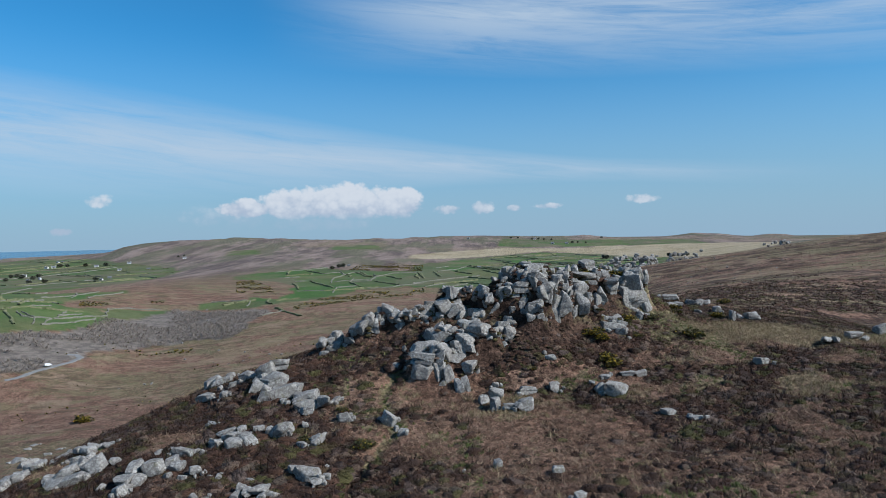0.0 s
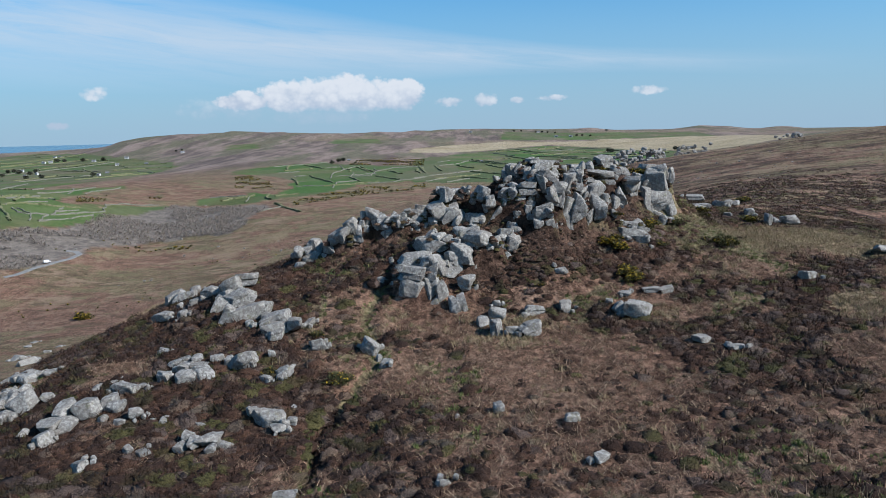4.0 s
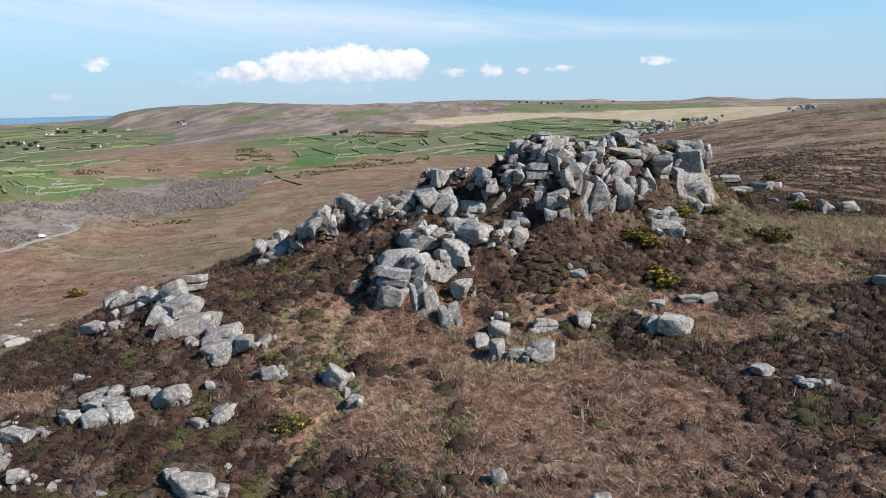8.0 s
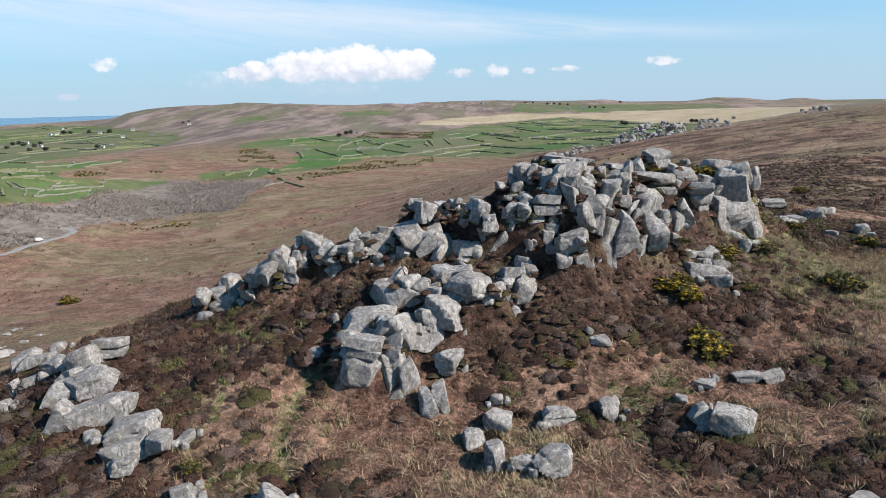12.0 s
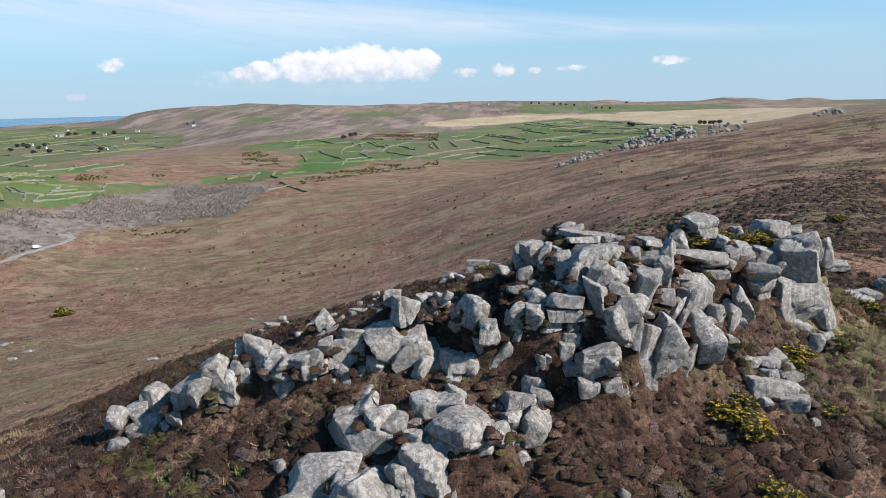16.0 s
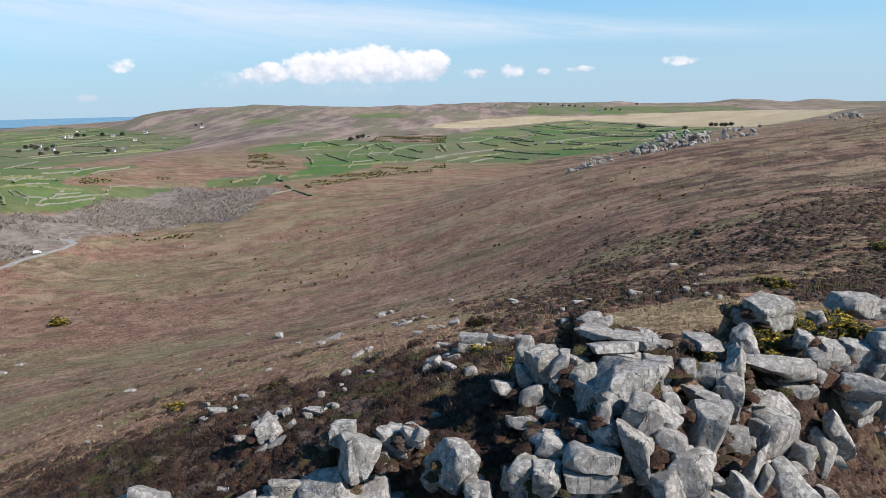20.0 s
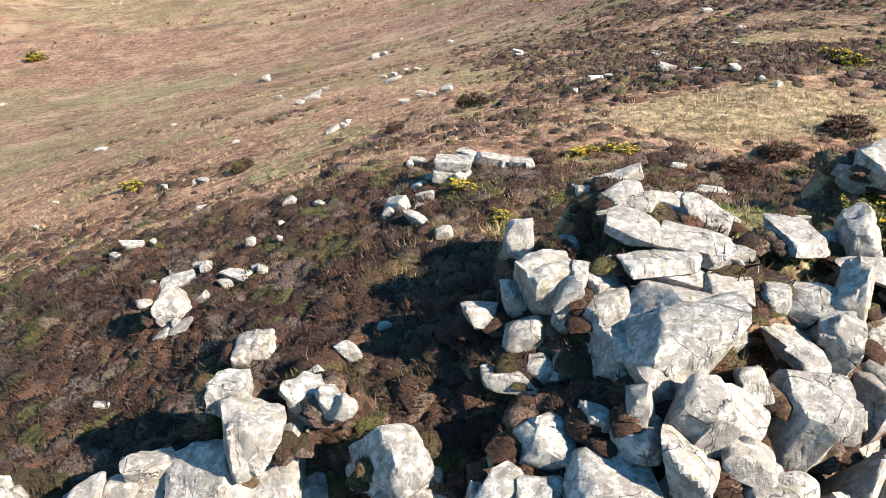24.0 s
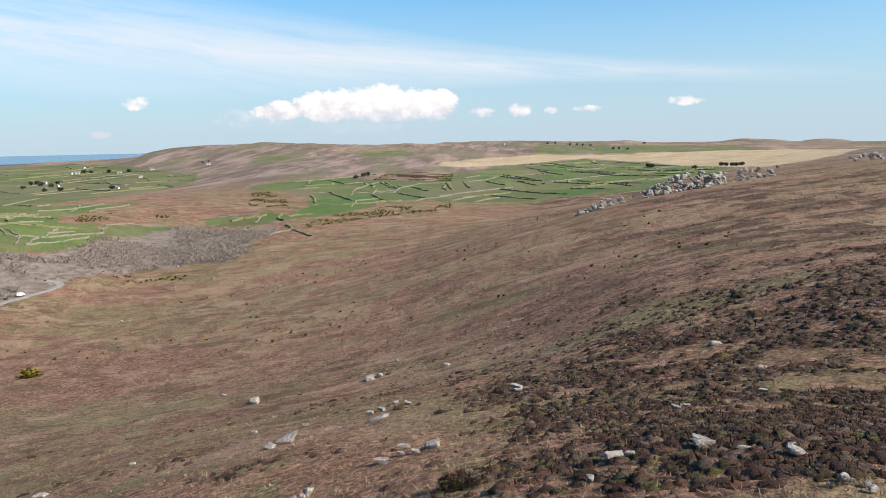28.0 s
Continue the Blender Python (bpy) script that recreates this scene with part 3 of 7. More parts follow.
GREENGRASS = material("green_tufts", lambda w: island_tint(w, (0.060, 0.085, 0.022), (0.150, 0.175, 0.052), (0.22, 0.19, 0.08)), 0.8, 0.2)
GORSE = material("gorse_needles", lambda w: island_tint(w, (0.032, 0.036, 0.012), (0.092, 0.090, 0.032), (0.139, 0.100, 0.045)), 0.8, 0.2)
FLOWER = material("gorse_flowers", lambda w: island_tint(w, (0.344, 0.230, 0.012), (0.508, 0.369, 0.025), (0.246, 0.180, 0.016)), 0.7, 0.2)


def sea_look(w):
    p = w.place()
    return w.mix(w.span(w.noise(p, 0.004, 4), 0.3, 0.7), (0.030, 0.105, 0.170), (0.045, 0.135, 0.200)), w.noise(p, 0.5, 3), 0.15, 0.3


SEA = material("sea_water", sea_look, 0.25, 0.4)


def mesh_object(name, verts, faces, mat, parent=None, label="", smooth=False):
    me = bpy.data.meshes.new(name)
    me.from_pydata(np.asarray(verts, float).tolist(), [], faces if isinstance(faces, list) else faces.tolist())
    if smooth:
        me.polygons.foreach_set("use_smooth", np.ones(len(me.polygons), bool))
    me.materials.append(mat)
    ob = new(name, me)
    if parent is not None:
        ob.parent = parent
    if label:
        tagged(ob, label)
    return ob


# ---- the ground: one sheet to the horizon ----
def build_ground():
    bearing = np.concatenate([np.arange(-180, -60, 6.0), np.arange(-60, -42, 1.0), np.arange(-42, -12, 0.33), np.arange(-12, 18, 0.17), np.arange(18, 48, 0.33), np.arange(48, 66, 1.0), np.arange(66, 180, 6.0)])
    ranges = np.concatenate([np.arange(4, 44, 4.0), np.arange(44, 68, 0.42), np.arange(68, 87, 0.22), np.arange(87, 125, 0.42), 125 * np.exp(np.arange(0, math.log(4900 / 125), 0.013))])
    nb, nr = len(bearing), len(ranges)
    a, r = np.meshgrid(np.radians(bearing), ranges, indexing="xy")
    x, y = HUB[0] + r * np.sin(a), HUB[1] + r * np.cos(a)
    x, y = x.ravel(), y.ravel()
    z = land(x, y)
    j, i = np.meshgrid(np.arange(nr - 1), np.arange(nb), indexing="ij")
    k = (i + 1) % nb
    quads = np.stack([j * nb + i, j * nb + k, (j + 1) * nb + k, (j + 1) * nb + i], -1).reshape(-1, 4)[:, ::-1]
    verts = np.concatenate([np.stack([x, y, z], 1), [[HUB[0], HUB[1], land1(*HUB)]]])
    n = len(verts) - 1
    fan = [[b, n, (b + 1) % nb] for b in range(nb)]
    ob = mesh_object("ground", verts, quads.tolist() + fan, GROUND, smooth=True)
    tagged(ob, "brown moorland hillside with bracken, heather and pasture in the valley", "moorland", kind="structure")
    x, y = verts[:, 0], verts[:, 1]
    rr, bb = np.hypot(x - HUB[0], y - HUB[1]), np.degrees(np.arctan2(x - HUB[0], y - HUB[1]))
    heather, dry, green = plant_cover(x, y)
    far = ramp(rr, 620, 1000)
    pasture, pale, scrub, gorsey = valley_cover(x, y, rr, bb)
    green = np.clip(green + 0.6 * gorsey * ramp(fbm(x, y, 12, 101, 3), 0.4, 0.6), 0, 1)
    stony = ramp(rr, 100, 160) * (1 - ramp(rr, 420, 520)) * ramp(fbm(x, y, 40, 88, 3), 0.45, 0.6)
    for name, v in (("heather", heather), ("dry", dry), ("green", green * (1 - far)), ("pasture", pasture), ("pale", pale), ("scrub", scrub), ("stony", stony), ("moor", ramp(rr, 98, 135) * (1 - far)), ("upland", far * (1 - np.clip(pasture + pale, 0, 1)) * 0.85)):
        ob.data.attributes.new(name, "FLOAT", "POINT").data.foreach_set("value", np.asarray(v, np.float32))
    return ob


def inside(poly, x, y):
    """Which places lie in a polygon."""
    odd = np.zeros(len(x), bool)
    for (ax, ay), (bx, by) in zip(poly, poly[1:] + poly[:1]):
        if ay != by:
            odd ^= ((ay > y) != (by > y)) & (x < (bx - ax) * (y - ay) / (by - ay) + ax)
    return odd


PASTURE = []
PASTURE.append([(-249, 362), (-215, 416), (-220, 454), (-239, 488), (-261, 469), (-277, 494), (-275, 533), (-287, 558), (-270, 581), (-279, 599), (-306, 587), (-330, 566), (-482, 677)])
PASTURE.append([(-220, 453), (-199, 497), (-203, 513), (-240, 491)])
PASTURE.append([(-180, 502), (-159, 500), (-169, 532), (-191, 535)])
PASTURE.append([(-170, 501), (-139, 494), (-117, 510), (-90, 538), (-66, 602), (-17, 613), (-22, 779), (-96, 802), (-148, 867), (-200, 815), (-231, 765), (-215, 721), (-161, 681), (-138, 633), (-125, 575), (-123, 530), (-159, 561), (-153, 535), (-181, 534)])
PASTURE.append([(-26, 599), (10, 581), (49, 577), (71, 593), (123, 549), (149, 571), (269, 1015), (241, 1189), (184, 1246), (72, 1114), (-17, 944), (-40, 882)])
PASTURE.append([(127, 587), (159, 645), (218, 682), (272, 804), (291, 1042), (257, 1174)])
MEADOW = []
MEADOW.append([(-461, 649), (-347, 594), (-337, 651), (-314, 700), (-370, 954), (-417, 1081), (-623, 1307), (-1082, 1861), (-1155, 1586)])
MEADOW.append([(-395, 1268), (-323, 1229), (-366, 1375), (-424, 1371)])
MEADOW.append([(-222, 1326), (-113, 1319), (-140, 1477), (-227, 1474)])
MEADOW.append([(111, 1420), (368, 1386), (413, 1555), (145, 1676)])
MEADOW.append([(312, 1427), (495, 1268), (541, 1478), (349, 1594)])
PALE = []
PALE.append([(-48, 1040), (-19, 1034), (73, 1128), (187, 1268), (295, 1113), (358, 1350), (128, 1384), (12, 1280), (-53, 1141)])
PALE.append([(267, 1224), (280, 881), (281, 729), (343, 770), (423, 865), (557, 1068), (530, 1280), (306, 1399)])
SCRUB = []
SCRUB.append([(-206, 315), (-192, 327), (-186, 349), (-192, 365), (-184, 382), (-147, 400), (-127, 401), (-154, 479), (-199, 512), (-220, 454), (-214, 414), (-242, 367)])
SCRUB.append([(-131, 393), (-118, 400), (-126, 438), (-119, 463), (-126, 484), (-166, 493)])
GORSEY = []
GORSEY.append([(-177, 588), (-138, 566), (-160, 637), (-190, 690), (-212, 706)])
GORSEY.append([(-110, 806), (-22, 779), (-27, 929), (-110, 911)])
GORSEY.append([(-257, 483), (-246, 506), (-260, 546), (-275, 522)])
GORSEY.append([(-223, 520), (-215, 529), (-229, 565), (-235, 555)])
GORSEY.append([(-101, 471), (-81, 489), (-56, 514), (-15, 538), (-16, 586), (-63, 572), (-96, 524), (-107, 488)])
GORSEY.append([(-184, 351), (-153, 371), (-119, 365), (-122, 375), (-171, 383), (-190, 361)])


def valley_cover(x, y, r, b):
    wx, wy = x + (fbm(x, y, 25, 91, 3) - 0.5) * 14, y + (fbm(x, y, 25, 94, 3) - 0.5) * 20
    pasture, pale, scrub, gorsey = (np.zeros(len(x)) for _ in range(4))
    for many, into, full in ((PASTURE, pasture, 1.0), (MEADOW, pasture, 0.92), (PALE, pale, 1.0), (SCRUB, scrub, 1.0), (GORSEY, gorsey, 1.0)):
        for poly in many:
            into[inside(poly, wx, wy)] = full
    pasture *= 0.75 + 0.25 * ramp(fbm(x, y, 40, 96, 2), 0.35, 0.55)
    hill = ramp(r, 1250, 1400) * (1 - np.clip(pasture + pale, 0, 1))
    pale = np.maximum(pale, 0.35 * hill * ramp(fbm(x, y, 220, 99, 4), 0.5, 0.65))
    return pasture, pale, scrub, gorsey


def build_sea():
    a = np.radians(np.arange(-75, 76, 2.5))
    rows = [np.stack([r * np.sin(a), r * np.cos(a), np.full_like(a, -27.0)], 1) for r in (2300, 3000, 3800, 4880)]
    n = len(a)
    faces = [[j * n + i, j * n + i + 1, (j + 1) * n + i + 1, (j + 1) * n + i] for j in range(3) for i in range(n - 1)]
    ob = mesh_object("water", np.concatenate(rows), faces, SEA)
    tagged(ob, "blue sea along the horizon beyond the coast", "sea", kind="structure")


build_sea()


# ---- granite ----
def cube_points(n):
    """Directions over a cube's surface on an even grid, and its quads."""
    index, points, quads = {}, [], []

    def at(p):
        if p not in index:
            index[p] = len(points)
            points.append(p)
        return index[p]

    for axis in range(3):
        for side in (0, n):
            for i in range(n):
                for j in range(n):
                    q = []
                    for a, b in ((i, j), (i + 1, j), (i + 1, j + 1), (i, j + 1)):
                        p = [0, 0, 0]
                        p[axis], p[(axis + 1) % 3], p[(axis + 2) % 3] = side, a, b
                        q.append(at(tuple(p)))
                    quads.append(q if side else q[::-1])
    v = np.array(points, float) * 2 / n - 1
    v = np.sign(v) * np.abs(v) ** 0.92
    return v / np.linalg.norm(v, axis=1)[:, None], quads


GRIDS = {2: cube_points(4), 3: cube_points(7), 4: cube_points(10), 5: cube_points(15)}


def noise3(p, seed):
    """Smooth noise in space, -0.5 to 0.5."""
    i = np.floor(p).astype(np.int64)
    f = p - i
    f = f * f * (3 - 2 * f)
    total = 0.0
    for a in (0, 1):
        for b in (0, 1):
            for c in (0, 1):
                k = ((i[:, 0] + a) * 374761393 + (i[:, 1] + b) * 668265263 + (i[:, 2] + c) * 1274126177 + seed * 1442695041) & 0xFFFFFFFF
                k = ((k ^ (k >> 13)) * 1274126177) & 0xFFFFFFFF
                weight = (f[:, 0] if a else 1 - f[:, 0]) * (f[:, 1] if b else 1 - f[:, 1]) * (f[:, 2] if c else 1 - f[:, 2])
                total = total + weight * (((k ^ (k >> 16)) & 0xFFFF) / 65535.0)
    return total - 0.5


def block_mesh(seed, w, d, h, courses=0, detail=3):
    """A weathered granite block: uneven joint faces, rounded corners, broken edges, open cracks."""
    rng = np.random.default_rng(seed)
    dirs, faces = GRIDS[detail]
    axes = np.array([[1, 0, 0], [-1, 0, 0], [0, 1, 0], [0, -1, 0], [0, 0, 1], [0, 0, -1]], float)
    flat = h < 0.45 * max(w, d)
    n = axes + rng.normal(0, 0.14 if flat else 0.24, axes.shape)
    reach = rng.uniform(0.80, 1.0, 6)
    chips = rng.normal(0, 1, (9, 3))
    n = np.concatenate([n, chips])
    n /= np.linalg.norm(n, axis=1)[:, None]
    reach = np.concatenate([reach, rng.uniform(0.90, 1.28, 9) + (0.12 if flat else 0)])
    p = rng.choice((30, 50, 90, 140) if max(w, d, h) > 0.7 else (60, 90, 140))
    q = np.maximum(dirs @ n.T / reach, 1e-3)
    top = q.max(1)
    r = 1 / (top * ((q / top[:, None]) ** p).sum(1) ** (1 / p))
    r *= 1.06
    size = np.array([w, d, h]) / 2
    v = dirs * r[:, None] * size
    least, grain = min(w, d, h), 0.8 * (w * d * h) ** (1 / 3)
    normal = dirs / size
    normal /= np.linalg.norm(normal, axis=1)[:, None]
    bumps = noise3(v / (0.62 * grain) + seed % 97, seed) * 0.08 + noise3(v / (0.26 * grain) + seed % 89, seed + 3) * 0.06 + noise3(v / (0.11 * grain) + seed % 83, seed + 5) * 0.04
    v = v + normal * (bumps * least)[:, None]
    # corners broken away along flat faces
    for k in range(1 if flat else 2):
        m = rng.normal(0, 1, 3) + [0, -0.5, 0.2]
        m /= np.linalg.norm(m)
        out = v @ m
        limit = out.max() * rng.uniform(0.76, 0.93)
        v = v - m * (np.maximum(out - limit, 0) * 0.92)[:, None]
    # open cracks, the piece beyond each a little shifted
    for k in range(courses):
        axis = (2, 0, 2, 1)[(k + seed) % 4]
        a1, a2 = (axis + 1) % 3, (axis + 2) % 3
        level = rng.uniform(-0.28, 0.28) * (w, d, h)[axis]
        tilt = rng.normal(0, 0.22, 2)
        off = v[:, axis] - level - v[:, a1] * tilt[0] - v[:, a2] * tilt[1] + noise3(v / (0.4 * least), seed + 40 + k) * 0.10 * least
        inset = np.exp(-((off / (0.025 * least + 0.022)) ** 2)) * (0.055 * least)
        slip = rng.normal(0, 0.035, 3) * least
        slip[axis] = 0
        v = v - normal * inset[:, None] + slip * (off > 0)[:, None]
    return v, faces


ROCKS, FEET = 0, []


def rock(x, y, z, w, d, h, lean=0, label="grey lichened granite boulder on the tor", group="tor boulders", kind="boulder", grow=1.2, courses=None):
    global ROCKS
    ROCKS += 1
    rng = np.random.default_rng(ROCKS * 7 + 5)
    biggest = max(w, d, h)
    if group in ("fallen slabs", "scattered stones", "stones behind the tor", "moor stones"):
        # sunk into the turf
        z -= 0.22 * h
    if courses is None:
        courses = int(rng.integers(0, 4)) if biggest > 0.7 else 0
    detail = (5 if biggest > 1.4 else 4 if biggest > 0.75 else 3 if biggest > 0.3 else 2) if y < 70 else 3
    size = np.array([w * grow, d * grow * 1.05, h * grow])
    slab = h < 0.4 * biggest
    if (biggest > 0.9 and not slab and rng.uniform() < 0.2) or (slab and biggest > 1.1 and y < 60):
        # parted by an open joint into two or three pieces
        axis = 0 if slab or rng.uniform() < 0.5 else 2
        cuts = np.sort(np.concatenate([[0, 1], [rng.uniform(0.35, 0.65)] if rng.uniform() < 0.75 or axis == 0 else [rng.uniform(0.25, 0.4), rng.uniform(0.6, 0.75)]]))
        pieces = []
        for k, (lo, hi) in enumerate(zip(cuts[:-1], cuts[1:])):
            piece = size * (1 if k == 0 else rng.uniform(0.9, 1.0))
            piece[axis] = size[axis] * (hi - lo) * 1.03 - 0.015
            pv, pf = block_mesh(ROCKS * 13 + 1 + k * 5, *piece, 0, 4)
            shift = rng.normal(0, 0.025, 3) * size
            shift[axis] = size[axis] * ((lo + hi) / 2 - 0.5)
            pieces.append((pv + shift, pf))
    else:
        pieces = [block_mesh(ROCKS * 13 + 1, *size, courses, detail)]
    ob = None
    for pv, pf in pieces:
        one = mesh_object(kind if ob is None else "split_block", pv, pf, GRANITE, ob, smooth=True)
        one.data.set_sharp_from_angle(angle=radians(36))
        ob = ob or one
    ob.matrix_world = pose(x, y, z, rng.normal(0, 7 if h > 0.35 * w else 4), -lean + rng.normal(0, 5), rng.normal(0, 18))
    if y > 70:
        ob.location.z -= 0.12 * h
    FEET.append((x, y, z, w, d, h))
    # smaller stones wedged in the gaps of the tor
    if group in ("ridge boulders", "saddle boulders", "tor face boulders", "lower outcrop boulders") and w < 1.6:
        for odds, aside, back, down in ((0.62, 0.62, 0.15, 0.3), (0.42, -0.55, 0.1, 0.55)):
            if rng.uniform() < odds:
                k, side = rng.uniform(0.36, 0.62), rng.choice((-1, 1))
                rock(x + side * aside * w, y + back * d, z - down * h, w * k, d * k, h * k * rng.uniform(0.8, 1.3), rng.uniform(-30, 30), "small grey granite stone wedged between tor boulders", "wedged stones", "wedge_stone", 1.05)
    # broken bits lying round the larger fallen stones
    if group in ("fallen slabs", "scattered stones", "stones behind the tor") and biggest > 0.5:
        for _ in range(int(rng.integers(0, 4))):
            k, turn = rng.uniform(0.2, 0.42), rng.uniform(0, 6.28)
            bx, by = x + math.cos(turn) * w * rng.uniform(0.6, 0.95), y + math.sin(turn) * d * rng.uniform(0.6, 0.95)
            rock(bx, by, land1(bx, by) + 0.14, k * w, 0.9 * k * w, 0.6 * k * w + 0.1, rng.uniform(-25, 25), "small broken granite stone beside a larger one", "broken stones", "rubble_stone", 1.06, 0)
    return tagged(ob, label, kind.replace("granite_", "").replace("_", " "), group)


def carn(name, stones, label):
    """Far stones that cannot be told apart, as one mesh."""
    verts, faces, n = [], [], 0
    for k, (x, y, z, size, high) in enumerate(stones):
        v, f = block_mesh(900 + k * 3 + len(stones), size * 0.85, size * 0.8, high * 0.85, 0, 2)
        verts.append(v + [x, y, z])
        faces += [[i + n for i in q] for q in f]
        n += len(v)
    tagged(mesh_object(name, np.concatenate(verts), faces, GRANITE), label, "boulders", kind="stuff")



SET = dict(label="grey lichened granite boulder jammed in the low ridge", group="ridge boulders", kind="boulder", grow=1.09)
rock(-9.10, 51.29, 4.32, 0.60, 0.68, 0.69, **SET)
rock(-8.52, 51.67, 4.27, 0.61, 0.66, 0.64, **SET)
rock(-8.16, 52.16, 4.59, 0.67, 0.84, 0.95, 10, **SET)
rock(-7.89, 51.50, 3.82, 0.88, 0.98, 0.99, 10, **SET)
rock(-8.52, 51.36, 3.81, 0.60, 0.59, 0.52, **SET)
rock(-8.89, 50.85, 3.58, 0.60, 0.48, 0.34, **SET)
rock(-7.31, 51.20, 3.88, 0.44, 0.59, 0.72, **SET)
rock(-6.99, 51.20, 4.53, 0.71, 0.70, 0.63, 20, **SET)
rock(-6.67, 50.94, 5.05, 0.54, 0.55, 0.51, **SET)
rock(-6.14, 50.88, 5.41, 0.91, 0.98, 0.96, 15, **SET)
rock(-6.06, 51.00, 4.67, 0.75, 0.79, 0.74, **SET)
rock(-6.33, 50.93, 4.35, 0.43, 0.47, 0.46, **SET)
rock(-6.16, 51.02, 3.91, 0.60, 0.75, 0.86, -15, **SET)
rock(-5.72, 50.98, 4.33, 0.38, 0.56, 0.74, **SET)
rock(-5.55, 51.09, 6.02, 0.80, 0.84, 0.80, 20, **SET)
rock(-5.34, 51.27, 5.60, 0.91, 1.02, 1.03, **SET)
rock(-5.01, 51.37, 5.07, 0.38, 0.57, 0.87, **SET)
rock(-5.46, 50.97, 5.02, 0.38, 0.46, 0.51, **SET)
rock(-5.18, 51.10, 4.52, 0.38, 0.44, 0.46, **SET)
rock(-4.73, 51.77, 6.52, 0.60, 0.65, 0.64, **SET)
rock(-4.19, 51.55, 6.60, 0.76, 0.79, 0.75, **SET)
rock(-3.93, 51.53, 6.27, 0.60, 0.70, 0.75, **SET)
rock(-4.61, 51.49, 6.21, 0.54, 0.49, 0.41, -20, **SET)
rock(-4.86, 51.28, 6.06, 0.43, 0.50, 0.52, **SET)
rock(-4.64, 51.51, 5.73, 0.65, 0.68, 0.64, **SET)
rock(-4.17, 51.50, 5.81, 0.60, 0.52, 0.41, **SET)
rock(-4.64, 51.91, 4.66, 0.93, 1.22, 1.46, -5, **SET)
rock(-4.84, 51.36, 4.22, 0.60, 0.65, 0.64, **SET)
rock(-3.95, 51.71, 4.84, 0.49, 0.74, 1.16, **SET)
rock(-3.30, 51.45, 5.02, 0.97, 1.22, 1.38, 5, **SET)
rock(-2.83, 51.15, 5.35, 0.54, 0.71, 0.86, **SET)
rock(-3.50, 50.79, 4.47, 0.54, 0.52, 0.45, **SET)
rock(-3.46, 51.06, 6.07, 0.69, 0.72, 0.68, **SET)
rock(-3.78, 51.33, 5.89, 0.49, 0.58, 0.63, **SET)
rock(-3.02, 50.93, 6.36, 0.53, 0.48, 0.40, **SET)
rock(-2.63, 50.96, 6.35, 0.53, 0.58, 0.57, **SET)
rock(-2.22, 50.97, 6.47, 0.48, 0.57, 0.62, **SET)
rock(-2.29, 51.72, 5.37, 0.87, 1.05, 1.16, -15, **SET)
rock(-2.46, 50.65, 6.13, 0.42, 0.43, 0.39, **SET)
rock(-1.91, 51.23, 6.75, 0.48, 0.52, 0.52, **SET)
rock(-1.65, 51.23, 6.64, 0.32, 0.32, 0.29, **SET)
rock(-1.38, 51.53, 6.42, 0.76, 0.79, 0.75, **SET)
rock(-1.44, 51.44, 6.79, 0.49, 0.39, 0.29, **SET)
rock(-0.92, 51.71, 6.60, 0.70, 0.73, 0.69, **SET)
rock(-1.05, 51.74, 6.93, 0.71, 0.56, 0.41, -10, **SET)
rock(-1.45, 51.20, 6.01, 0.70, 0.51, 0.34, 15, **SET)
rock(-1.99, 50.79, 6.23, 0.32, 0.37, 0.40, **SET)
rock(-1.74, 50.91, 6.26, 0.32, 0.32, 0.28, **SET)
rock(-1.32, 51.14, 5.66, 0.38, 0.46, 0.51, **SET)
rock(-1.64, 51.07, 5.62, 0.32, 0.38, 0.40, **SET)
rock(-0.78, 51.31, 5.89, 0.54, 0.49, 0.40, **SET)

SET = dict(label="large rounded grey granite boulder among heather on the tor", group="saddle boulders", kind="boulder", grow=1.06)
rock(0.71, 51.73, 7.79, 0.78, 0.86, 0.86, 5, **SET)
rock(0.21, 52.34, 8.01, 0.51, 0.59, 0.62, **SET)
rock(1.20, 52.31, 7.54, 0.30, 0.39, 0.47, **SET)
rock(1.46, 52.41, 7.78, 0.52, 0.59, 0.62, 20, **SET)
rock(1.82, 52.14, 8.04, 0.36, 0.43, 0.46, **SET)
rock(2.09, 51.90, 8.21, 0.29, 0.31, 0.30, **SET)
rock(0.05, 51.47, 6.76, 0.92, 1.13, 1.27, 10, **SET)
rock(0.74, 51.79, 6.64, 1.07, 1.27, 1.37, 5, **SET)
rock(-0.23, 51.41, 5.96, 0.71, 0.88, 0.99, **SET)
rock(1.27, 51.38, 6.29, 1.06, 1.07, 0.98, 30, **SET)
rock(2.46, 51.09, 6.05, 1.38, 1.42, 1.33, **SET)
rock(1.59, 51.18, 5.69, 1.25, 1.33, 1.27, -20, **SET)
rock(2.91, 51.20, 7.81, 0.75, 0.92, 1.02, -20, **SET)
rock(3.38, 50.48, 7.40, 0.60, 0.75, 0.85, **SET)
rock(3.44, 50.72, 6.24, 0.61, 0.74, 0.80, **SET)
rock(3.88, 50.54, 6.82, 0.40, 0.54, 0.65, -25, **SET)
rock(4.16, 50.64, 7.39, 0.40, 0.56, 0.71, -20, **SET)
rock(4.33, 50.64, 7.94, 0.43, 0.49, 0.50, **SET)
rock(4.79, 50.49, 7.96, 0.50, 0.59, 0.63, **SET)
rock(4.95, 51.40, 8.23, 0.76, 0.61, 0.44, -10, **SET)
rock(5.39, 50.75, 8.03, 0.40, 0.50, 0.57, **SET)
rock(4.57, 54.21, 7.96, 0.72, 0.58, 0.42, 15, **SET)
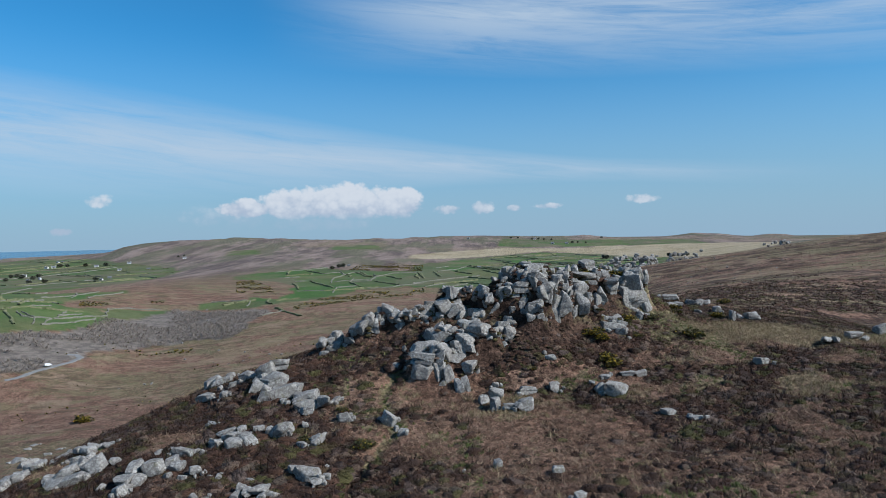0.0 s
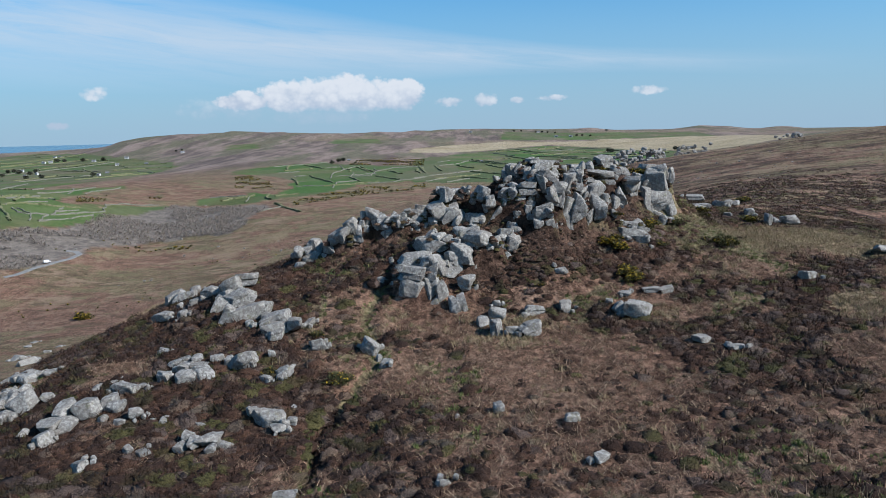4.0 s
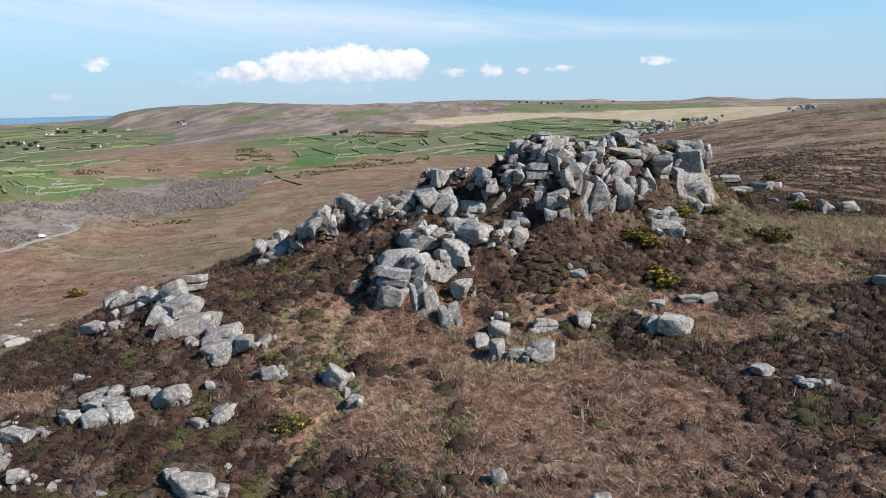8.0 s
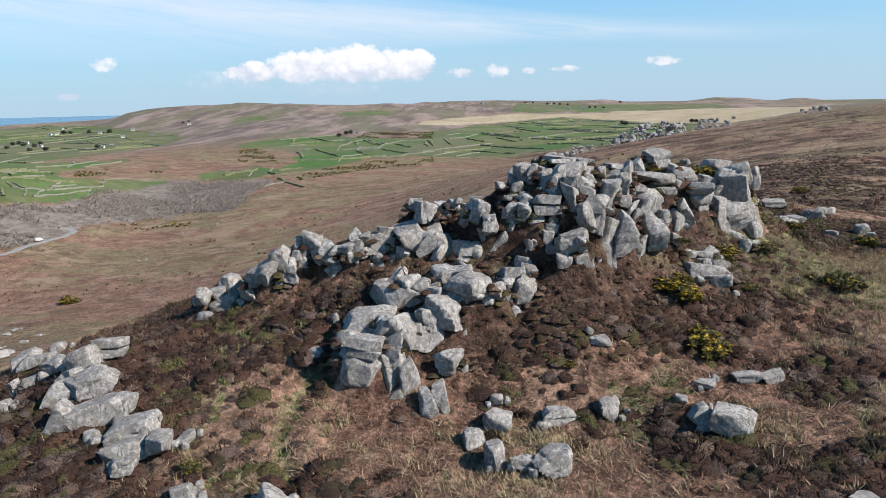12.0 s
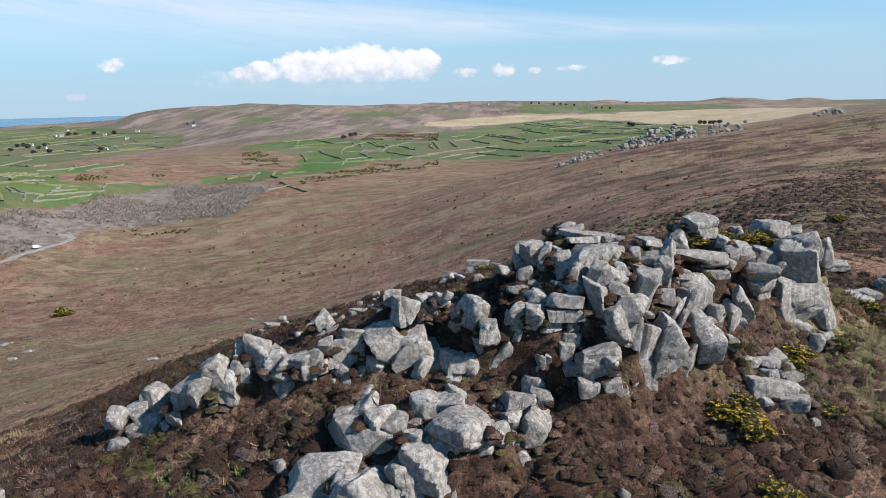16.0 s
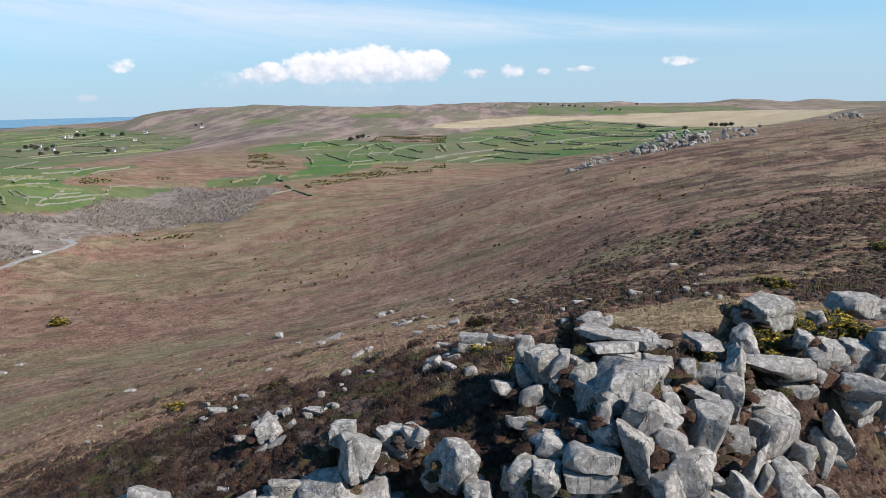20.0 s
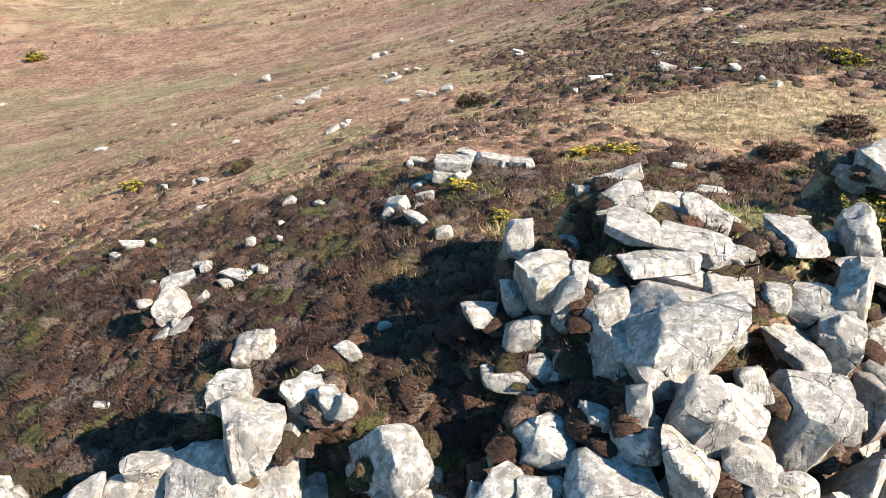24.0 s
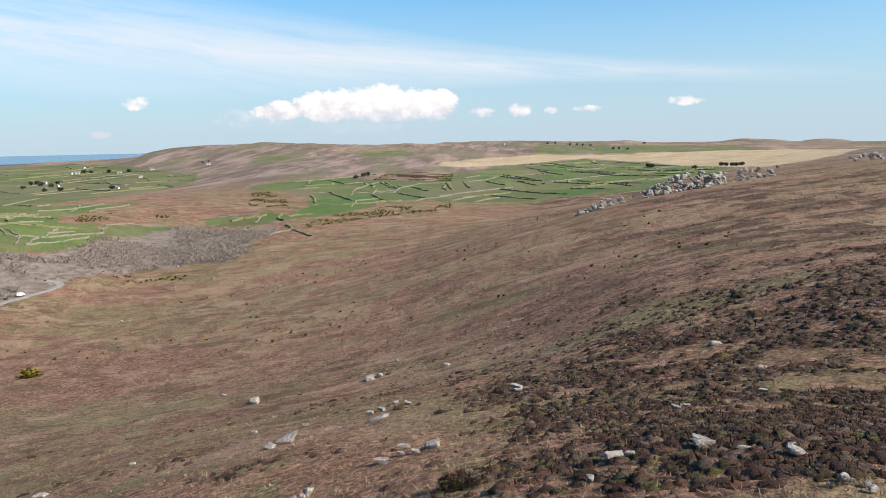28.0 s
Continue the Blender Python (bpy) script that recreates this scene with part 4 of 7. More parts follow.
rock(4.15, 53.14, 7.78, 0.46, 0.45, 0.40, **SET)
rock(4.99, 53.66, 9.18, 0.65, 0.76, 0.81, **SET)
rock(4.94, 49.94, 6.65, 0.23, 0.33, 0.42, **SET)
rock(5.18, 50.04, 6.67, 0.20, 0.30, 0.42, **SET)
rock(4.72, 50.04, 5.79, 0.72, 0.82, 0.85, **SET)
rock(5.02, 49.50, 5.76, 0.32, 0.35, 0.35, **SET)
rock(5.18, 50.43, 7.70, 0.33, 0.32, 0.28, **SET)
rock(2.29, 49.60, 5.70, 0.58, 0.56, 0.49, -30, **SET)
rock(-0.53, 50.43, 5.28, 0.69, 0.67, 0.59, 25, **SET)

SET = dict(label="blocky grey granite boulder stacked in the tor face", group="tor face boulders", kind="boulder", grow=1.09)
rock(6.52, 55.45, 9.73, 0.65, 0.50, 0.35, **SET)
rock(5.53, 53.55, 9.30, 0.30, 0.45, 0.64, -10, **SET)
rock(5.88, 53.56, 9.20, 0.52, 0.56, 0.54, **SET)
rock(6.61, 52.13, 9.17, 0.95, 1.07, 1.09, -30, **SET)
rock(5.99, 52.53, 8.74, 0.57, 0.70, 0.78, **SET)
rock(6.10, 51.26, 8.98, 0.31, 0.44, 0.57, **SET)
rock(5.66, 53.46, 8.59, 0.52, 0.64, 0.73, 20, **SET)
rock(5.39, 53.43, 8.75, 0.43, 0.46, 0.45, **SET)
rock(6.86, 51.21, 9.11, 0.61, 0.70, 0.72, -20, **SET)
rock(7.16, 51.15, 8.76, 0.76, 0.82, 0.80, -15, **SET)
rock(7.69, 51.74, 8.87, 0.39, 0.54, 0.66, **SET)
rock(6.73, 50.52, 8.42, 0.48, 0.72, 1.01, 10, **SET)
rock(7.37, 50.74, 8.64, 0.60, 0.56, 0.47, **SET)
rock(6.09, 51.14, 8.58, 0.69, 0.65, 0.56, **SET)
rock(5.62, 51.39, 8.61, 0.35, 0.38, 0.37, **SET)
rock(5.73, 50.52, 8.18, 1.03, 0.94, 0.78, **SET)
rock(4.79, 50.51, 7.91, 0.52, 0.64, 0.71, **SET)
rock(4.30, 50.56, 7.97, 0.45, 0.49, 0.48, **SET)
rock(4.99, 51.33, 8.22, 0.70, 0.67, 0.57, -15, **SET)
rock(4.59, 54.21, 7.97, 0.72, 0.61, 0.47, 15, **SET)
rock(4.07, 53.16, 7.80, 0.43, 0.46, 0.45, **SET)
rock(5.28, 50.49, 7.67, 0.60, 0.49, 0.36, **SET)
rock(7.19, 50.31, 7.74, 0.80, 1.01, 1.16, 20, **SET)
rock(7.59, 50.34, 8.20, 0.80, 0.81, 0.73, -10, **SET)
rock(8.30, 51.61, 8.37, 0.66, 0.98, 1.31, -30, **SET)
rock(8.98, 53.76, 8.73, 0.78, 0.79, 0.73, -10, **SET)
rock(8.79, 52.51, 8.63, 0.49, 0.53, 0.52, **SET)
rock(9.42, 53.07, 8.60, 0.59, 0.79, 0.97, **SET)
rock(8.23, 50.48, 7.94, 0.30, 0.28, 0.24, **SET)
rock(9.19, 52.12, 8.03, 0.65, 0.60, 0.51, **SET)
rock(10.20, 53.27, 7.24, 1.27, 1.58, 1.78, -25, **SET)
rock(9.24, 51.19, 7.36, 0.46, 0.70, 1.39, -30, **SET)
rock(8.09, 50.64, 7.05, 0.75, 0.99, 1.19, -15, **SET)
rock(7.92, 51.07, 6.50, 0.70, 0.97, 1.23, **SET)
rock(6.52, 49.60, 6.74, 1.07, 0.99, 0.84, **SET)
rock(6.84, 49.14, 6.88, 0.35, 0.42, 0.45, **SET)
rock(6.57, 49.41, 6.17, 1.14, 0.88, 0.61, **SET)
rock(7.04, 49.42, 5.93, 0.64, 0.62, 0.54, **SET)
rock(8.02, 50.48, 6.05, 0.60, 0.90, 1.21, 10, **SET)
rock(8.38, 50.71, 6.09, 0.53, 0.80, 1.22, **SET)
rock(8.88, 50.62, 6.97, 0.82, 1.07, 1.27, **SET)
rock(9.49, 51.19, 5.73, 0.55, 0.82, 1.59, -10, **SET)
rock(9.43, 50.92, 5.10, 0.55, 0.38, 0.25, **SET)
rock(8.76, 50.77, 5.11, 0.70, 0.72, 0.67, **SET)
rock(7.63, 49.85, 5.91, 0.29, 0.39, 0.48, **SET)
rock(5.90, 50.30, 7.19, 0.45, 0.48, 0.48, **SET)
rock(5.66, 50.14, 6.91, 0.44, 0.56, 0.63, **SET)
rock(10.76, 53.74, 7.79, 0.52, 0.73, 0.92, **SET)
rock(8.33, 56.28, 8.68, 0.87, 0.77, 0.61, **SET)
rock(7.85, 53.06, 8.71, 0.34, 0.41, 0.45, **SET)
rock(5.94, 50.58, 7.50, 0.45, 0.49, 0.48, **SET)
rock(7.62, 50.35, 7.52, 0.66, 0.83, 0.94, **SET)
rock(7.06, 49.64, 5.43, 0.87, 0.79, 0.65, **SET)
rock(7.20, 49.68, 5.04, 0.57, 0.45, 0.33, **SET)
rock(8.61, 50.91, 5.33, 0.74, 0.83, 0.85, **SET)
rock(9.33, 51.18, 5.62, 0.43, 0.64, 0.97, **SET)
rock(6.67, 49.70, 5.87, 1.02, 0.89, 0.70, **SET)
rock(6.24, 49.34, 5.29, 0.61, 0.54, 0.43, **SET)

SET = dict(label="jointed grey granite block on the gorse-topped tor", group="tor face boulders", kind="boulder", grow=1.09)
rock(11.56, 54.49, 8.69, 0.99, 0.72, 0.48, **SET)
rock(11.67, 54.50, 8.20, 0.84, 0.61, 0.40, **SET)
rock(12.18, 55.15, 7.51, 0.63, 0.59, 0.50, **SET)
rock(13.02, 55.58, 8.62, 0.64, 0.73, 0.76, **SET)
rock(12.28, 54.95, 8.74, 0.39, 0.50, 0.57, **SET)
rock(12.29, 55.71, 9.05, 0.40, 0.47, 0.51, **SET)
rock(11.92, 57.18, 9.49, 1.10, 0.87, 0.63, **SET)
rock(11.96, 56.89, 9.29, 0.51, 0.45, 0.36, **SET)
rock(16.20, 60.16, 8.69, 1.43, 0.91, 0.61, -10, **SET)
rock(13.47, 57.37, 9.11, 0.34, 0.42, 0.45, **SET)
rock(14.56, 56.98, 8.09, 1.27, 1.06, 0.80, **SET)
rock(13.18, 54.48, 8.27, 0.84, 0.67, 0.48, **SET)
rock(13.25, 54.84, 7.57, 1.01, 1.09, 1.06, **SET)
rock(16.62, 56.69, 8.19, 0.50, 0.75, 1.15, **SET)
rock(16.35, 55.62, 5.06, 0.57, 0.84, 1.13, **SET)
rock(11.95, 53.59, 7.01, 0.59, 0.68, 0.70, **SET)
rock(12.35, 53.71, 7.28, 0.45, 0.67, 1.18, 15, **SET)
rock(11.08, 52.73, 7.23, 0.36, 0.52, 0.68, **SET)
rock(11.17, 54.29, 7.67, 0.46, 0.67, 0.88, -15, **SET)
rock(10.80, 52.42, 6.98, 0.35, 0.42, 0.45, **SET)
rock(10.36, 51.40, 6.64, 0.80, 1.03, 1.20, **SET)
rock(10.55, 55.30, 9.03, 0.55, 0.74, 0.91, 10, **SET)
rock(9.62, 53.36, 9.07, 0.43, 0.65, 0.91, **SET)
rock(10.13, 52.78, 7.83, 0.43, 0.50, 0.53, **SET)
rock(9.33, 53.08, 8.71, 0.50, 0.68, 0.83, **SET)
rock(10.11, 53.43, 8.39, 0.66, 0.58, 0.46, **SET)

SET = dict(label="massive grey granite block of the cracked tower", group="tower blocks", kind="boulder", grow=1.06)
rock(15.72, 56.75, 8.05, 1.55, 1.50, 1.95, 8, courses=3, **SET)
rock(15.25, 56.40, 6.55, 1.95, 1.70, 1.55, 12, courses=4, **SET)
rock(15.10, 56.00, 5.40, 1.75, 1.50, 1.15, courses=2, **SET)
rock(14.95, 56.90, 7.55, 0.80, 1.20, 1.10, -6, **SET)
rock(14.45, 55.7, 6.7, 0.8, 1.0, 1.8, -10, **SET)
rock(16.25, 56.3, 6.5, 0.8, 1.2, 1.7, **SET)
rock(15.6, 55.4, 5.0, 0.9, 0.8, 0.7, **SET)

SET = dict(label="grey granite boulder piled on the lower outcrop", group="lower outcrop boulders", kind="boulder", grow=1.02)
rock(-1.37, 47.53, 4.19, 1.79, 1.41, 1.01, -5, **SET)
rock(-1.29, 45.89, 3.92, 1.19, 0.97, 0.72, **SET)
rock(-0.46, 46.72, 4.15, 0.75, 0.96, 1.11, **SET)
rock(0.05, 46.94, 3.96, 1.06, 1.34, 1.54, 10, **SET)
rock(-0.50, 46.13, 3.71, 0.92, 0.99, 0.97, **SET)
rock(-1.34, 46.03, 2.98, 1.42, 1.48, 1.40, **SET)
rock(-2.40, 46.86, 2.65, 0.81, 1.18, 1.55, **SET)
rock(-1.11, 45.83, 2.55, 0.97, 0.85, 0.68, **SET)
rock(-0.57, 45.78, 2.97, 0.69, 1.00, 1.33, **SET)
rock(-0.15, 45.93, 3.28, 0.55, 0.81, 1.09, **SET)
rock(0.19, 45.74, 2.85, 0.78, 1.01, 1.20, 10, **SET)
rock(-0.15, 45.24, 2.26, 0.45, 0.51, 0.53, **SET)
rock(-0.15, 48.87, 4.73, 2.23, 1.83, 1.36, -5, **SET)
rock(-2.07, 46.57, 3.98, 0.70, 0.69, 0.62, **SET)
rock(-0.77, 46.94, 4.47, 0.52, 0.54, 0.50, **SET)
rock(0.89, 47.28, 4.35, 1.07, 1.09, 1.00, 10, **SET)
rock(1.50, 47.42, 4.67, 1.31, 1.34, 1.25, -10, **SET)
rock(1.99, 47.75, 4.96, 0.96, 0.90, 0.77, **SET)
rock(0.77, 46.98, 3.93, 0.95, 0.95, 0.87, **SET)
rock(1.37, 47.14, 3.88, 0.60, 0.58, 0.50, **SET)
rock(0.54, 46.82, 4.11, 0.47, 0.57, 0.62, **SET)
rock(2.34, 47.67, 3.84, 0.77, 0.93, 1.02, 10, **SET)
rock(2.48, 47.76, 4.45, 0.44, 0.56, 0.64, **SET)
rock(2.87, 48.22, 4.96, 1.10, 0.97, 0.78, **SET)
rock(2.49, 47.87, 5.55, 1.44, 1.19, 0.89, -15, **SET)
rock(1.52, 48.92, 5.73, 1.00, 0.85, 0.66, **SET)
rock(2.15, 48.78, 5.87, 0.87, 0.59, 0.40, **SET)
rock(3.38, 48.52, 3.97, 0.70, 1.04, 1.44, 10, **SET)
rock(4.13, 48.49, 4.36, 0.55, 0.59, 0.58, **SET)
rock(4.12, 48.40, 3.86, 0.60, 0.72, 0.79, **SET)
rock(4.45, 48.39, 3.99, 0.55, 0.69, 0.79, **SET)
rock(4.74, 48.33, 3.79, 0.64, 0.72, 0.73, 20, **SET)
rock(3.77, 48.67, 4.97, 0.87, 0.71, 0.53, -20, **SET)
rock(3.90, 48.81, 5.32, 0.62, 0.60, 0.53, **SET)
rock(4.67, 48.94, 5.02, 0.90, 1.00, 1.01, -15, **SET)
rock(4.21, 49.47, 5.57, 0.91, 0.77, 0.59, **SET)
rock(4.85, 49.50, 5.68, 0.56, 0.58, 0.54, **SET)
rock(3.13, 48.42, 5.29, 0.62, 0.57, 0.47, **SET)
rock(3.63, 48.47, 4.63, 0.50, 0.48, 0.42, **SET)
rock(2.84, 47.87, 3.65, 0.44, 0.45, 0.41, **SET)
rock(3.16, 47.88, 3.25, 0.34, 0.52, 1.04, **SET)
rock(4.19, 47.76, 3.40, 0.39, 0.42, 0.41, **SET)
rock(5.62, 48.35, 3.80, 0.60, 0.53, 0.42, **SET)
rock(5.22, 48.16, 3.52, 0.30, 0.39, 0.47, **SET)
rock(1.71, 45.87, 3.27, 0.69, 0.80, 0.85, -30, **SET)
rock(1.12, 44.80, 2.21, 1.00, 1.13, 1.17, **SET)
rock(-0.62, 45.41, 2.25, 0.59, 0.53, 0.43, **SET)
rock(-0.41, 49.35, 5.41, 1.01, 0.87, 0.67, 30, **SET)
rock(0.27, 48.48, 5.46, 1.23, 0.78, 0.52, **SET)
rock(-2.81, 48.25, 4.16, 0.30, 0.39, 0.47, **SET)
rock(1.15, 47.67, 5.37, 0.48, 0.47, 0.41, **SET)
rock(-1.93, 46.20, 3.35, 0.56, 0.60, 0.59, **SET)
rock(-1.71, 45.93, 2.33, 0.70, 0.61, 0.49, **SET)

SET = dict(label="pale granite slab lying in heather below the tor", group="fallen slabs", kind="granite_slab", grow=1.02)
rock(-12.20, 46.97, 3.32, 1.30, 1.04, 0.94, 20, **SET)
rock(-11.44, 47.56, 3.53, 1.26, 0.83, 0.75, 20, **SET)
rock(-11.38, 45.89, 2.86, 1.72, 1.00, 0.91, 20, **SET)
rock(-13.76, 47.72, 2.75, 1.06, 0.72, 0.65, 15, **SET)
rock(-16.41, 50.74, 1.80, 1.41, 0.80, 0.60, 15, **SET)
rock(-17.36, 51.20, 1.60, 1.27, 0.80, 0.73, 15, **SET)
rock(-16.16, 51.93, 1.97, 0.65, 0.55, 0.50, 30, **SET)
rock(-12.38, 45.62, 2.49, 1.19, 0.72, 0.65, **SET)
rock(-10.60, 44.41, 2.33, 1.77, 1.00, 0.77, 10, **SET)
rock(-11.44, 44.12, 2.35, 0.75, 0.85, 1.05, **SET)
rock(-14.54, 47.26, 2.20, 0.70, 0.41, 0.38, **SET)
rock(-15.69, 47.93, 1.80, 0.43, 0.42, 0.38, **SET)
rock(-14.74, 45.85, 1.87, 0.54, 0.51, 0.46, 20, **SET)
rock(-16.30, 46.98, 1.43, 1.12, 0.63, 0.48, 15, **SET)
rock(-9.70, 44.75, 2.44, 0.58, 0.65, 0.73, **SET)
rock(-8.78, 43.56, 2.19, 1.59, 0.90, 0.65, 15, **SET)
rock(-8.21, 42.61, 1.96, 1.89, 1.07, 0.67, 20, **SET)
rock(-8.39, 41.71, 1.75, 0.80, 0.53, 0.48, 10, **SET)
rock(-6.90, 42.94, 1.96, 0.72, 0.41, 0.27, 25, **SET)
rock(-5.99, 40.29, 1.64, 0.76, 0.59, 0.53, **SET)
rock(-8.12, 39.74, 1.33, 0.37, 0.31, 0.28, **SET)
rock(-10.74, 39.49, 1.28, 0.69, 0.39, 0.28, **SET)
rock(-9.37, 39.04, 1.30, 1.54, 0.87, 0.70, 25, **SET)
rock(-10.01, 39.13, 1.25, 0.52, 0.52, 0.47, **SET)
rock(-9.07, 38.91, 1.25, 0.62, 0.60, 0.54, **SET)
rock(-11.45, 38.21, 0.93, 1.59, 0.90, 0.49, **SET)
rock(-11.74, 39.07, 1.03, 1.35, 0.76, 0.31, 10, **SET)
rock(-12.72, 39.77, 0.99, 0.96, 0.55, 0.32, 15, **SET)
rock(-12.49, 38.97, 0.93, 0.52, 0.35, 0.31, **SET)
rock(-7.90, 37.62, 0.86, 0.58, 0.36, 0.33, **SET)
rock(-7.21, 37.66, 0.93, 0.53, 0.41, 0.37, 20, **SET)
rock(-7.20, 38.23, 1.01, 0.60, 0.42, 0.38, 25, **SET)
rock(-14.05, 41.26, 1.10, 0.57, 0.32, 0.26, **SET)

rock(-25.98, 46.80, -2.42, 1.08, 0.67, 0.48, 15, **SET)
rock(-22.07, 43.54, -0.89, 0.61, 0.49, 0.49, 20, **SET)
rock(-21.14, 43.11, -0.60, 0.73, 0.45, 0.40, 0, **SET)
rock(-22.56, 41.43, -1.00, 0.69, 0.43, 0.40, 20, **SET)
rock(-20.81, 39.21, -0.55, 0.82, 0.74, 0.74, 40, **SET)
rock(-20.09, 37.42, -0.60, 0.39, 0.31, 0.31, 0, **SET)
rock(-19.23, 37.59, -0.36, 0.41, 0.35, 0.35, 0, **SET)
rock(-16.75, 35.25, -0.12, 0.76, 0.47, 0.22, 5, **SET)
rock(-15.94, 33.44, -0.08, 0.67, 0.80, 0.80, 0, **SET)
rock(-15.89, 34.81, -0.04, 0.49, 0.31, 0.24, 0, **SET)
rock(-14.71, 35.59, 0.28, 0.39, 0.45, 0.45, 50, **SET)
rock(-14.53, 35.83, 0.30, 0.49, 0.39, 0.39, 30, **SET)
rock(-14.21, 34.86, 0.19, 0.48, 0.38, 0.38, 20, **SET)
rock(-14.26, 35.86, 0.30, 0.35, 0.24, 0.24, 0, **SET)
rock(-13.71, 37.87, 0.51, 0.44, 0.27, 0.27, 0, **SET)
rock(-16.03, 37.78, 0.28, 0.37, 0.40, 0.40, 0, **SET)
rock(-12.92, 35.07, 0.25, 0.36, 0.38, 0.38, 10, **SET)
rock(-13.35, 34.48, 0.19, 0.40, 0.34, 0.34, 0, **SET)
rock(-12.01, 34.76, 0.14, 0.28, 0.20, 0.20, 0, **SET)
rock(-11.49, 34.64, 0.17, 0.39, 0.31, 0.31, 0, **SET)
rock(-13.49, 31.49, -0.20, 0.75, 0.46, 0.42, 5, **SET)
rock(-8.40, 32.71, -0.09, 0.70, 0.44, 0.36, 0, **SET)
rock(-9.89, 34.33, 0.06, 0.34, 0.23, 0.23, 0, **SET)
rock(-11.46, 32.35, -0.18, 0.72, 0.45, 0.28, 0, **SET)
rock(-6.15, 35.37, 0.30, 0.25, 0.25, 0.25, 10, **SET)
rock(-5.11, 28.80, -0.16, 0.77, 0.48, 0.23, 0, **SET)
rock(0.29, 28.30, 0.51, 0.52, 0.32, 0.25, 0, **SET)
rock(-3.60, 40.23, 1.43, 0.30, 0.34, 0.34, 0, **SET)
rock(0.85, 33.27, 0.64, 0.16, 0.20, 0.20, 0, **SET)
rock(-115.15, 184.43, -45.34, 3.25, 3.62, 3.62, 50, **SET)
rock(-102.95, 168.85, -41.73, 5.92, 3.67, 2.35, 25, **SET)
rock(-26.47, 42.30, -2.31, 1.50, 0.93, 0.83, 25, **SET)
rock(-26.02, 43.85, -2.23, 0.84, 0.55, 0.55, 0, **SET)
rock(-109.60, 189.08, -45.53, 1.96, 1.30, 1.30, 10, **SET)
rock(-26.07, 48.05, -2.50, 1.63, 1.01, 0.36, 15, **SET)
rock(-21.25, 38.68, -0.73, 0.83, 0.61, 0.61, 40, **SET)
rock(-21.66, 37.53, -0.99, 0.72, 0.52, 0.52, 20, **SET)
rock(-20.34, 36.80, -0.71, 1.33, 0.82, 0.66, 25, **SET)
rock(-21.26, 39.77, -0.63, 0.68, 0.70, 0.70, 50, **SET)
rock(-20.98, 40.27, -0.61, 0.58, 0.70, 0.70, 50, **SET)
rock(-25.01, 38.62, -1.79, 0.28, 0.55, 0.55, 0, **SET)
rock(-123.97, 203.67, -48.51, 1.95, 1.41, 1.41, 0, **SET)
rock(-125.70, 209.69, -49.05, 1.64, 1.59, 1.59, 0, **SET)
rock(-111.12, 197.37, -46.68, 2.03, 1.61, 1.61, 0, **SET)
rock(-25.13, 44.12, -1.95, 0.57, 0.35, 0.24, 0, **SET)
rock(-15.21, 38.49, 0.46, 0.56, 0.35, 0.25, 0, **SET)

SET = dict(label="lichen-spotted granite stone half sunk in bracken", group="scattered stones", kind="stone", grow=0.95)
rock(-2.39, 38.60, 1.16, 0.60, 0.55, 0.50, **SET)
rock(-3.35, 46.97, 3.34, 0.64, 0.60, 0.54, **SET)
rock(3.31, 43.94, 2.07, 0.96, 0.77, 0.70, **SET)
rock(3.07, 42.02, 1.98, 0.64, 0.73, 0.97, 10, **SET)
rock(2.41, 43.19, 1.91, 0.78, 0.56, 0.51, **SET)
rock(3.26, 44.85, 2.37, 0.52, 0.44, 0.40, **SET)
rock(5.27, 43.94, 2.21, 1.10, 0.62, 0.49, **SET)
rock(4.84, 41.56, 1.92, 1.05, 0.84, 0.76, 10, **SET)
rock(4.05, 41.68, 1.75, 0.85, 0.48, 0.40, **SET)
rock(7.06, 44.22, 2.37, 0.65, 0.73, 0.67, -20, **SET)
rock(7.19, 46.78, 3.78, 0.75, 0.46, 0.42, **SET)
rock(10.75, 43.24, 2.40, 1.50, 1.11, 1.01, **SET)
rock(9.93, 43.62, 2.36, 0.79, 0.75, 0.68, 30, **SET)
rock(10.51, 45.16, 2.70, 0.72, 0.41, 0.25, **SET)
rock(12.13, 45.44, 2.82, 0.96, 0.54, 0.33, **SET)
rock(13.00, 45.45, 2.81, 0.82, 0.48, 0.44, **SET)
rock(12.75, 39.20, 1.84, 0.95, 0.53, 0.31, -10, **SET)
rock(13.89, 38.09, 1.77, 0.81, 0.46, 0.30, **SET)
rock(-3.32, 39.83, 1.70, 0.88, 0.82, 0.74, -30, **SET)
rock(12.55, 52.46, 5.68, 1.47, 0.83, 0.32, **SET)
rock(12.54, 51.49, 5.18, 1.58, 0.89, 0.67, -10, **SET)
rock(13.05, 50.96, 4.86, 1.13, 0.72, 0.66, **SET)
rock(13.03, 52.19, 5.39, 1.17, 0.66, 0.46, **SET)
rock(15.59, 54.62, 5.61, 0.62, 0.67, 0.61, **SET)
rock(21.94, 61.35, 5.88, 0.81, 0.58, 0.53, **SET)
rock(23.48, 63.45, 5.64, 0.70, 0.54, 0.49, **SET)
rock(24.53, 64.24, 5.55, 0.63, 0.48, 0.44, **SET)
rock(23.22, 58.49, 5.57, 0.76, 0.60, 0.54, **SET)
rock(23.67, 56.33, 5.29, 0.46, 0.52, 0.92, **SET)
rock(21.43, 58.10, 5.39, 0.62, 0.35, 0.27, **SET)
rock(25.54, 57.15, 5.11, 1.17, 0.86, 0.79, **SET)
rock(21.16, 64.05, 6.09, 1.56, 0.88, 0.43, **SET)
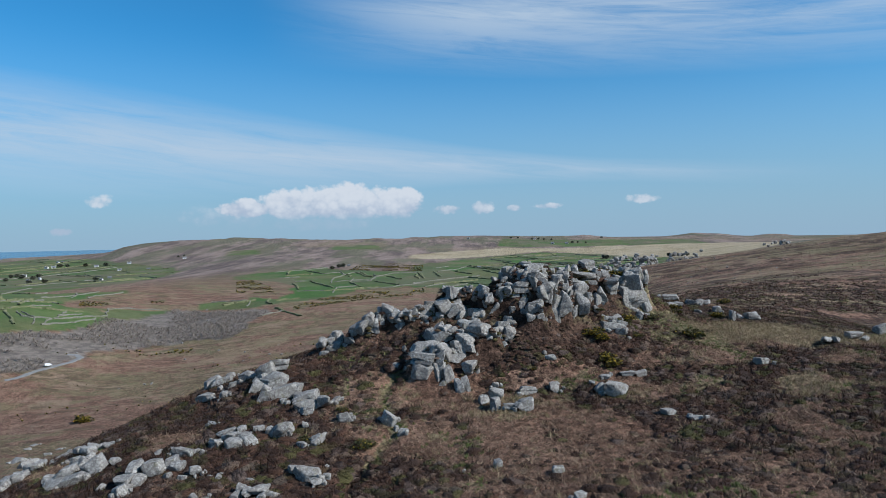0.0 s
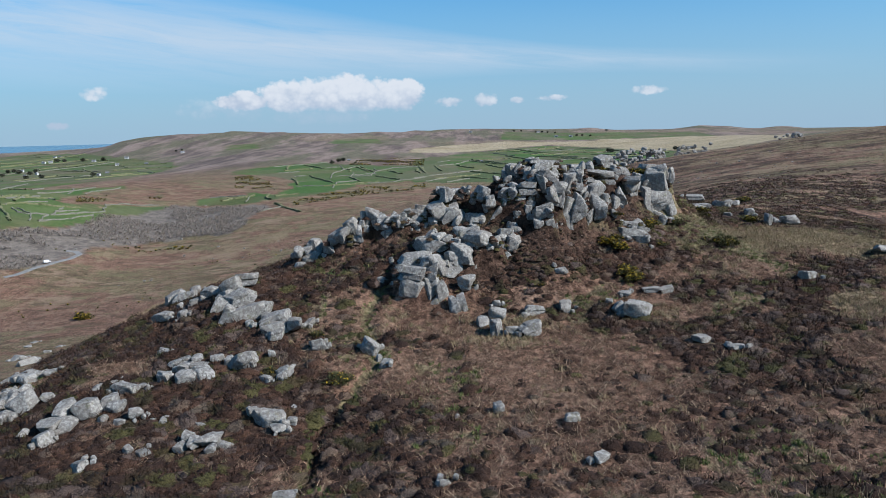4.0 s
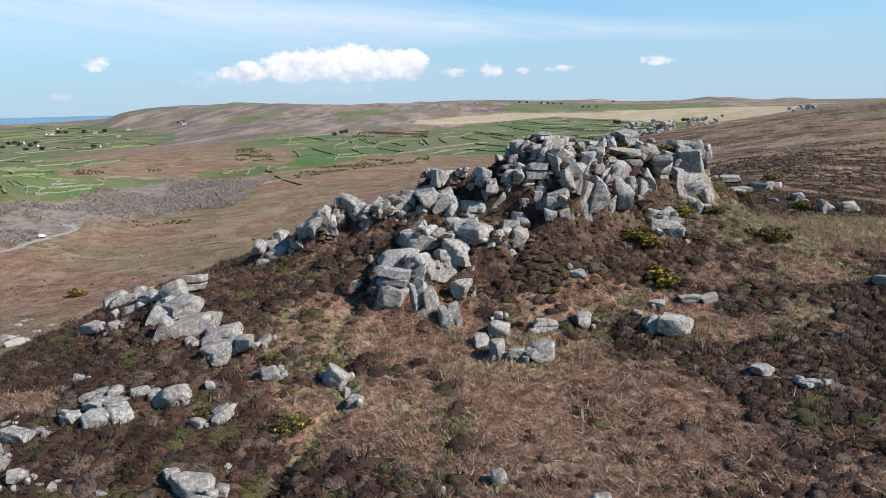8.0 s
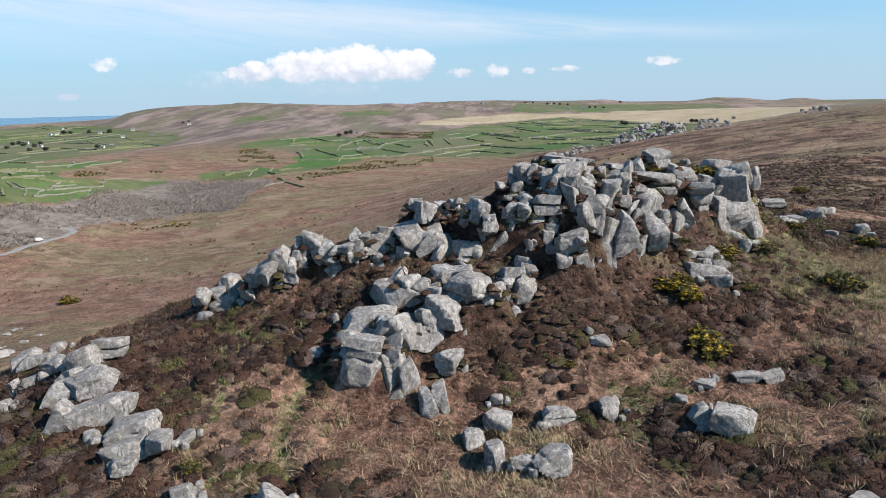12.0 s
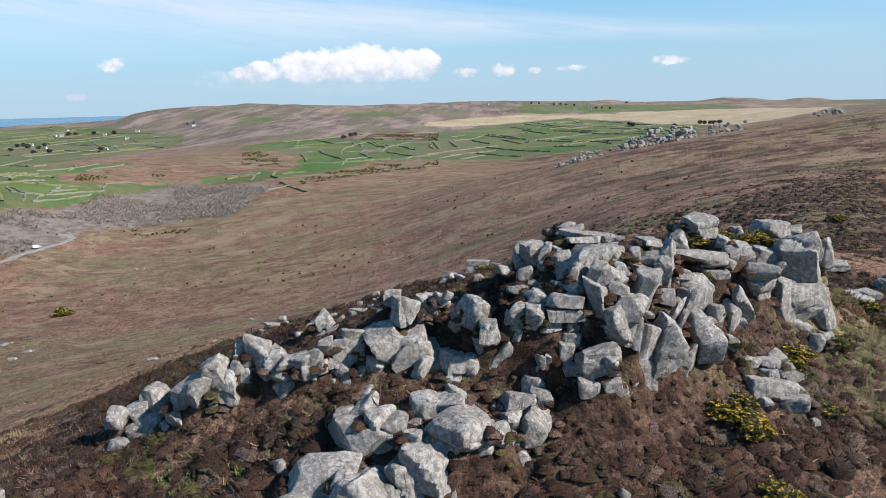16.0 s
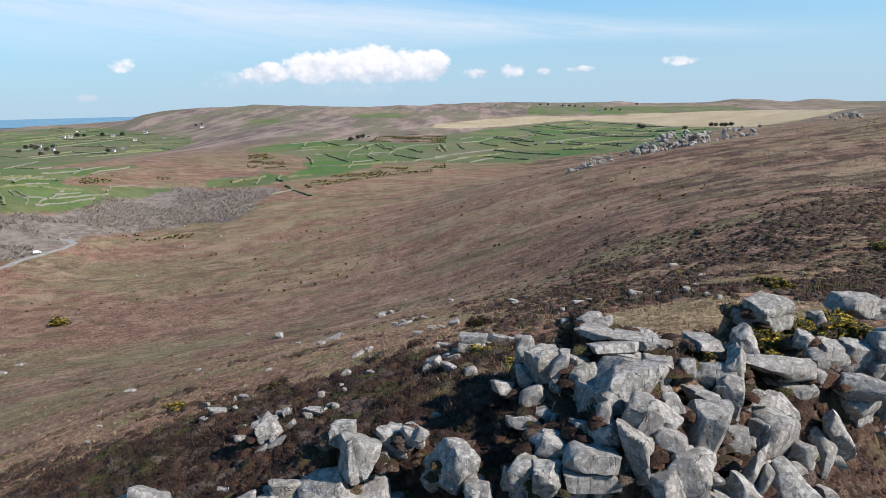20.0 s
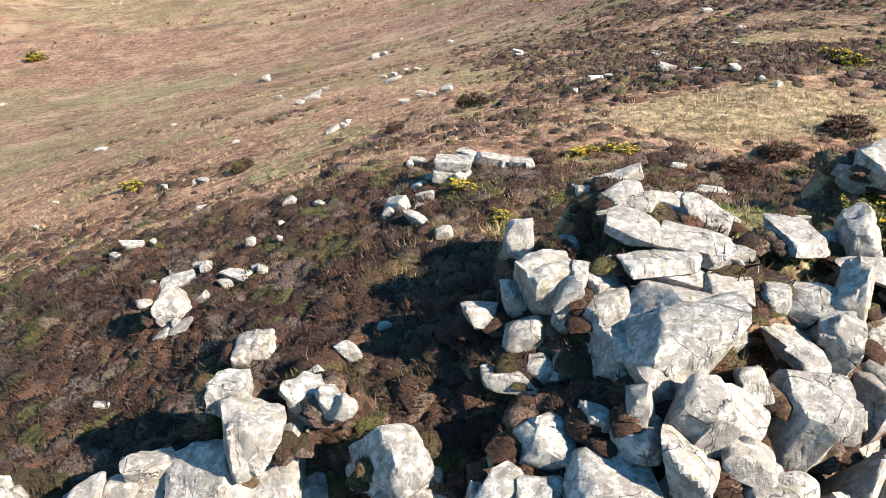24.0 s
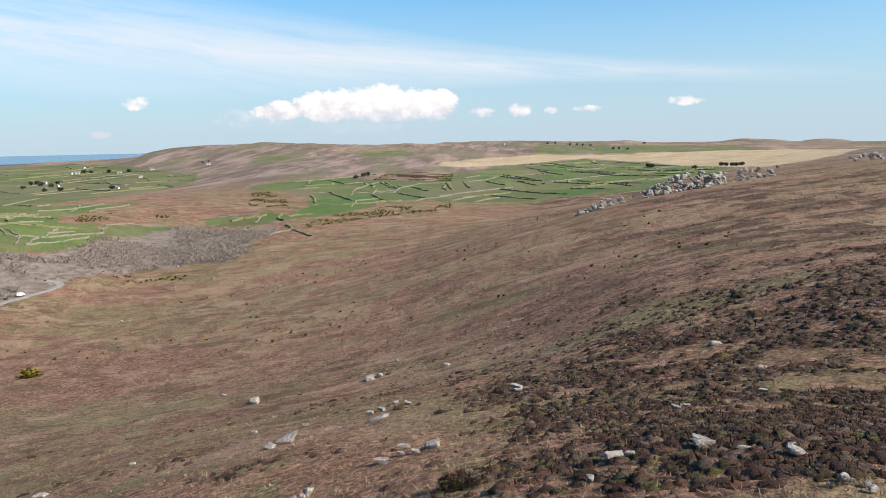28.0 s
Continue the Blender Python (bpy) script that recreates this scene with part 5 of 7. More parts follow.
rock(19.74, 59.50, 5.92, 1.76, 1.00, 0.33, **SET)
rock(9.51, 44.41, 2.46, 0.47, 0.27, 0.25, **SET)
rock(-15.53, 35.40, 0.48, 1.84, 1.04, 0.82, 5, **SET)
rock(-26.42, 43.91, -2.10, 1.53, 0.86, 0.58, 15, **SET)
rock(-25.68, 40.42, -1.72, 1.41, 0.80, 0.54, 15, **SET)
rock(-20.32, 36.48, -0.56, 1.90, 1.07, 0.48, 20, **SET)
rock(-19.17, 37.50, 0.07, 1.30, 0.99, 0.90, 30, **SET)
rock(-20.94, 37.90, -0.42, 1.32, 0.75, 0.66, 20, **SET)
rock(-22.74, 43.15, -0.85, 1.50, 0.85, 0.43, **SET)
rock(-15.97, 34.54, 0.10, 1.50, 0.85, 0.46, **SET)
rock(-14.27, 37.27, 0.70, 1.13, 0.64, 0.50, **SET)
rock(-14.42, 36.06, 0.57, 0.78, 0.53, 0.48, **SET)
rock(-6.95, 34.32, 0.44, 1.34, 0.80, 0.73, **SET)
rock(-6.40, 33.60, 0.23, 0.59, 0.37, 0.33, **SET)
rock(-9.17, 32.78, 0.15, 1.28, 0.73, 0.43, **SET)
rock(5.20, 31.91, 1.15, 0.61, 0.35, 0.30, **SET)
rock(5.62, 28.90, 1.05, 0.63, 0.36, 0.27, **SET)
rock(2.53, 33.48, 0.99, 0.47, 0.39, 0.36, **SET)
rock(28.20, 50.14, 4.05, 1.31, 0.74, 0.41, **SET)
rock(30.86, 51.83, 4.10, 1.17, 0.66, 0.57, **SET)
rock(34.77, 54.75, 4.17, 1.05, 0.83, 0.75, **SET)
rock(21.26, 45.87, 3.42, 1.04, 0.59, 0.44, **SET)
rock(13.82, 38.00, 1.79, 0.73, 0.41, 0.20, **SET)
rock(-12.79, 34.83, 0.51, 0.61, 0.51, 0.46, **SET)

SET = dict(label="pale weathered granite slab on the flat tor top", group="crest slabs", kind="granite_slab", grow=1.06)
rock(6.62, 55.34, 9.59, 0.83, 0.51, 0.46, 5, **SET)
rock(8.06, 57.04, 8.59, 1.19, 0.82, 0.22, -10, **SET)
rock(6.32, 56.36, 9.44, 0.55, 0.68, 0.22, 5, **SET)
rock(5.96, 56.10, 9.50, 0.45, 0.29, 0.22, 10, **SET)
rock(7.67, 60.10, 7.73, 0.68, 0.36, 0.33, 15, **SET)
rock(7.05, 54.25, 9.72, 2.05, 0.69, 0.22, -4, **SET)
rock(7.15, 53.74, 9.65, 1.96, 0.52, 0.22, -3, **SET)
rock(7.35, 53.53, 9.43, 1.52, 0.56, 0.22, -3, **SET)
rock(9.38, 54.94, 9.31, 0.69, 0.88, 0.22, **SET)
rock(8.45, 53.28, 9.25, 0.42, 0.43, 0.39, -10, **SET)
rock(6.84, 53.02, 9.27, 1.09, 0.67, 0.61, -20, **SET)
rock(7.67, 53.20, 9.19, 0.76, 0.62, 0.57, -30, **SET)
rock(5.35, 53.33, 9.24, 0.36, 0.46, 0.58, **SET)
rock(5.99, 53.10, 8.99, 0.77, 0.74, 0.68, **SET)
rock(5.47, 52.79, 8.36, 0.57, 0.59, 0.54, **SET)
rock(4.42, 52.59, 8.24, 0.72, 0.36, 0.27, **SET)
rock(4.93, 52.66, 8.28, 0.39, 0.42, 0.38, -20, **SET)
rock(9.16, 53.09, 8.26, 0.72, 0.88, 0.80, 10, **SET)
rock(4.71, 55.40, 8.90, 0.48, 0.62, 0.77, -8, **SET)
rock(5.02, 55.18, 8.69, 0.60, 0.49, 0.45, **SET)
rock(5.46, 54.98, 8.99, 0.34, 0.38, 0.34, **SET)
rock(6.15, 53.93, 9.39, 0.30, 0.22, 0.20, **SET)
rock(4.04, 53.57, 8.62, 0.54, 0.38, 0.34, -20, **SET)
rock(4.71, 53.11, 8.61, 0.58, 0.48, 0.44, 20, **SET)

SET = dict(label="pale granite stone in heather behind the tor", group="stones behind the tor", kind="stone", grow=0.95)
rock(3.31, 62.47, 6.78, 1.23, 0.85, 0.77, **SET)
rock(3.70, 64.86, 6.01, 0.79, 0.42, 0.38, **SET)
rock(4.51, 63.77, 6.37, 1.16, 0.55, 0.30, **SET)
rock(5.24, 62.95, 6.67, 0.71, 0.34, 0.25, **SET)
rock(2.09, 64.93, 5.70, 0.54, 0.25, 0.19, **SET)
rock(1.90, 60.56, 6.65, 0.78, 0.50, 0.45, 20, **SET)
rock(2.61, 61.03, 6.62, 0.58, 0.28, 0.26, 20, **SET)
rock(2.57, 59.29, 6.93, 0.53, 0.31, 0.28, **SET)
rock(-3.23, 57.40, 5.70, 0.75, 0.92, 0.97, 35, **SET)
rock(-3.94, 59.36, 4.90, 1.01, 0.48, 0.20, 20, **SET)
rock(-3.50, 59.93, 5.01, 0.45, 0.21, 0.13, 10, **SET)
rock(-1.91, 58.46, 5.77, 0.80, 0.38, 0.23, 5, **SET)
rock(-0.31, 54.91, 6.73, 0.81, 0.75, 0.68, 25, **SET)
rock(1.73, 54.11, 7.28, 0.65, 0.33, 0.30, **SET)
rock(2.26, 54.80, 7.32, 0.29, 0.19, 0.17, **SET)
rock(-2.62, 57.72, 5.62, 0.52, 0.25, 0.23, 30, **SET)
rock(-4.63, 58.61, 4.72, 0.42, 0.27, 0.25, **SET)
rock(-2.98, 56.82, 5.42, 1.11, 0.52, 0.17, 40, **SET)
rock(3.21, 58.28, 7.23, 0.43, 0.29, 0.26, 10, **SET)
rock(-6.89, 62.68, 3.79, 0.70, 0.33, 0.27, **SET)
rock(-7.37, 62.31, 3.58, 0.44, 0.21, 0.19, **SET)
rock(-2.16, 60.33, 5.53, 0.27, 0.29, 0.26, **SET)
rock(-1.77, 63.18, 5.21, 0.37, 0.29, 0.27, 30, **SET)
rock(-1.26, 60.08, 5.82, 0.20, 0.14, 0.12, **SET)
rock(-8.73, 72.13, -0.42, 0.66, 0.31, 0.23, **SET)
rock(-1.70, 61.64, 5.32, 0.19, 0.20, 0.18, **SET)
rock(-0.74, 62.51, 5.48, 0.33, 0.18, 0.16, **SET)
rock(-15.27, 81.49, -4.47, 0.53, 0.28, 0.26, **SET)
rock(-12.28, 80.45, -3.46, 0.75, 0.35, 0.30, **SET)
rock(1.25, 53.45, 7.23, 0.44, 0.54, 0.50, 30, **SET)
rock(-3.73, 54.59, 5.20, 0.33, 0.15, 0.14, **SET)
rock(10.02, 60.85, 6.92, 0.84, 0.40, 0.18, **SET)
rock(10.21, 56.47, 8.77, 0.30, 0.14, 0.09, **SET)
rock(10.02, 63.74, 6.18, 0.49, 0.23, 0.14, **SET)

SET = dict(label="small pale granite stone lying on the open moor", group="moor stones", kind="stone", grow=0.78)
rock(-36.30, 170.89, -29.98, 2.03, 1.32, 1.20, **SET)
rock(-14.91, 171.34, -25.81, 2.20, 1.11, 1.01, **SET)
rock(-0.69, 161.08, -20.13, 1.39, 0.66, 0.46, **SET)
rock(-11.61, 106.58, -8.42, 2.20, 1.04, 0.49, 15, **SET)
rock(-5.08, 84.50, -1.98, 1.26, 0.59, 0.26, 15, **SET)
rock(-4.26, 109.18, -7.77, 2.53, 1.19, 0.34, 20, **SET)
rock(1.79, 90.58, -1.59, 1.19, 0.56, 0.42, 20, **SET)
rock(-0.12, 92.69, -2.69, 0.92, 0.44, 0.25, **SET)
rock(13.34, 79.04, 3.98, 0.79, 0.37, 0.30, **SET)
rock(15.85, 76.82, 4.74, 0.53, 0.25, 0.18, **SET)
rock(15.56, 72.74, 5.62, 0.37, 0.23, 0.21, **SET)
rock(16.02, 72.30, 5.61, 0.27, 0.19, 0.17, **SET)
rock(-36.67, 110.76, -16.16, 1.64, 0.77, 0.37, **SET)
rock(-48.46, 186.79, -35.28, 1.27, 0.64, 0.58, **SET)
rock(-2.71, 118.65, -10.08, 1.03, 0.49, 0.29, **SET)
rock(8.11, 113.56, -6.82, 0.94, 0.44, 0.22, **SET)
rock(16.33, 90.90, 0.67, 0.77, 0.36, 0.23, **SET)
rock(-31.06, 117.43, -16.25, 0.81, 0.38, 0.30, **SET)
rock(-0.97, 89.47, -2.06, 0.79, 0.37, 0.23, **SET)
rock(-12.24, 103.85, -7.95, 1.06, 0.50, 0.40, **SET)
rock(-4.41, 84.74, -1.71, 0.36, 0.44, 0.42, **SET)
rock(22.23, 94.70, 0.16, 0.66, 0.31, 0.25, **SET)
rock(-12.95, 88.56, -4.78, 0.57, 0.27, 0.24, **SET)
rock(-25.94, 86.12, -8.40, 0.58, 0.27, 0.24, **SET)
rock(-23.09, 79.69, -6.42, 0.50, 0.23, 0.15, **SET)
rock(-36.05, 169.44, -29.41, 2.37, 1.79, 1.63, **SET)
rock(-15.01, 170.25, -25.70, 1.71, 1.07, 0.98, **SET)
rock(-13.32, 170.69, -25.22, 1.50, 1.08, 0.98, **SET)
rock(1.94, 90.99, -1.64, 0.70, 0.51, 0.47, **SET)
rock(-1.04, 89.40, -2.03, 1.02, 0.48, 0.35, **SET)
rock(0.83, 90.22, -1.86, 0.62, 0.29, 0.25, **SET)
rock(-0.01, 90.31, -2.05, 0.49, 0.28, 0.25, **SET)
rock(8.08, 114.62, -6.86, 1.45, 0.68, 0.42, **SET)
rock(-12.23, 104.34, -8.07, 0.96, 0.45, 0.36, **SET)
rock(-10.88, 104.53, -7.77, 1.06, 0.50, 0.29, **SET)
rock(9.80, 78.46, 3.56, 1.17, 0.55, 0.21, **SET)
rock(10.35, 77.99, 3.84, 0.51, 0.24, 0.20, **SET)
rock(13.28, 78.49, 4.09, 0.98, 0.46, 0.38, **SET)
rock(14.37, 77.24, 4.43, 0.62, 0.29, 0.16, **SET)
rock(15.50, 75.86, 5.05, 0.62, 0.41, 0.37, **SET)
rock(15.54, 72.50, 5.65, 0.36, 0.20, 0.18, **SET)
rock(15.95, 71.92, 5.69, 0.31, 0.22, 0.20, **SET)
rock(15.66, 90.50, 0.74, 0.75, 0.35, 0.23, **SET)
rock(-0.79, 160.24, -19.89, 1.36, 0.65, 0.59, **SET)
rock(-5.88, 114.84, -9.55, 0.91, 0.47, 0.43, **SET)
rock(-4.94, 115.86, -9.62, 1.04, 0.49, 0.35, **SET)
rock(-4.20, 120.90, -10.90, 0.87, 0.41, 0.28, **SET)
rock(-12.29, 115.09, -10.93, 0.81, 0.38, 0.34, **SET)
rock(-18.51, 118.46, -13.24, 0.86, 0.40, 0.36, **SET)
rock(8.52, 75.99, 3.87, 0.30, 0.31, 0.28, **SET)
rock(-4.43, 85.95, -2.07, 0.62, 0.50, 0.45, **SET)
rock(26.54, 116.02, -3.12, 1.45, 0.68, 0.44, **SET)
rock(25.44, 102.59, -0.99, 0.88, 0.42, 0.20, **SET)
rock(-11.47, 183.61, -26.71, 1.19, 0.60, 0.55, **SET)
STONES = []
STONES += [(43, 315, -12.4, 0.9, 0.7), (51, 320, -10.2, 1.4, 1.1), (44, 321, -12.7, 1.7, 1.7), (51, 322, -11.2, 1.6, 1.7), (51, 322, -11.0, 1.4, 1.0), (47, 322, -12.1, 1.5, 1.1), (52, 324, -10.9, 1.4, 1.2), (48, 318, -11.6, 1.7, 1.1)]
STONES += [(42, 318, -13.1, 1.3, 1.0), (52, 319, -10.6, 1.5, 1.1), (45, 320, -12.1, 1.8, 1.2), (42, 318, -13.1, 1.1, 0.8), (44, 320, -12.6, 1.8, 1.9), (49, 320, -10.0, 1.9, 1.9), (46, 322, -11.7, 1.2, 0.8), (47, 323, -12.3, 1.2, 0.7)]
STONES += [(42, 316, -13.0, 1.2, 0.7), (52, 318, -10.5, 0.9, 0.6), (49, 320, -11.5, 1.1, 1.2), (43, 317, -12.7, 1.9, 1.6), (44, 318, -12.4, 1.1, 1.2), (50, 319, -10.9, 1.1, 0.8), (43, 316, -11.6, 1.8, 1.6), (53, 323, -10.7, 1.7, 1.7)]
STONES += [(47, 322, -12.0, 1.8, 1.9), (45, 320, -12.3, 1.7, 1.5), (49, 324, -11.6, 1.9, 1.2), (52, 319, -9.4, 1.8, 1.2), (52, 320, -10.0, 1.5, 1.4), (49, 317, -10.0, 1.8, 1.1), (52, 323, -11.0, 1.8, 1.6), (51, 319, -10.8, 1.8, 1.8)]
STONES += [(46, 316, -11.8, 1.5, 1.2), (51, 320, -10.6, 1.7, 1.4), (52, 320, -8.1, 1.4, 1.1), (62, 328, -9.3, 1.9, 1.3), (54, 324, -9.4, 1.3, 1.4), (61, 325, -9.2, 1.2, 1.2), (58, 329, -8.2, 1.1, 0.7), (59, 329, -9.9, 1.7, 1.0)]
STONES += [(57, 327, -9.5, 1.4, 0.9), (56, 327, -8.2, 2.0, 1.8), (61, 331, -8.8, 1.4, 1.5), (57, 326, -8.1, 1.4, 0.9), (61, 325, -9.1, 1.0, 0.7), (62, 326, -9.3, 1.5, 1.2), (60, 330, -9.7, 1.1, 1.0), (56, 321, -9.7, 1.9, 1.9)]
STONES += [(61, 326, -7.7, 1.5, 1.3), (60, 331, -7.8, 1.0, 1.0), (61, 330, -8.3, 1.2, 1.3), (58, 327, -9.3, 1.2, 0.9), (57, 328, -9.5, 1.3, 1.1), (61, 324, -9.1, 1.1, 0.9), (61, 331, -8.8, 1.6, 1.1), (54, 328, -8.0, 1.5, 1.2)]
STONES += [(54, 326, -10.6, 1.9, 1.8), (55, 327, -10.7, 1.1, 1.1)]
carn("carn_boulders", STONES, "grey granite boulders of the distant broken carn")
STONES = []
STONES += [(82, 336, -4.7, 2.0, 1.4), (74, 331, -7.4, 1.2, 1.3), (78, 339, -4.5, 2.3, 2.4), (86, 341, -2.7, 2.4, 2.1), (80, 336, -6.9, 1.2, 0.9), (86, 339, -6.2, 2.6, 2.0), (79, 339, -6.3, 1.2, 1.3), (76, 337, -7.7, 1.5, 1.3)]
STONES += [(81, 340, -4.3, 2.9, 2.7), (87, 343, -0.3, 2.6, 2.3), (74, 334, -6.3, 2.2, 2.3), (81, 334, -6.3, 2.6, 2.4), (77, 336, -4.1, 2.5, 2.7), (87, 341, -1.1, 2.2, 1.9), (87, 340, -5.2, 2.0, 1.8), (80, 333, -6.3, 2.4, 2.6)]
STONES += [(83, 339, -6.5, 2.0, 1.2), (84, 335, -3.3, 2.4, 1.5), (80, 339, -6.9, 2.4, 2.4), (76, 332, -6.4, 1.8, 2.0), (84, 341, -1.9, 2.5, 2.4), (80, 339, -7.3, 2.7, 2.0), (84, 340, -5.7, 1.7, 1.6), (76, 334, -5.9, 1.6, 1.7)]
STONES += [(76, 340, -5.7, 1.4, 0.9), (77, 340, -4.7, 2.0, 1.3), (77, 333, -6.2, 1.5, 1.6), (75, 337, -4.8, 2.2, 2.4), (75, 337, -5.6, 1.2, 1.2), (75, 334, -7.2, 1.7, 1.8), (81, 334, -6.0, 1.5, 1.6), (86, 336, -2.5, 2.7, 2.5)]
STONES += [(82, 336, -2.2, 1.4, 1.1), (81, 339, -5.2, 2.6, 2.5), (73, 332, -7.5, 2.1, 1.4), (82, 338, -6.2, 2.8, 1.9), (77, 334, -3.0, 1.4, 1.5), (83, 336, -1.2, 1.7, 1.6), (78, 335, -7.0, 1.7, 1.4), (75, 336, -7.6, 1.8, 1.2)]
STONES += [(77, 336, -6.0, 2.8, 2.4), (76, 336, -6.1, 2.4, 1.4), (78, 334, -3.6, 1.4, 1.1), (78, 333, -6.5, 1.7, 1.6), (81, 336, -2.4, 1.7, 1.5), (80, 334, -6.1, 1.9, 1.3), (85, 336, -3.6, 2.3, 2.1), (73, 332, -5.7, 2.7, 2.7)]
STONES += [(81, 334, -4.6, 1.9, 2.0), (76, 337, -6.5, 2.8, 2.9), (77, 336, -6.3, 2.6, 2.6), (74, 334, -6.8, 2.7, 2.0), (85, 338, -0.5, 2.7, 2.9), (86, 335, -5.6, 2.0, 1.6), (75, 336, -6.4, 2.0, 1.7), (82, 333, -6.3, 1.3, 1.3)]
STONES += [(78, 336, -6.7, 1.3, 1.2), (75, 338, -5.2, 2.1, 1.7), (77, 336, -6.9, 2.0, 1.5), (82, 337, -6.5, 2.1, 1.8), (98, 340, -4.1, 2.6, 2.8), (95, 338, -4.2, 1.7, 1.3), (91, 338, -3.4, 2.4, 1.8), (107, 351, -0.9, 1.6, 1.0)]
STONES += [(111, 356, -3.9, 1.2, 1.2), (99, 343, -4.3, 1.9, 1.4), (95, 338, -0.9, 2.7, 1.7), (88, 336, -5.4, 2.5, 2.2), (110, 354, -3.8, 1.2, 1.0), (103, 344, -2.5, 2.0, 2.0), (94, 336, -4.7, 1.2, 0.9), (90, 341, -4.1, 2.9, 2.2)]
STONES += [(101, 345, 0.2, 1.4, 1.5), (107, 351, 0.3, 2.1, 2.0), (107, 351, -2.8, 1.8, 1.4), (89, 342, 0.2, 1.6, 1.1), (96, 341, 0.3, 2.0, 2.0), (91, 343, 0.3, 2.7, 2.2), (101, 339, -3.6, 1.7, 1.6), (99, 343, -2.0, 2.7, 3.0)]
STONES += [(108, 352, -1.4, 2.8, 2.7), (107, 348, -1.4, 2.5, 1.7), (100, 343, -4.0, 2.9, 2.2), (88, 338, -0.3, 2.7, 2.8), (97, 336, -4.1, 2.0, 1.9), (98, 336, -3.6, 2.3, 1.6), (86, 335, -5.7, 1.2, 1.0), (94, 341, -2.7, 2.9, 2.3)]
STONES += [(98, 336, -3.6, 2.8, 2.2), (100, 340, 0.3, 1.6, 1.4), (94, 339, -4.6, 2.8, 2.9), (101, 341, -0.4, 2.8, 2.9), (89, 337, -5.1, 2.8, 2.4), (105, 344, -3.8, 2.5, 1.8), (88, 341, -4.8, 1.7, 1.8), (104, 346, -3.7, 3.1, 2.9)]
STONES += [(95, 341, -3.0, 1.5, 1.6), (96, 335, -4.0, 2.0, 1.3), (98, 341, -4.5, 1.5, 1.5), (97, 335, -3.9, 1.9, 1.7), (90, 338, -3.6, 2.5, 1.7), (111, 357, 0.1, 1.9, 1.2), (92, 341, -1.2, 1.4, 1.0), (94, 339, -3.2, 1.8, 1.9)]
STONES += [(100, 341, -1.0, 1.7, 1.1), (101, 344, -1.3, 2.2, 1.8), (109, 352, -3.5, 2.4, 2.2), (90, 338, -3.2, 1.5, 1.1), (99, 340, -3.5, 2.5, 1.9), (91, 335, -3.7, 2.4, 1.5), (105, 344, -3.5, 2.2, 1.6), (101, 340, -0.4, 2.6, 2.1)]
STONES += [(94, 340, -4.4, 1.9, 1.3), (97, 344, 1.1, 3.0, 2.5), (95, 343, -0.5, 1.5, 1.3), (98, 342, -0.6, 2.8, 1.7), (101, 343, -4.2, 1.2, 1.0), (96, 338, 1.2, 1.4, 1.1), (105, 348, -0.9, 2.8, 3.0), (99, 341, -3.9, 3.0, 2.0)]
carn("carn_boulders", STONES, "grey granite boulders of the distant broken carn")
STONES = []
STONES += [(119, 365, -2.8, 1.1, 1.0), (129, 373, -3.5, 1.2, 1.3), (126, 373, 0.4, 2.1, 1.8), (131, 378, 0.4, 1.8, 1.3), (127, 372, -3.8, 1.8, 1.6), (139, 377, -0.6, 2.1, 2.2), (128, 372, -2.3, 1.5, 1.4), (128, 372, 0.2, 1.9, 1.7)]
STONES += [(142, 378, 1.9, 2.0, 1.7), (134, 377, -3.1, 2.2, 2.1), (137, 372, -2.2, 1.2, 1.1), (123, 369, -3.7, 1.6, 1.3), (139, 374, -2.0, 1.3, 1.0), (128, 373, -3.4, 1.7, 1.4), (133, 375, -2.4, 1.7, 1.7), (124, 373, -2.2, 2.2, 2.0)]
STONES += [(134, 379, 1.0, 1.7, 1.6), (123, 372, -4.1, 1.4, 1.4), (124, 374, -1.8, 2.3, 2.4), (137, 372, -2.2, 1.7, 1.6), (134, 370, -2.3, 2.1, 2.1), (123, 373, -4.2, 1.2, 1.1), (137, 373, -2.2, 2.0, 1.6), (125, 377, -0.2, 1.9, 2.1)]
STONES += [(135, 377, -2.9, 2.0, 2.0), (138, 375, -2.4, 1.2, 1.0), (138, 372, -1.8, 1.7, 1.4), (132, 376, 0.2, 1.8, 1.7), (133, 376, -3.2, 1.6, 1.5), (126, 374, 1.0, 1.6, 1.7), (136, 376, -2.6, 1.7, 1.2), (124, 374, -1.4, 1.2, 1.0)]
STONES += [(123, 371, -1.9, 1.8, 1.2), (137, 376, -2.5, 1.5, 1.1), (138, 378, -2.2, 2.4, 1.6), (130, 376, -2.8, 1.6, 1.7), (122, 371, -2.8, 1.7, 1.8), (126, 370, -3.0, 1.7, 1.7), (126, 376, -2.8, 1.8, 1.8), (125, 371, 0.5, 1.9, 1.7)]
STONES += [(132, 375, -1.5, 1.6, 1.5), (136, 376, -2.6, 2.5, 1.5), (129, 372, -3.3, 2.1, 1.4), (138, 378, 0.2, 1.4, 1.4), (132, 372, -2.8, 2.2, 2.3), (127, 370, -3.3, 1.3, 1.3), (111, 355, -3.9, 1.0, 0.8), (106, 347, -3.7, 1.4, 1.5)]
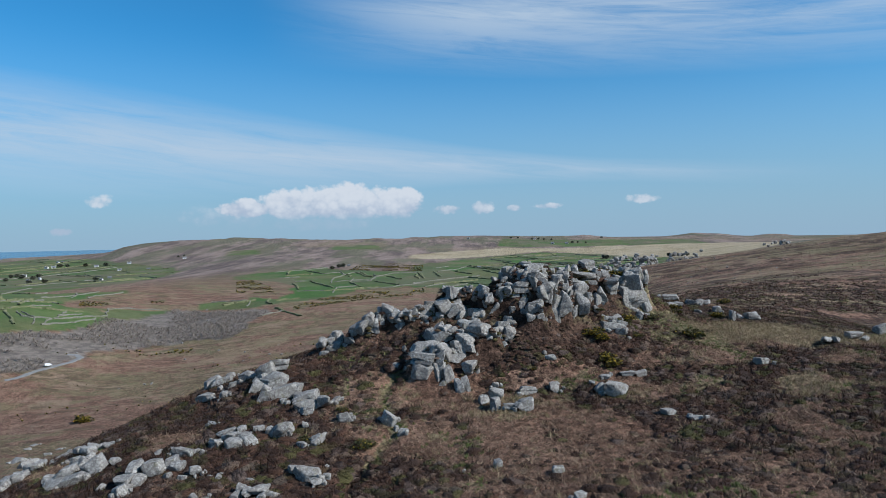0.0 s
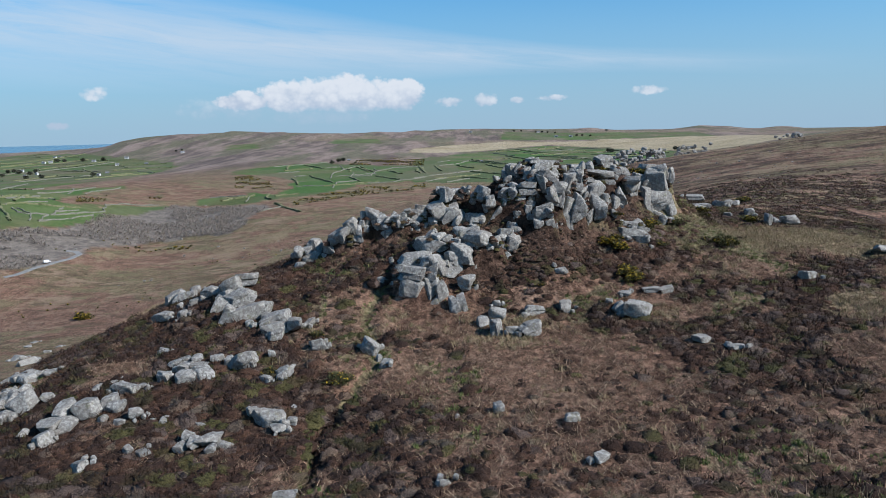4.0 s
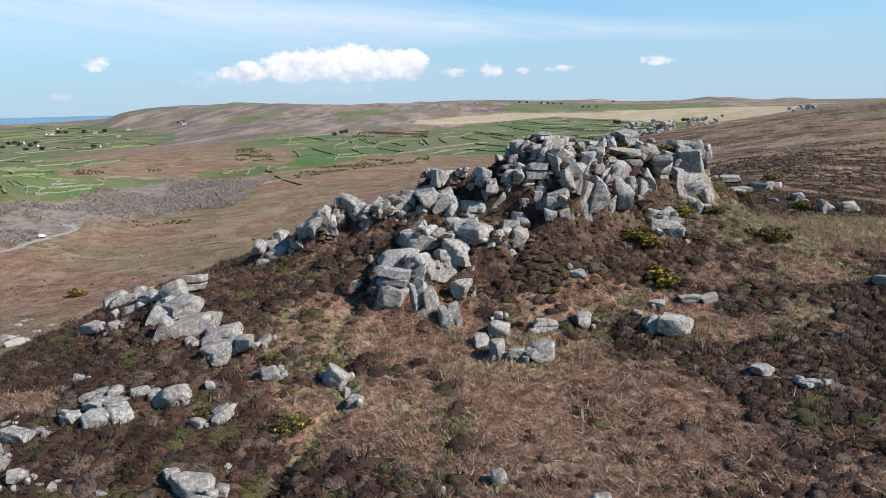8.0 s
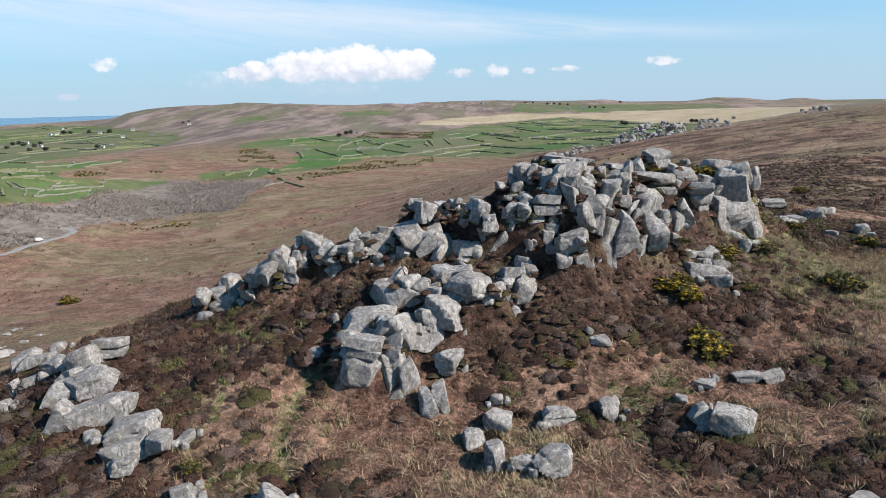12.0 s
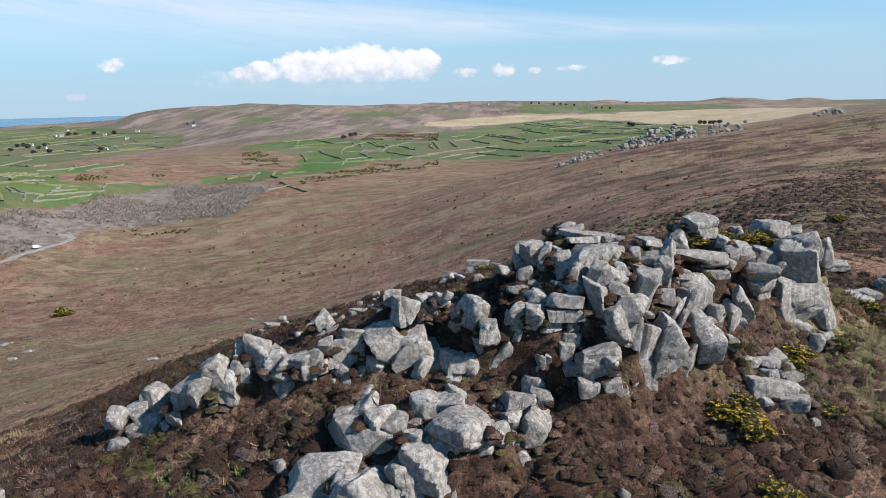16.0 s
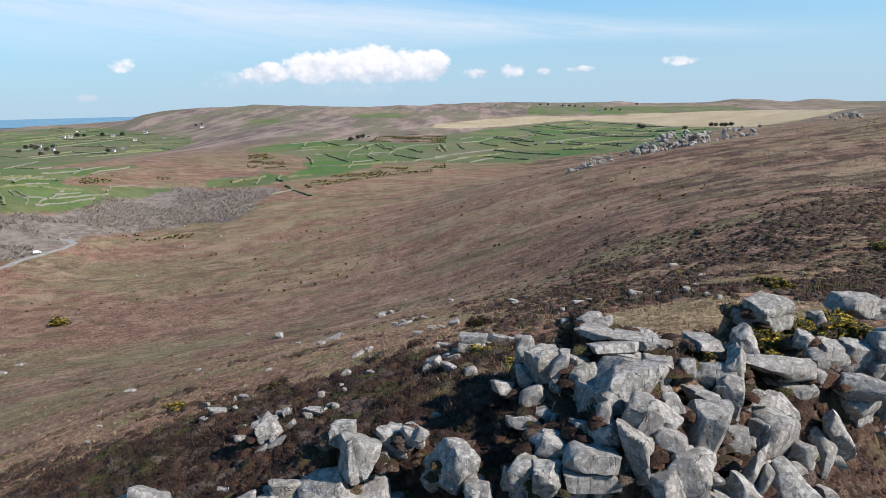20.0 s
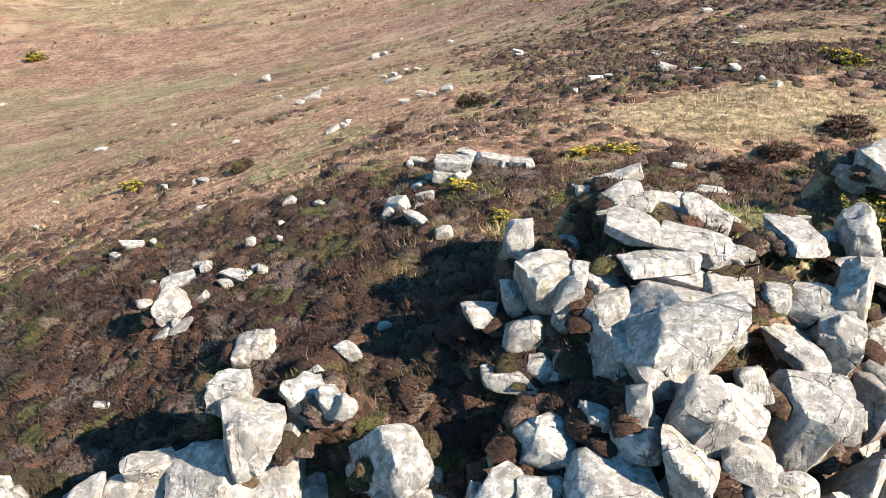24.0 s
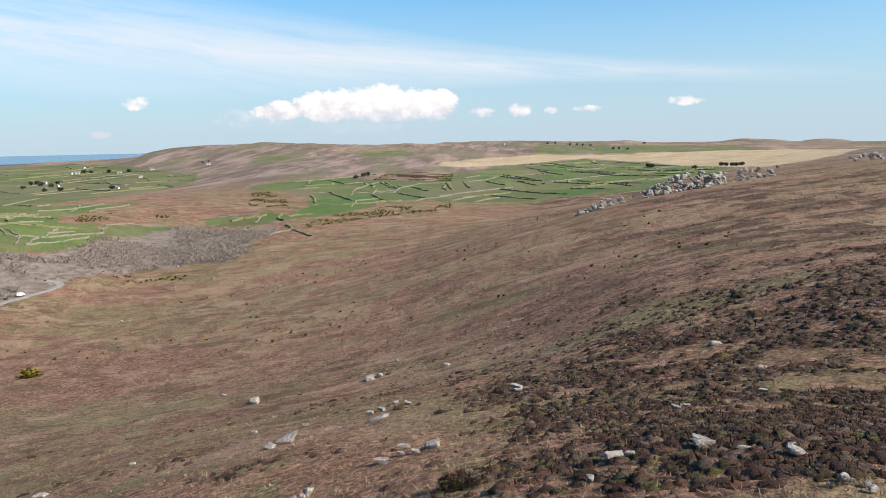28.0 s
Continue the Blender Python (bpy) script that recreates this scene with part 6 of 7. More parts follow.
STONES += [(104, 343, -3.5, 1.8, 1.2), (129, 376, -3.8, 1.4, 1.1), (117, 363, -4.2, 1.7, 1.6), (125, 372, -4.0, 1.2, 0.8), (121, 369, -4.3, 1.1, 0.8), (105, 344, -3.7, 1.1, 0.7), (122, 372, -4.3, 0.9, 0.6), (107, 350, -2.7, 1.0, 0.8)]
STONES += [(108, 351, -2.9, 1.5, 1.3), (118, 367, -4.3, 1.1, 0.8), (129, 373, -3.6, 0.9, 0.6), (125, 372, -3.9, 1.1, 0.7), (197, 421, 3.9, 1.8, 1.8), (200, 423, 2.7, 1.7, 1.6), (207, 418, 5.1, 1.2, 1.2), (206, 419, 3.4, 1.6, 1.3)]
STONES += [(207, 419, 5.5, 1.6, 1.6), (211, 418, 3.0, 2.3, 2.0), (206, 426, 4.8, 2.2, 2.4), (208, 423, 4.5, 2.4, 2.5), (210, 419, 4.5, 1.6, 1.7), (206, 419, 4.6, 1.7, 1.3), (211, 420, 4.6, 2.3, 2.0), (209, 423, 3.3, 1.4, 1.3)]
STONES += [(210, 422, 5.5, 2.4, 2.4), (211, 422, 4.1, 1.2, 1.2), (203, 424, 4.1, 1.7, 1.3), (209, 416, 4.0, 1.1, 0.8), (69, 333, -6.0, 1.4, 1.0), (69, 332, -8.4, 1.2, 0.8), (70, 331, -7.5, 0.9, 0.9), (72, 335, -6.4, 1.0, 1.0)]
STONES += [(74, 336, -7.3, 1.1, 0.9), (67, 334, -7.5, 1.0, 1.0), (72, 330, -7.7, 1.2, 1.2), (71, 331, -7.8, 1.4, 1.3), (73, 338, -7.6, 1.5, 1.4), (71, 333, -5.8, 1.3, 1.2)]
carn("carn_boulders", STONES, "grey granite boulders of the distant broken carn")
STONES = []
STONES += [(78, 184, -0.5, 0.3, 0.2), (71, 168, -0.3, 0.3, 0.3), (108, 235, 1.4, 0.4, 0.3), (73, 205, -3.0, 0.3, 0.3), (79, 254, -4.0, 0.3, 0.3), (64, 180, -2.3, 0.3, 0.2), (71, 160, 0.1, 0.3, 0.3), (94, 204, 0.3, 0.4, 0.3)]
STONES += [(87, 286, -2.7, 0.5, 0.3), (72, 203, -3.0, 0.5, 0.3), (67, 204, -4.1, 0.5, 0.4), (66, 234, -6.9, 0.4, 0.4), (106, 222, 1.4, 0.4, 0.3), (71, 274, -5.5, 0.6, 0.5), (81, 191, -0.7, 0.4, 0.4), (140, 490, -14.0, 0.9, 0.6)]
STONES += [(74, 165, 0.2, 0.4, 0.3), (70, 160, 0.0, 0.4, 0.4), (115, 272, 2.0, 0.5, 0.4), (84, 224, -2.4, 0.6, 0.4), (113, 229, 2.2, 0.6, 0.4), (82, 214, -2.3, 0.3, 0.2), (101, 244, -0.1, 0.3, 0.3), (93, 300, -1.9, 0.5, 0.4)]
STONES += [(90, 249, -2.0, 0.4, 0.3), (93, 232, -1.1, 0.4, 0.4), (94, 246, -1.2, 0.7, 0.6), (75, 270, -4.9, 0.4, 0.4), (113, 254, 1.9, 0.4, 0.4), (94, 252, -1.2, 0.5, 0.3), (83, 230, -3.0, 0.6, 0.6), (111, 281, 1.2, 0.6, 0.5)]
STONES += [(98, 237, -0.3, 0.7, 0.6), (65, 161, -0.4, 0.4, 0.3), (90, 195, 0.3, 0.4, 0.3), (63, 249, -7.7, 0.4, 0.5), (91, 191, 0.5, 0.4, 0.4), (71, 192, -2.2, 0.5, 0.4), (88, 252, -2.3, 0.3, 0.2), (68, 241, -6.3, 0.4, 0.3)]
STONES += [(98, 202, 1.1, 0.6, 0.4), (98, 292, -1.0, 0.4, 0.4), (82, 190, -0.5, 0.3, 0.2), (78, 300, -4.5, 0.6, 0.4), (67, 256, -6.5, 0.4, 0.2), (114, 250, 2.2, 0.6, 0.4)]
carn("scattered_stones", STONES, "small pale stones scattered over the open moor")
STONES = []
STONES += [(-4, 258, -27.1, 0.6, 0.4), (-11, 281, -29.0, 0.8, 0.6), (-188, 425, -44.8, 1.1, 1.1), (-7, 215, -28.1, 0.5, 0.4), (8, 240, -23.4, 0.7, 0.4), (-19, 288, -31.2, 0.6, 0.5), (-178, 415, -46.1, 1.2, 1.0), (-158, 461, -40.9, 1.7, 1.5)]
STONES += [(-102, 326, -46.2, 0.7, 0.5), (-119, 363, -45.5, 1.3, 1.1), (-96, 328, -45.3, 1.1, 0.9), (-43, 339, -36.0, 0.6, 0.4), (-202, 387, -43.6, 1.0, 0.9), (-27, 300, -33.5, 1.0, 0.7), (-130, 304, -50.4, 1.0, 0.7), (-87, 274, -46.1, 0.6, 0.6)]
STONES += [(-142, 299, -51.3, 1.0, 0.6), (-152, 399, -46.4, 1.3, 1.3), (-9, 329, -27.8, 1.0, 1.0), (-131, 307, -50.4, 0.8, 0.7), (-78, 329, -42.5, 1.2, 0.8), (-103, 271, -48.3, 0.9, 0.9), (-174, 423, -45.5, 1.4, 1.4), (-111, 469, -36.1, 1.3, 1.3)]
STONES += [(-2, 375, -27.3, 1.0, 1.0), (-24, 262, -33.2, 0.6, 0.5), (-101, 348, -44.2, 1.0, 0.7), (-12, 278, -29.4, 0.6, 0.5), (-170, 479, -40.1, 1.6, 0.9), (4, 227, -24.5, 0.5, 0.5), (-95, 492, -34.5, 1.7, 1.0), (-133, 352, -48.0, 1.2, 1.3)]
STONES += [(-16, 357, -29.5, 1.0, 0.7), (-35, 314, -35.0, 1.0, 0.6), (-85, 353, -41.7, 0.7, 0.7), (10, 180, -19.3, 0.6, 0.4), (-43, 292, -37.7, 0.8, 0.8), (-143, 480, -37.8, 1.6, 1.6), (-103, 326, -46.3, 0.7, 0.8), (18, 355, -21.2, 1.1, 1.2)]
STONES += [(-109, 466, -36.1, 1.6, 1.4), (-173, 503, -37.9, 1.3, 1.3), (-85, 334, -43.2, 1.1, 0.8), (-17, 238, -31.9, 0.4, 0.4), (-193, 361, -45.3, 1.5, 1.5), (-96, 271, -47.2, 0.6, 0.6), (-36, 454, -33.1, 1.1, 1.0), (18, 285, -19.5, 0.8, 0.8)]
STONES += [(-133, 304, -50.6, 1.1, 1.1), (-113, 336, -47.0, 0.8, 0.6)]
carn("scattered_stones", STONES, "small pale stones scattered over the open moor")


# the ground closes round the foot of the boulders
BED += [(x, y + 0.36, z + (0.34 if -0.8 < x < 5.2 and y < 52.6 else 0.13) * h, min(0.5, max(0.28, 0.45 * w))) for x, y, z, w, d, h in FEET if 45.3 < y < 60 and -10 < x < 17.5 and w > 0.34]
ground = build_ground()


# ---- plants close by ----
def blades(rng, at, count, length, width, spread, droop, lift=0.0):
    """Thin bent leaves, count at each place: vertices and triangles. at: x, y, z and size by row."""
    n = len(at)
    base = np.repeat(at[:, :3], count, 0)
    size = np.repeat(at[:, 3], count)
    turn = rng.uniform(0, 2 * np.pi, n * count)
    out = np.stack([np.cos(turn), np.sin(turn), 0 * turn], 1)
    side = np.stack([-np.sin(turn), np.cos(turn), 0 * turn], 1)
    ln = size * length * rng.uniform(0.55, 1.15, n * count)
    lean = rng.uniform(0.15, 1.0, n * count) * spread
    root = base + out * (rng.uniform(0, 0.5, n * count) * size * length * 0.6)[:, None] + [0, 0, -0.03]
    up = np.array([0, 0, 1.0])
    mid = root + out * (ln * 0.5 * np.sin(lean))[:, None] + up * (ln * 0.55 * np.cos(lean) + lift)[:, None]
    tip = mid + out * (ln * 0.5 * np.sin(lean + droop))[:, None] + up * (ln * 0.5 * np.cos(lean + droop))[:, None]
    wd = (width * size * rng.uniform(0.6, 1.3, n * count))[:, None]
    verts = np.stack([root - side * wd * 0.5, root + side * wd * 0.5, mid - side * wd * 0.6, mid + side * wd * 0.6, tip], 1).reshape(-1, 3)
    k = np.arange(n * count)[:, None] * 5
    tris = np.concatenate([k + [0, 1, 3], k + [0, 3, 2], k + [2, 3, 4]], 1).reshape(-1, 3)
    return verts, tris


def spikes(rng, at, count, length, width, spread, least=0.1):
    """Single thin leaves, count at each place."""
    n = len(at) * count
    base, size = np.repeat(at[:, :3], count, 0), np.repeat(at[:, 3], count)
    turn, lean = rng.uniform(0, 2 * np.pi, n), rng.uniform(least, 1.0, n) * spread
    ln = size * length * rng.uniform(0.55, 1.25, n)
    out = np.stack([np.cos(turn), np.sin(turn), 0 * turn], 1)
    root = base + np.stack([rng.normal(0, 1, n), rng.normal(0, 1, n), 0 * turn], 1) * (size * length * 0.35)[:, None] + [0, 0, -0.02]
    twist = turn + rng.uniform(-0.9, 0.9, n)
    side = np.stack([-np.sin(twist), np.cos(twist), rng.uniform(-0.5, 0.5, n)], 1) * (width * size * rng.uniform(0.6, 1.4, n))[:, None]
    tip = root + out * (ln * np.sin(lean))[:, None] + np.array([0, 0, 1.0]) * (ln * np.cos(lean) + 0.01)[:, None]
    verts = np.stack([root - side, root + side, tip], 1).reshape(-1, 3)
    return verts, np.arange(n * 3).reshape(-1, 3)


def cushions(rng, at, count, length, width):
    """Rounded dwarf shrubs: a lumpy low dome at each place with count twigs standing out all over it."""
    n, m = len(at) * count, len(at)
    base, size = np.repeat(at[:, :3], count, 0), np.repeat(at[:, 3], count)
    turn, up = rng.uniform(0, 2 * np.pi, n), rng.uniform(0.0, 1.0, n)
    flat = np.sqrt(1 - up * up)
    out = np.stack([np.cos(turn) * flat, np.sin(turn) * flat, up], 1)
    root = base + out * (size * rng.uniform(0.8, 1.0, n))[:, None] * [0.30, 0.30, 0.13] - [0, 0, 0.03]
    way = out * 0.7 + rng.normal(0, 0.5, (n, 3)) + [0, 0, 0.6]
    way /= np.linalg.norm(way, axis=1)[:, None]
    side = np.cross(way, rng.normal(0, 1, (n, 3)))
    side *= (width * size * rng.uniform(0.6, 1.4, n) / (np.linalg.norm(side, axis=1) + 1e-6))[:, None]
    tip = root + way * (length * size * rng.uniform(0.5, 1.2, n))[:, None]
    twigs = np.stack([root - side, root + side, tip], 1).reshape(-1, 3)
    # the dome: two rings of seven and a top
    k = np.arange(7) * 2 * np.pi / 7
    a = k[None, :] + rng.uniform(0, 6.28, m)[:, None]
    rings = []
    for wide, high, shift in ((0.36, -0.10, 0.0), (0.24, 0.055, 0.45)):
        r = at[:, 3:4] * wide * rng.uniform(0.6, 1.3, (m, 7))
        rings.append(np.stack([at[:, 0:1] + r * np.cos(a + shift), at[:, 1:2] + r * np.sin(a + shift), at[:, 2:3] + at[:, 3:4] * high * rng.uniform(0.7, 1.3, (m, 7))], 2))
    top = at[:, None, :3] + np.stack([rng.normal(0, 0.06, m), rng.normal(0, 0.06, m), 0.10 * rng.uniform(0.6, 1.4, m)], 1)[:, None, :] * at[:, 3][:, None, None]
    dome = np.concatenate(rings + [top], 1).reshape(-1, 3)
    one = np.array([t for q in range(7) for t in ((q, (q + 1) % 7, 7 + q), ((q + 1) % 7, 7 + (q + 1) % 7, 7 + q), (7 + q, 7 + (q + 1) % 7, 14))])
    body = (np.arange(m)[:, None, None] * 15 + one[None]).reshape(-1, 3) + len(twigs)
    return np.concatenate([twigs, dome]), np.concatenate([np.arange(n * 3).reshape(-1, 3), body])


def quick_mesh(name, verts, tris, mat):
    me = bpy.data.meshes.new(name)
    me.vertices.add(len(verts))
    me.vertices.foreach_set("co", np.asarray(verts, np.float32).ravel())
    me.loops.add(tris.size)
    me.loops.foreach_set("vertex_index", tris.ravel().astype(np.int32))
    me.polygons.add(len(tris))
    me.polygons.foreach_set("loop_start", np.arange(0, tris.size, 3, dtype=np.int32))
    me.update(calc_edges=True)
    me.materials.append(mat)
    return new(name, me)


def clear_of_rock(x, y, z):
    """False where a stone covers the place."""
    ok = np.ones(len(x), bool)
    for rx, ry, rz, w, d, h in FEET:
        if ry < 130 and w > 0.35:
            ok &= ~((((x - rx) / (0.50 * w)) ** 2 + ((y - ry) / (0.50 * d)) ** 2 < 1) & (rz + 0.5 * h > z) & (rz - 0.75 * h < z))
    return ok


def scatter(rng, x0, x1, y0, y1, step):
    x, y = np.meshgrid(np.arange(x0, x1, step), np.arange(y0, y1, step))
    x, y = x.ravel() + rng.uniform(-0.5, 0.5, x.size) * step, y.ravel() + rng.uniform(-0.5, 0.5, x.size) * step
    return x, y


def in_sight(x, y):
    return np.abs(np.degrees(np.arctan2(x - 3, y + 6)) - 1) < 42


def build_cover():
    rng = np.random.default_rng(11)
    kinds = {"heather": [], "bracken": [], "dry_grass": [], "green_grass": []}
    for x0, x1, y0, y1, step, grow in ((-34, 44, 25, 50, 0.31, 1.0), (-30, 40, 50, 63, 0.235, 0.88), (-36, 50, 63, 95, 0.36, 0.72), (-70, 90, 95, 175, 0.75, 0.9)):
        x, y = scatter(rng, x0, x1, y0, y1, step)
        keep = in_sight(x, y) & (rng.uniform(0, 1, len(x)) < 1 - 0.9 * ramp(y, 100, 175))
        x, y = x[keep], y[keep]
        z = land(x, y)
        keep = clear_of_rock(x, y, z)
        x, y, z = x[keep], y[keep], z[keep]
        heather, dry, green = plant_cover(x, y)
        pick = rng.uniform(0, 1, len(x))
        size = grow * (0.75 + 0.6 * fbm(x, y, 1.6, 131, 2)) * rng.uniform(0.75, 1.2, len(x))
        is_h = pick < heather
        size = np.where(is_h, size * np.where(y > 63, 1.35, 1.0) * rng.choice((0.6, 1.0, 1.5), len(x), p=(0.4, 0.4, 0.2)), size)
        # smaller plants on the steep faces
        size = size * (1 - 0.6 * ramp(np.abs(land(x, y + 0.3) - z) / 0.3, 0.4, 1.1))
        is_g = ~is_h & (rng.uniform(0, 1, len(x)) < green * 0.8)
        is_d = ~is_h & ~is_g & (rng.uniform(0, 1, len(x)) < dry * 0.9 + 0.04)
        is_b = ~is_h & ~is_g & ~is_d
        rows = np.stack([x, y, z, size], 1)
        for k, m in (("heather", is_h), ("green_grass", is_g), ("dry_grass", is_d), ("bracken", is_b)):
            kinds[k].append(rows[m])
    looks = {
        "heather": (HEATHER, 7, 0.095, 0.030, 1.25, "dark brown winter heather clumps covering the moor"),
        "bracken": (BRACKEN, 26, 0.34, 0.013, 1.5, "rust-brown dead bracken litter covering the slope"),
        "dry_grass": (DRYGRASS, 26, 0.30, 0.014, 1.0, "straw-coloured dry moor grass in bent tufts"),
        "green_grass": (GREENGRASS, 26, 0.17, 0.018, 1.1, "short green grass and moss between the stones"),
    }
    for k, (mat, count, length, width, spread, label) in looks.items():
        at = np.concatenate(kinds[k])
        if k == "heather":
            # heather rooted on ledges and in the joints of the tor
            ledge = []
            for rx, ry, rz, rw, rd, rh in FEET:
                if 45.5 < ry < 57.5 and -10 < rx < 16 and rw > 0.3 and rz - 0.5 * rh > land1(rx, ry) - 0.9 and rng.uniform() < 0.85:
                    side = rng.choice((-1, 1))
                    for _ in range(3):
                        ledge.append((rx + side * rw * rng.uniform(0.45, 0.65), ry - rd * rng.uniform(0.0, 0.35), rz + rh * rng.uniform(-0.25, 0.15), rng.uniform(0.45, 0.85)))
            at = np.concatenate([at, np.array(ledge)])
        near = at[:, 1] < 68
        if k == "heather":
            # cushions of twigs, finer and denser where the way passes low over the hilltop
            close = near & (at[:, 1] > 50)
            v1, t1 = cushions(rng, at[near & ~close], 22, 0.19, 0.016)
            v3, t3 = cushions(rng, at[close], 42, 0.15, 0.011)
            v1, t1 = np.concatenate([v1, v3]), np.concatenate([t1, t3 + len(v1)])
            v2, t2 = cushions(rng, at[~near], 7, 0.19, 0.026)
        else:
            thin = np.where(at[near][:, 1] > 50, 0.55, 1.0)
            v1, t1 = spikes(rng, at[near], count, length, width * np.repeat(thin, count), spread, 0.55 if k == "bracken" else 0.2)
            v2, t2 = spikes(rng, at[~near], max(4, count // 3), length, width * 1.25, spread, 0.55 if k == "bracken" else 0.2)
        ob = quick_mesh(k, np.concatenate([v1, v2]), np.concatenate([t1, t2 + len(v1)]), mat)
        tagged(ob, label, k.replace("_", " "), kind="stuff")


build_cover()


def bush_meshes(seed, flowering):
    """Needles and flowers of one gorse bush, about a metre across."""
    rng = np.random.default_rng(seed)
    n = 260
    a, r = rng.uniform(0, 2 * np.pi, n), np.sqrt(rng.uniform(0, 1, n)) * 0.5
    lump = 0.75 + 0.5 * smooth_noise(np.cos(a) * 2 + seed, np.sin(a) * 2, seed)
    lump = lump * (0.55 + 0.9 * smooth_noise(r * np.cos(a) * 5 + 3 * seed, r * np.sin(a) * 5, seed + 9))
    top = 0.62 * np.sqrt(np.clip(1 - (r / 0.55) ** 2, 0.03, 1)) * lump
    at = np.stack([r * np.cos(a) * lump, r * np.sin(a) * lump, top * rng.uniform(0.35, 1.0, n), rng.uniform(0.7, 1.2, n)], 1)
    needles = blades(rng, at, 10, 0.15, 0.026, 1.2, 0.1)
    pick = at[(at[:, 2] > 0.45 * top) & (rng.uniform(0, 1, n) < flowering)]
    pick[:, 2] += 0.06
    flowers = blades(rng, np.repeat(pick, 2, 0) + rng.normal(0, 0.03, (len(pick) * 2, 4)) * [1, 1, 1, 0], 5, 0.06, 0.045, 1.3, 0.3)
    return needles, flowers


GORSE_KINDS = []
for seed, flowering in ((1, 0.55), (2, 0.36), (3, 0.16), (4, 0.03)):
    needles, flowers = bush_meshes(seed, flowering)
    a, b = quick_mesh("needles", *needles, GORSE if flowering > 0.1 else HEATHER), quick_mesh("flowers", *flowers, FLOWER)
    GORSE_KINDS.append((a.data, b.data))
    for o in (a, b):
        bpy.data.objects.remove(o)


def gorse(x, y, size, kind=1, z=None):
    bush = new("gorse_bush" if kind < 3 else "heather_bush")
    needles, flowers = GORSE_KINDS[kind]
    for name, me in (("needles", needles), ("flower_cover", flowers))[: 2 if kind < 3 else 1]:
        ob = new(name, me)
        ob.parent = bush
        tagged(ob, kind="stuff")
    bush.matrix_world = pose(x, y, (land1(x, y) if z is None else z) - 0.05, 0, 0, (x * 137 + y * 71) % 360) @ Matrix.Diagonal((size * 1.25, size * 0.95, size * 0.62, 1))
    words = ("dense gorse bush covered in bright yellow flowers", "green gorse bush with scattered yellow flowers", "low dark green gorse bush with few flowers", "dark brown heather hummock growing among the rocks")
    return tagged(bush, words[kind], "gorse bush" if kind < 3 else "heather", "gorse bushes" if kind < 3 else "heather hummocks")

gorse(10.7, 50.2, 1.05, 0)
gorse(11.5, 49.9, 1.17, 0)
gorse(11.4, 50.7, 0.80, 1)
gorse(11.2, 47.5, 1.10, 0)
gorse(11.5, 47.0, 1.08, 0)
gorse(11.2, 48.1, 0.74, 1)
gorse(14.2, 53.5, 1.01, 0)
gorse(19.4, 58.2, 0.97, 1)
gorse(19.5, 57.4, 0.89, 2)
gorse(18.7, 52.1, 1.39, 2)
gorse(22.6, 56.9, 0.94, 0)
gorse(16.5, 55.0, 0.90, 2)
gorse(3.1, 43.4, 0.54, 3)
gorse(5.7, 42.7, 0.52, 3)
gorse(4.2, 44.3, 0.44, 3)
gorse(-1.4, 50.6, 0.48, 3)
gorse(-6.2, 41.7, 0.61, 2)
gorse(-7.8, 38.4, 0.71, 2)
gorse(-4.4, 37.5, 1.02, 2)
gorse(-0.2, 41.3, 0.50, 3)
gorse(-2.9, 40.7, 0.68, 3)
gorse(2.4, 46.2, 0.52, 3)
gorse(5.9, 46.0, 0.47, 2)
gorse(14.3, 51.1, 0.81, 2)
gorse(41.8, 102.5, 1.64, 1)
gorse(8.5, 64.9, 0.83, 0)
gorse(7.3, 64.9, 0.74, 0)
gorse(3.7, 60.9, 0.82, 0)
gorse(9.9, 54.6, 0.63, 1)
gorse(-18.3, 83.6, 1.25, 1)
gorse(21.3, 77.5, 1.51, 1)
gorse(16.5, 67.2, 1.25, 3)
gorse(-10.0, 81.2, 1.30, 3)
gorse(4.6, 58.8, 0.48, 1)
gorse(13.6, 65.2, 0.99, 3)
gorse(11.7, 63.7, 1.09, 3)
gorse(6.0, 63.5, 0.54, 3)
gorse(13.8, 63.5, 0.61, 2)
gorse(-127.3, 240.5, 5.01, 0)
gorse(9.9, 63.9, 0.39, 3)
gorse(6.0, 59.3, 0.48, 2)
gorse(3.8, 78.7, 1.39, 3)
gorse(-0.2, 77.5, 0.97, 3)
gorse(7.7, 54.0, 0.76, 0, 8.71)
gorse(11.8, 56.3, 0.84, 0, 8.68)
gorse(11.5, 55.2, 0.71, 0, 8.57)
gorse(14.8, 58.6, 1.43, 0, 8.26)
gorse(15.3, 58.1, 1.00, 0, 8.31)
gorse(11.8, 56.8, 0.67, 1, 8.90)
gorse(12.8, 57.0, 0.77, 1, 8.92)
gorse(14.0, 53.1, 0.92, 0, 5.17)
gorse(11.1, 53.7, 0.34, 0, 7.27)
gorse(11.9, 52.1, 0.55, 2, 6.22)
gorse(0.2, 51.3, 0.47, 3, 5.32)
gorse(-2.7, 51.1, 0.46, 3, 6.07)
gorse(9.3, 55.1, 0.62, 2, 8.85)
gorse(5.3, 54.5, 0.55, 3, 9.22)
gorse(7.5, 52.6, 0.65, 0, 8.70)
gorse(8.1, 54.2, 0.51, 1, 8.45)
gorse(11.0, 56.2, 0.56, 2, 9.00)
gorse(8.7, 54.8, 0.53, 3, 8.80)



